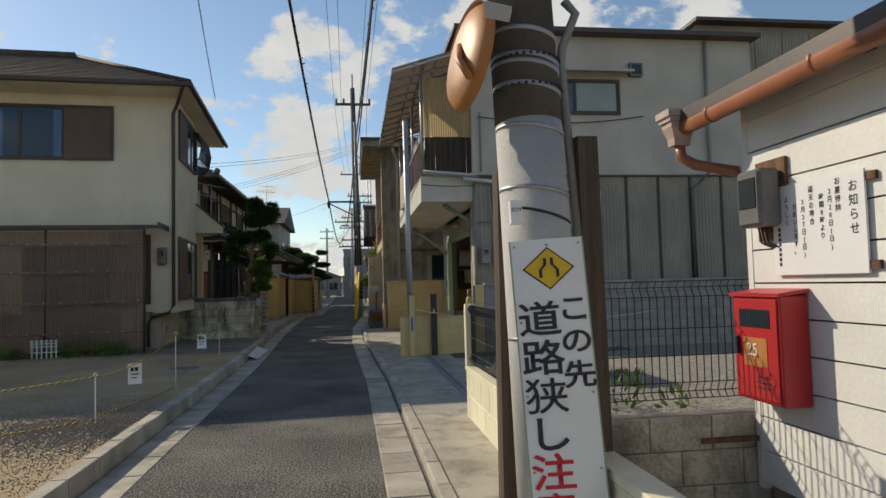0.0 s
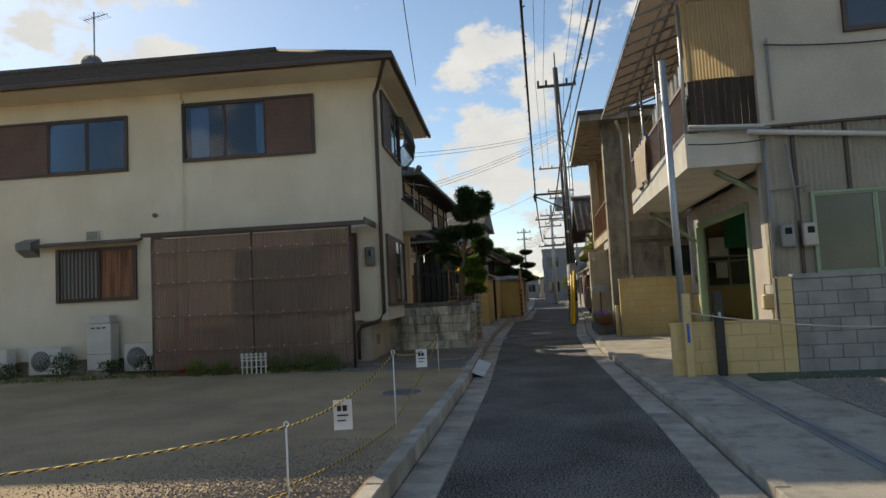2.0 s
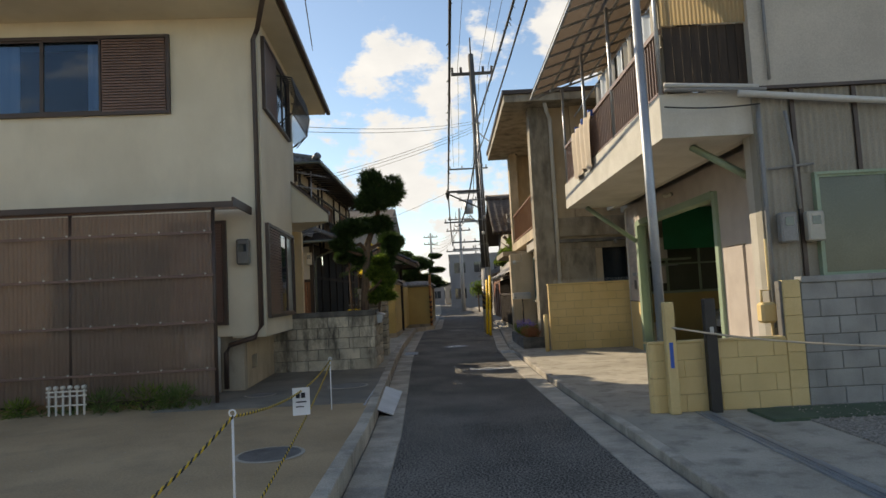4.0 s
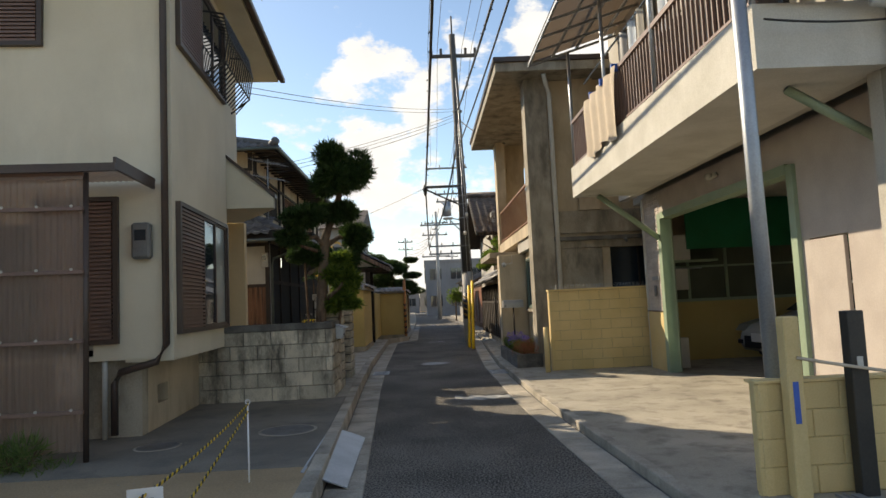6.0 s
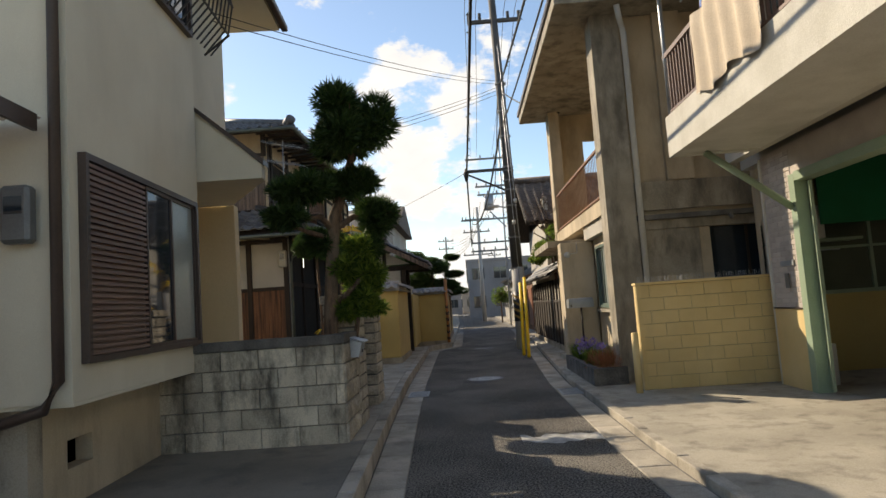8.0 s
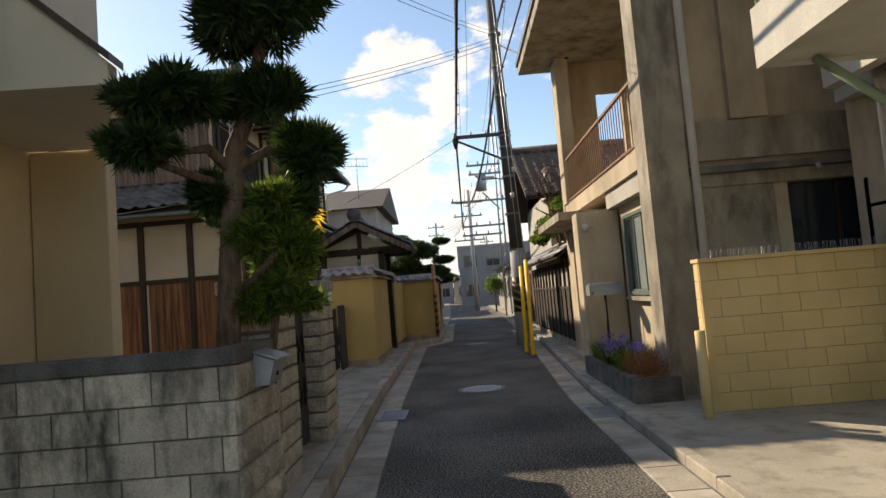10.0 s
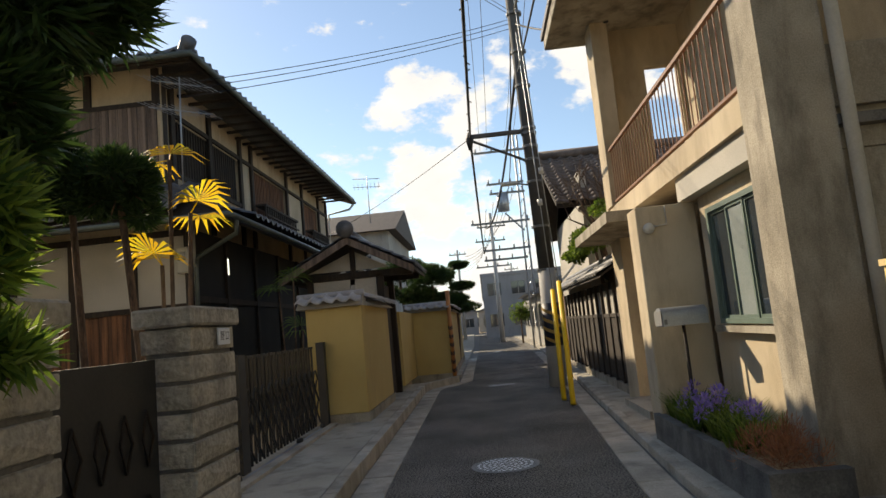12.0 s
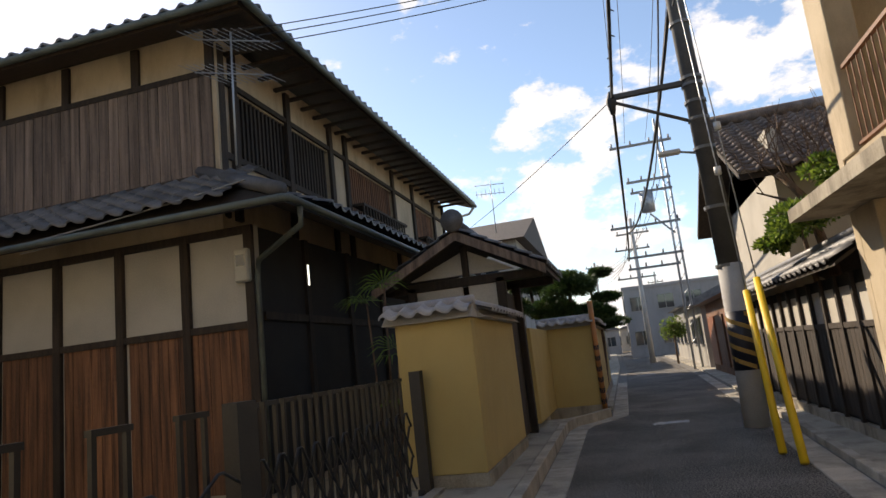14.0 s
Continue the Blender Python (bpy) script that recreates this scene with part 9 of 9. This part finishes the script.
far_house(-2.2, 6, 116, 124, 3.2, 1.2, M_FAR_W, "distant pale house closing the view", 1)
far_house(9.5, 16, 24, 40, 5.5, 1.5, M_FAR_W, "pale house behind the hall", -1, windows=2)
far_house(-22, -13, 22, 40, 5.0, 1.6, M_FAR_W, "pale house behind the old townhouse", 1, windows=2)
far_house(-26, -12, -14, -6, 5.6, 1.5, M_FAR_W, "pale house across the lot behind the start", 1, windows=2)
far_house(3, 12, -20, -8, 5.6, 1.5, M_FAR_W, "pale house behind the start", -1, windows=2)
foliage_tree("lane_tree", "small round green tree beside the far lane", (0.95, 57.0, 0), [([(0, 0, 0), (0, 0, 1.5)], [0.06, 0.05])], [((0, 0, 2.0), 0.75, (1, 1, 1))], M_LEAF_L, (0.12, 0.05), 260, seed=51)
an2 = thing("tv_antenna", "thin television antenna on a far roof", "antenna", (-6.2, 47.5, 6.6))
tube("mast", [(0, 0, 0), (0, 0, 2.4)], 0.02, M_STEEL, an2, n=4)
for z in (1.9, 2.3):
    tube("boom", [(-0.7, 0, z), (0.6, 0, z - 0.1)], 0.015, M_STEEL, an2, n=4)
for k in range(7):
    tube("element", [(-0.65 + k * 0.2, 0, 1.75), (-0.65 + k * 0.2, 0, 2.05)], 0.01, M_STEEL, an2, n=3)
# worn paint marks on the asphalt
bm = bmesh.new()
rnd = random.Random(2)
for x0, x1, y0, y1 in ((-0.95, 0.0, 18.4, 18.75), (-1.3, -0.7, 32.5, 32.8), (-1.3, -0.6, 49, 49.4)):
    n_ = 14
    top = [bm.verts.new((x0 + (x1 - x0) * i / n_, y1 + rnd.uniform(-0.1, 0.1), 0.003)) for i in range(n_ + 1)]
    low = [bm.verts.new((x0 + (x1 - x0) * i / n_, y0 + rnd.uniform(-0.1, 0.1), 0.003)) for i in range(n_ + 1)]
    for i in range(n_):
        bm.faces.new((low[i], low[i + 1], top[i + 1], top[i]))
tagged(part("road_marking", bm, M_WPAINT), "worn remains of white road paint", kind="structure")

# ---- tiles, blocks and slabs, laid last ----
for f in LATER:
    f()
lay_blocks()
lay_pieces()
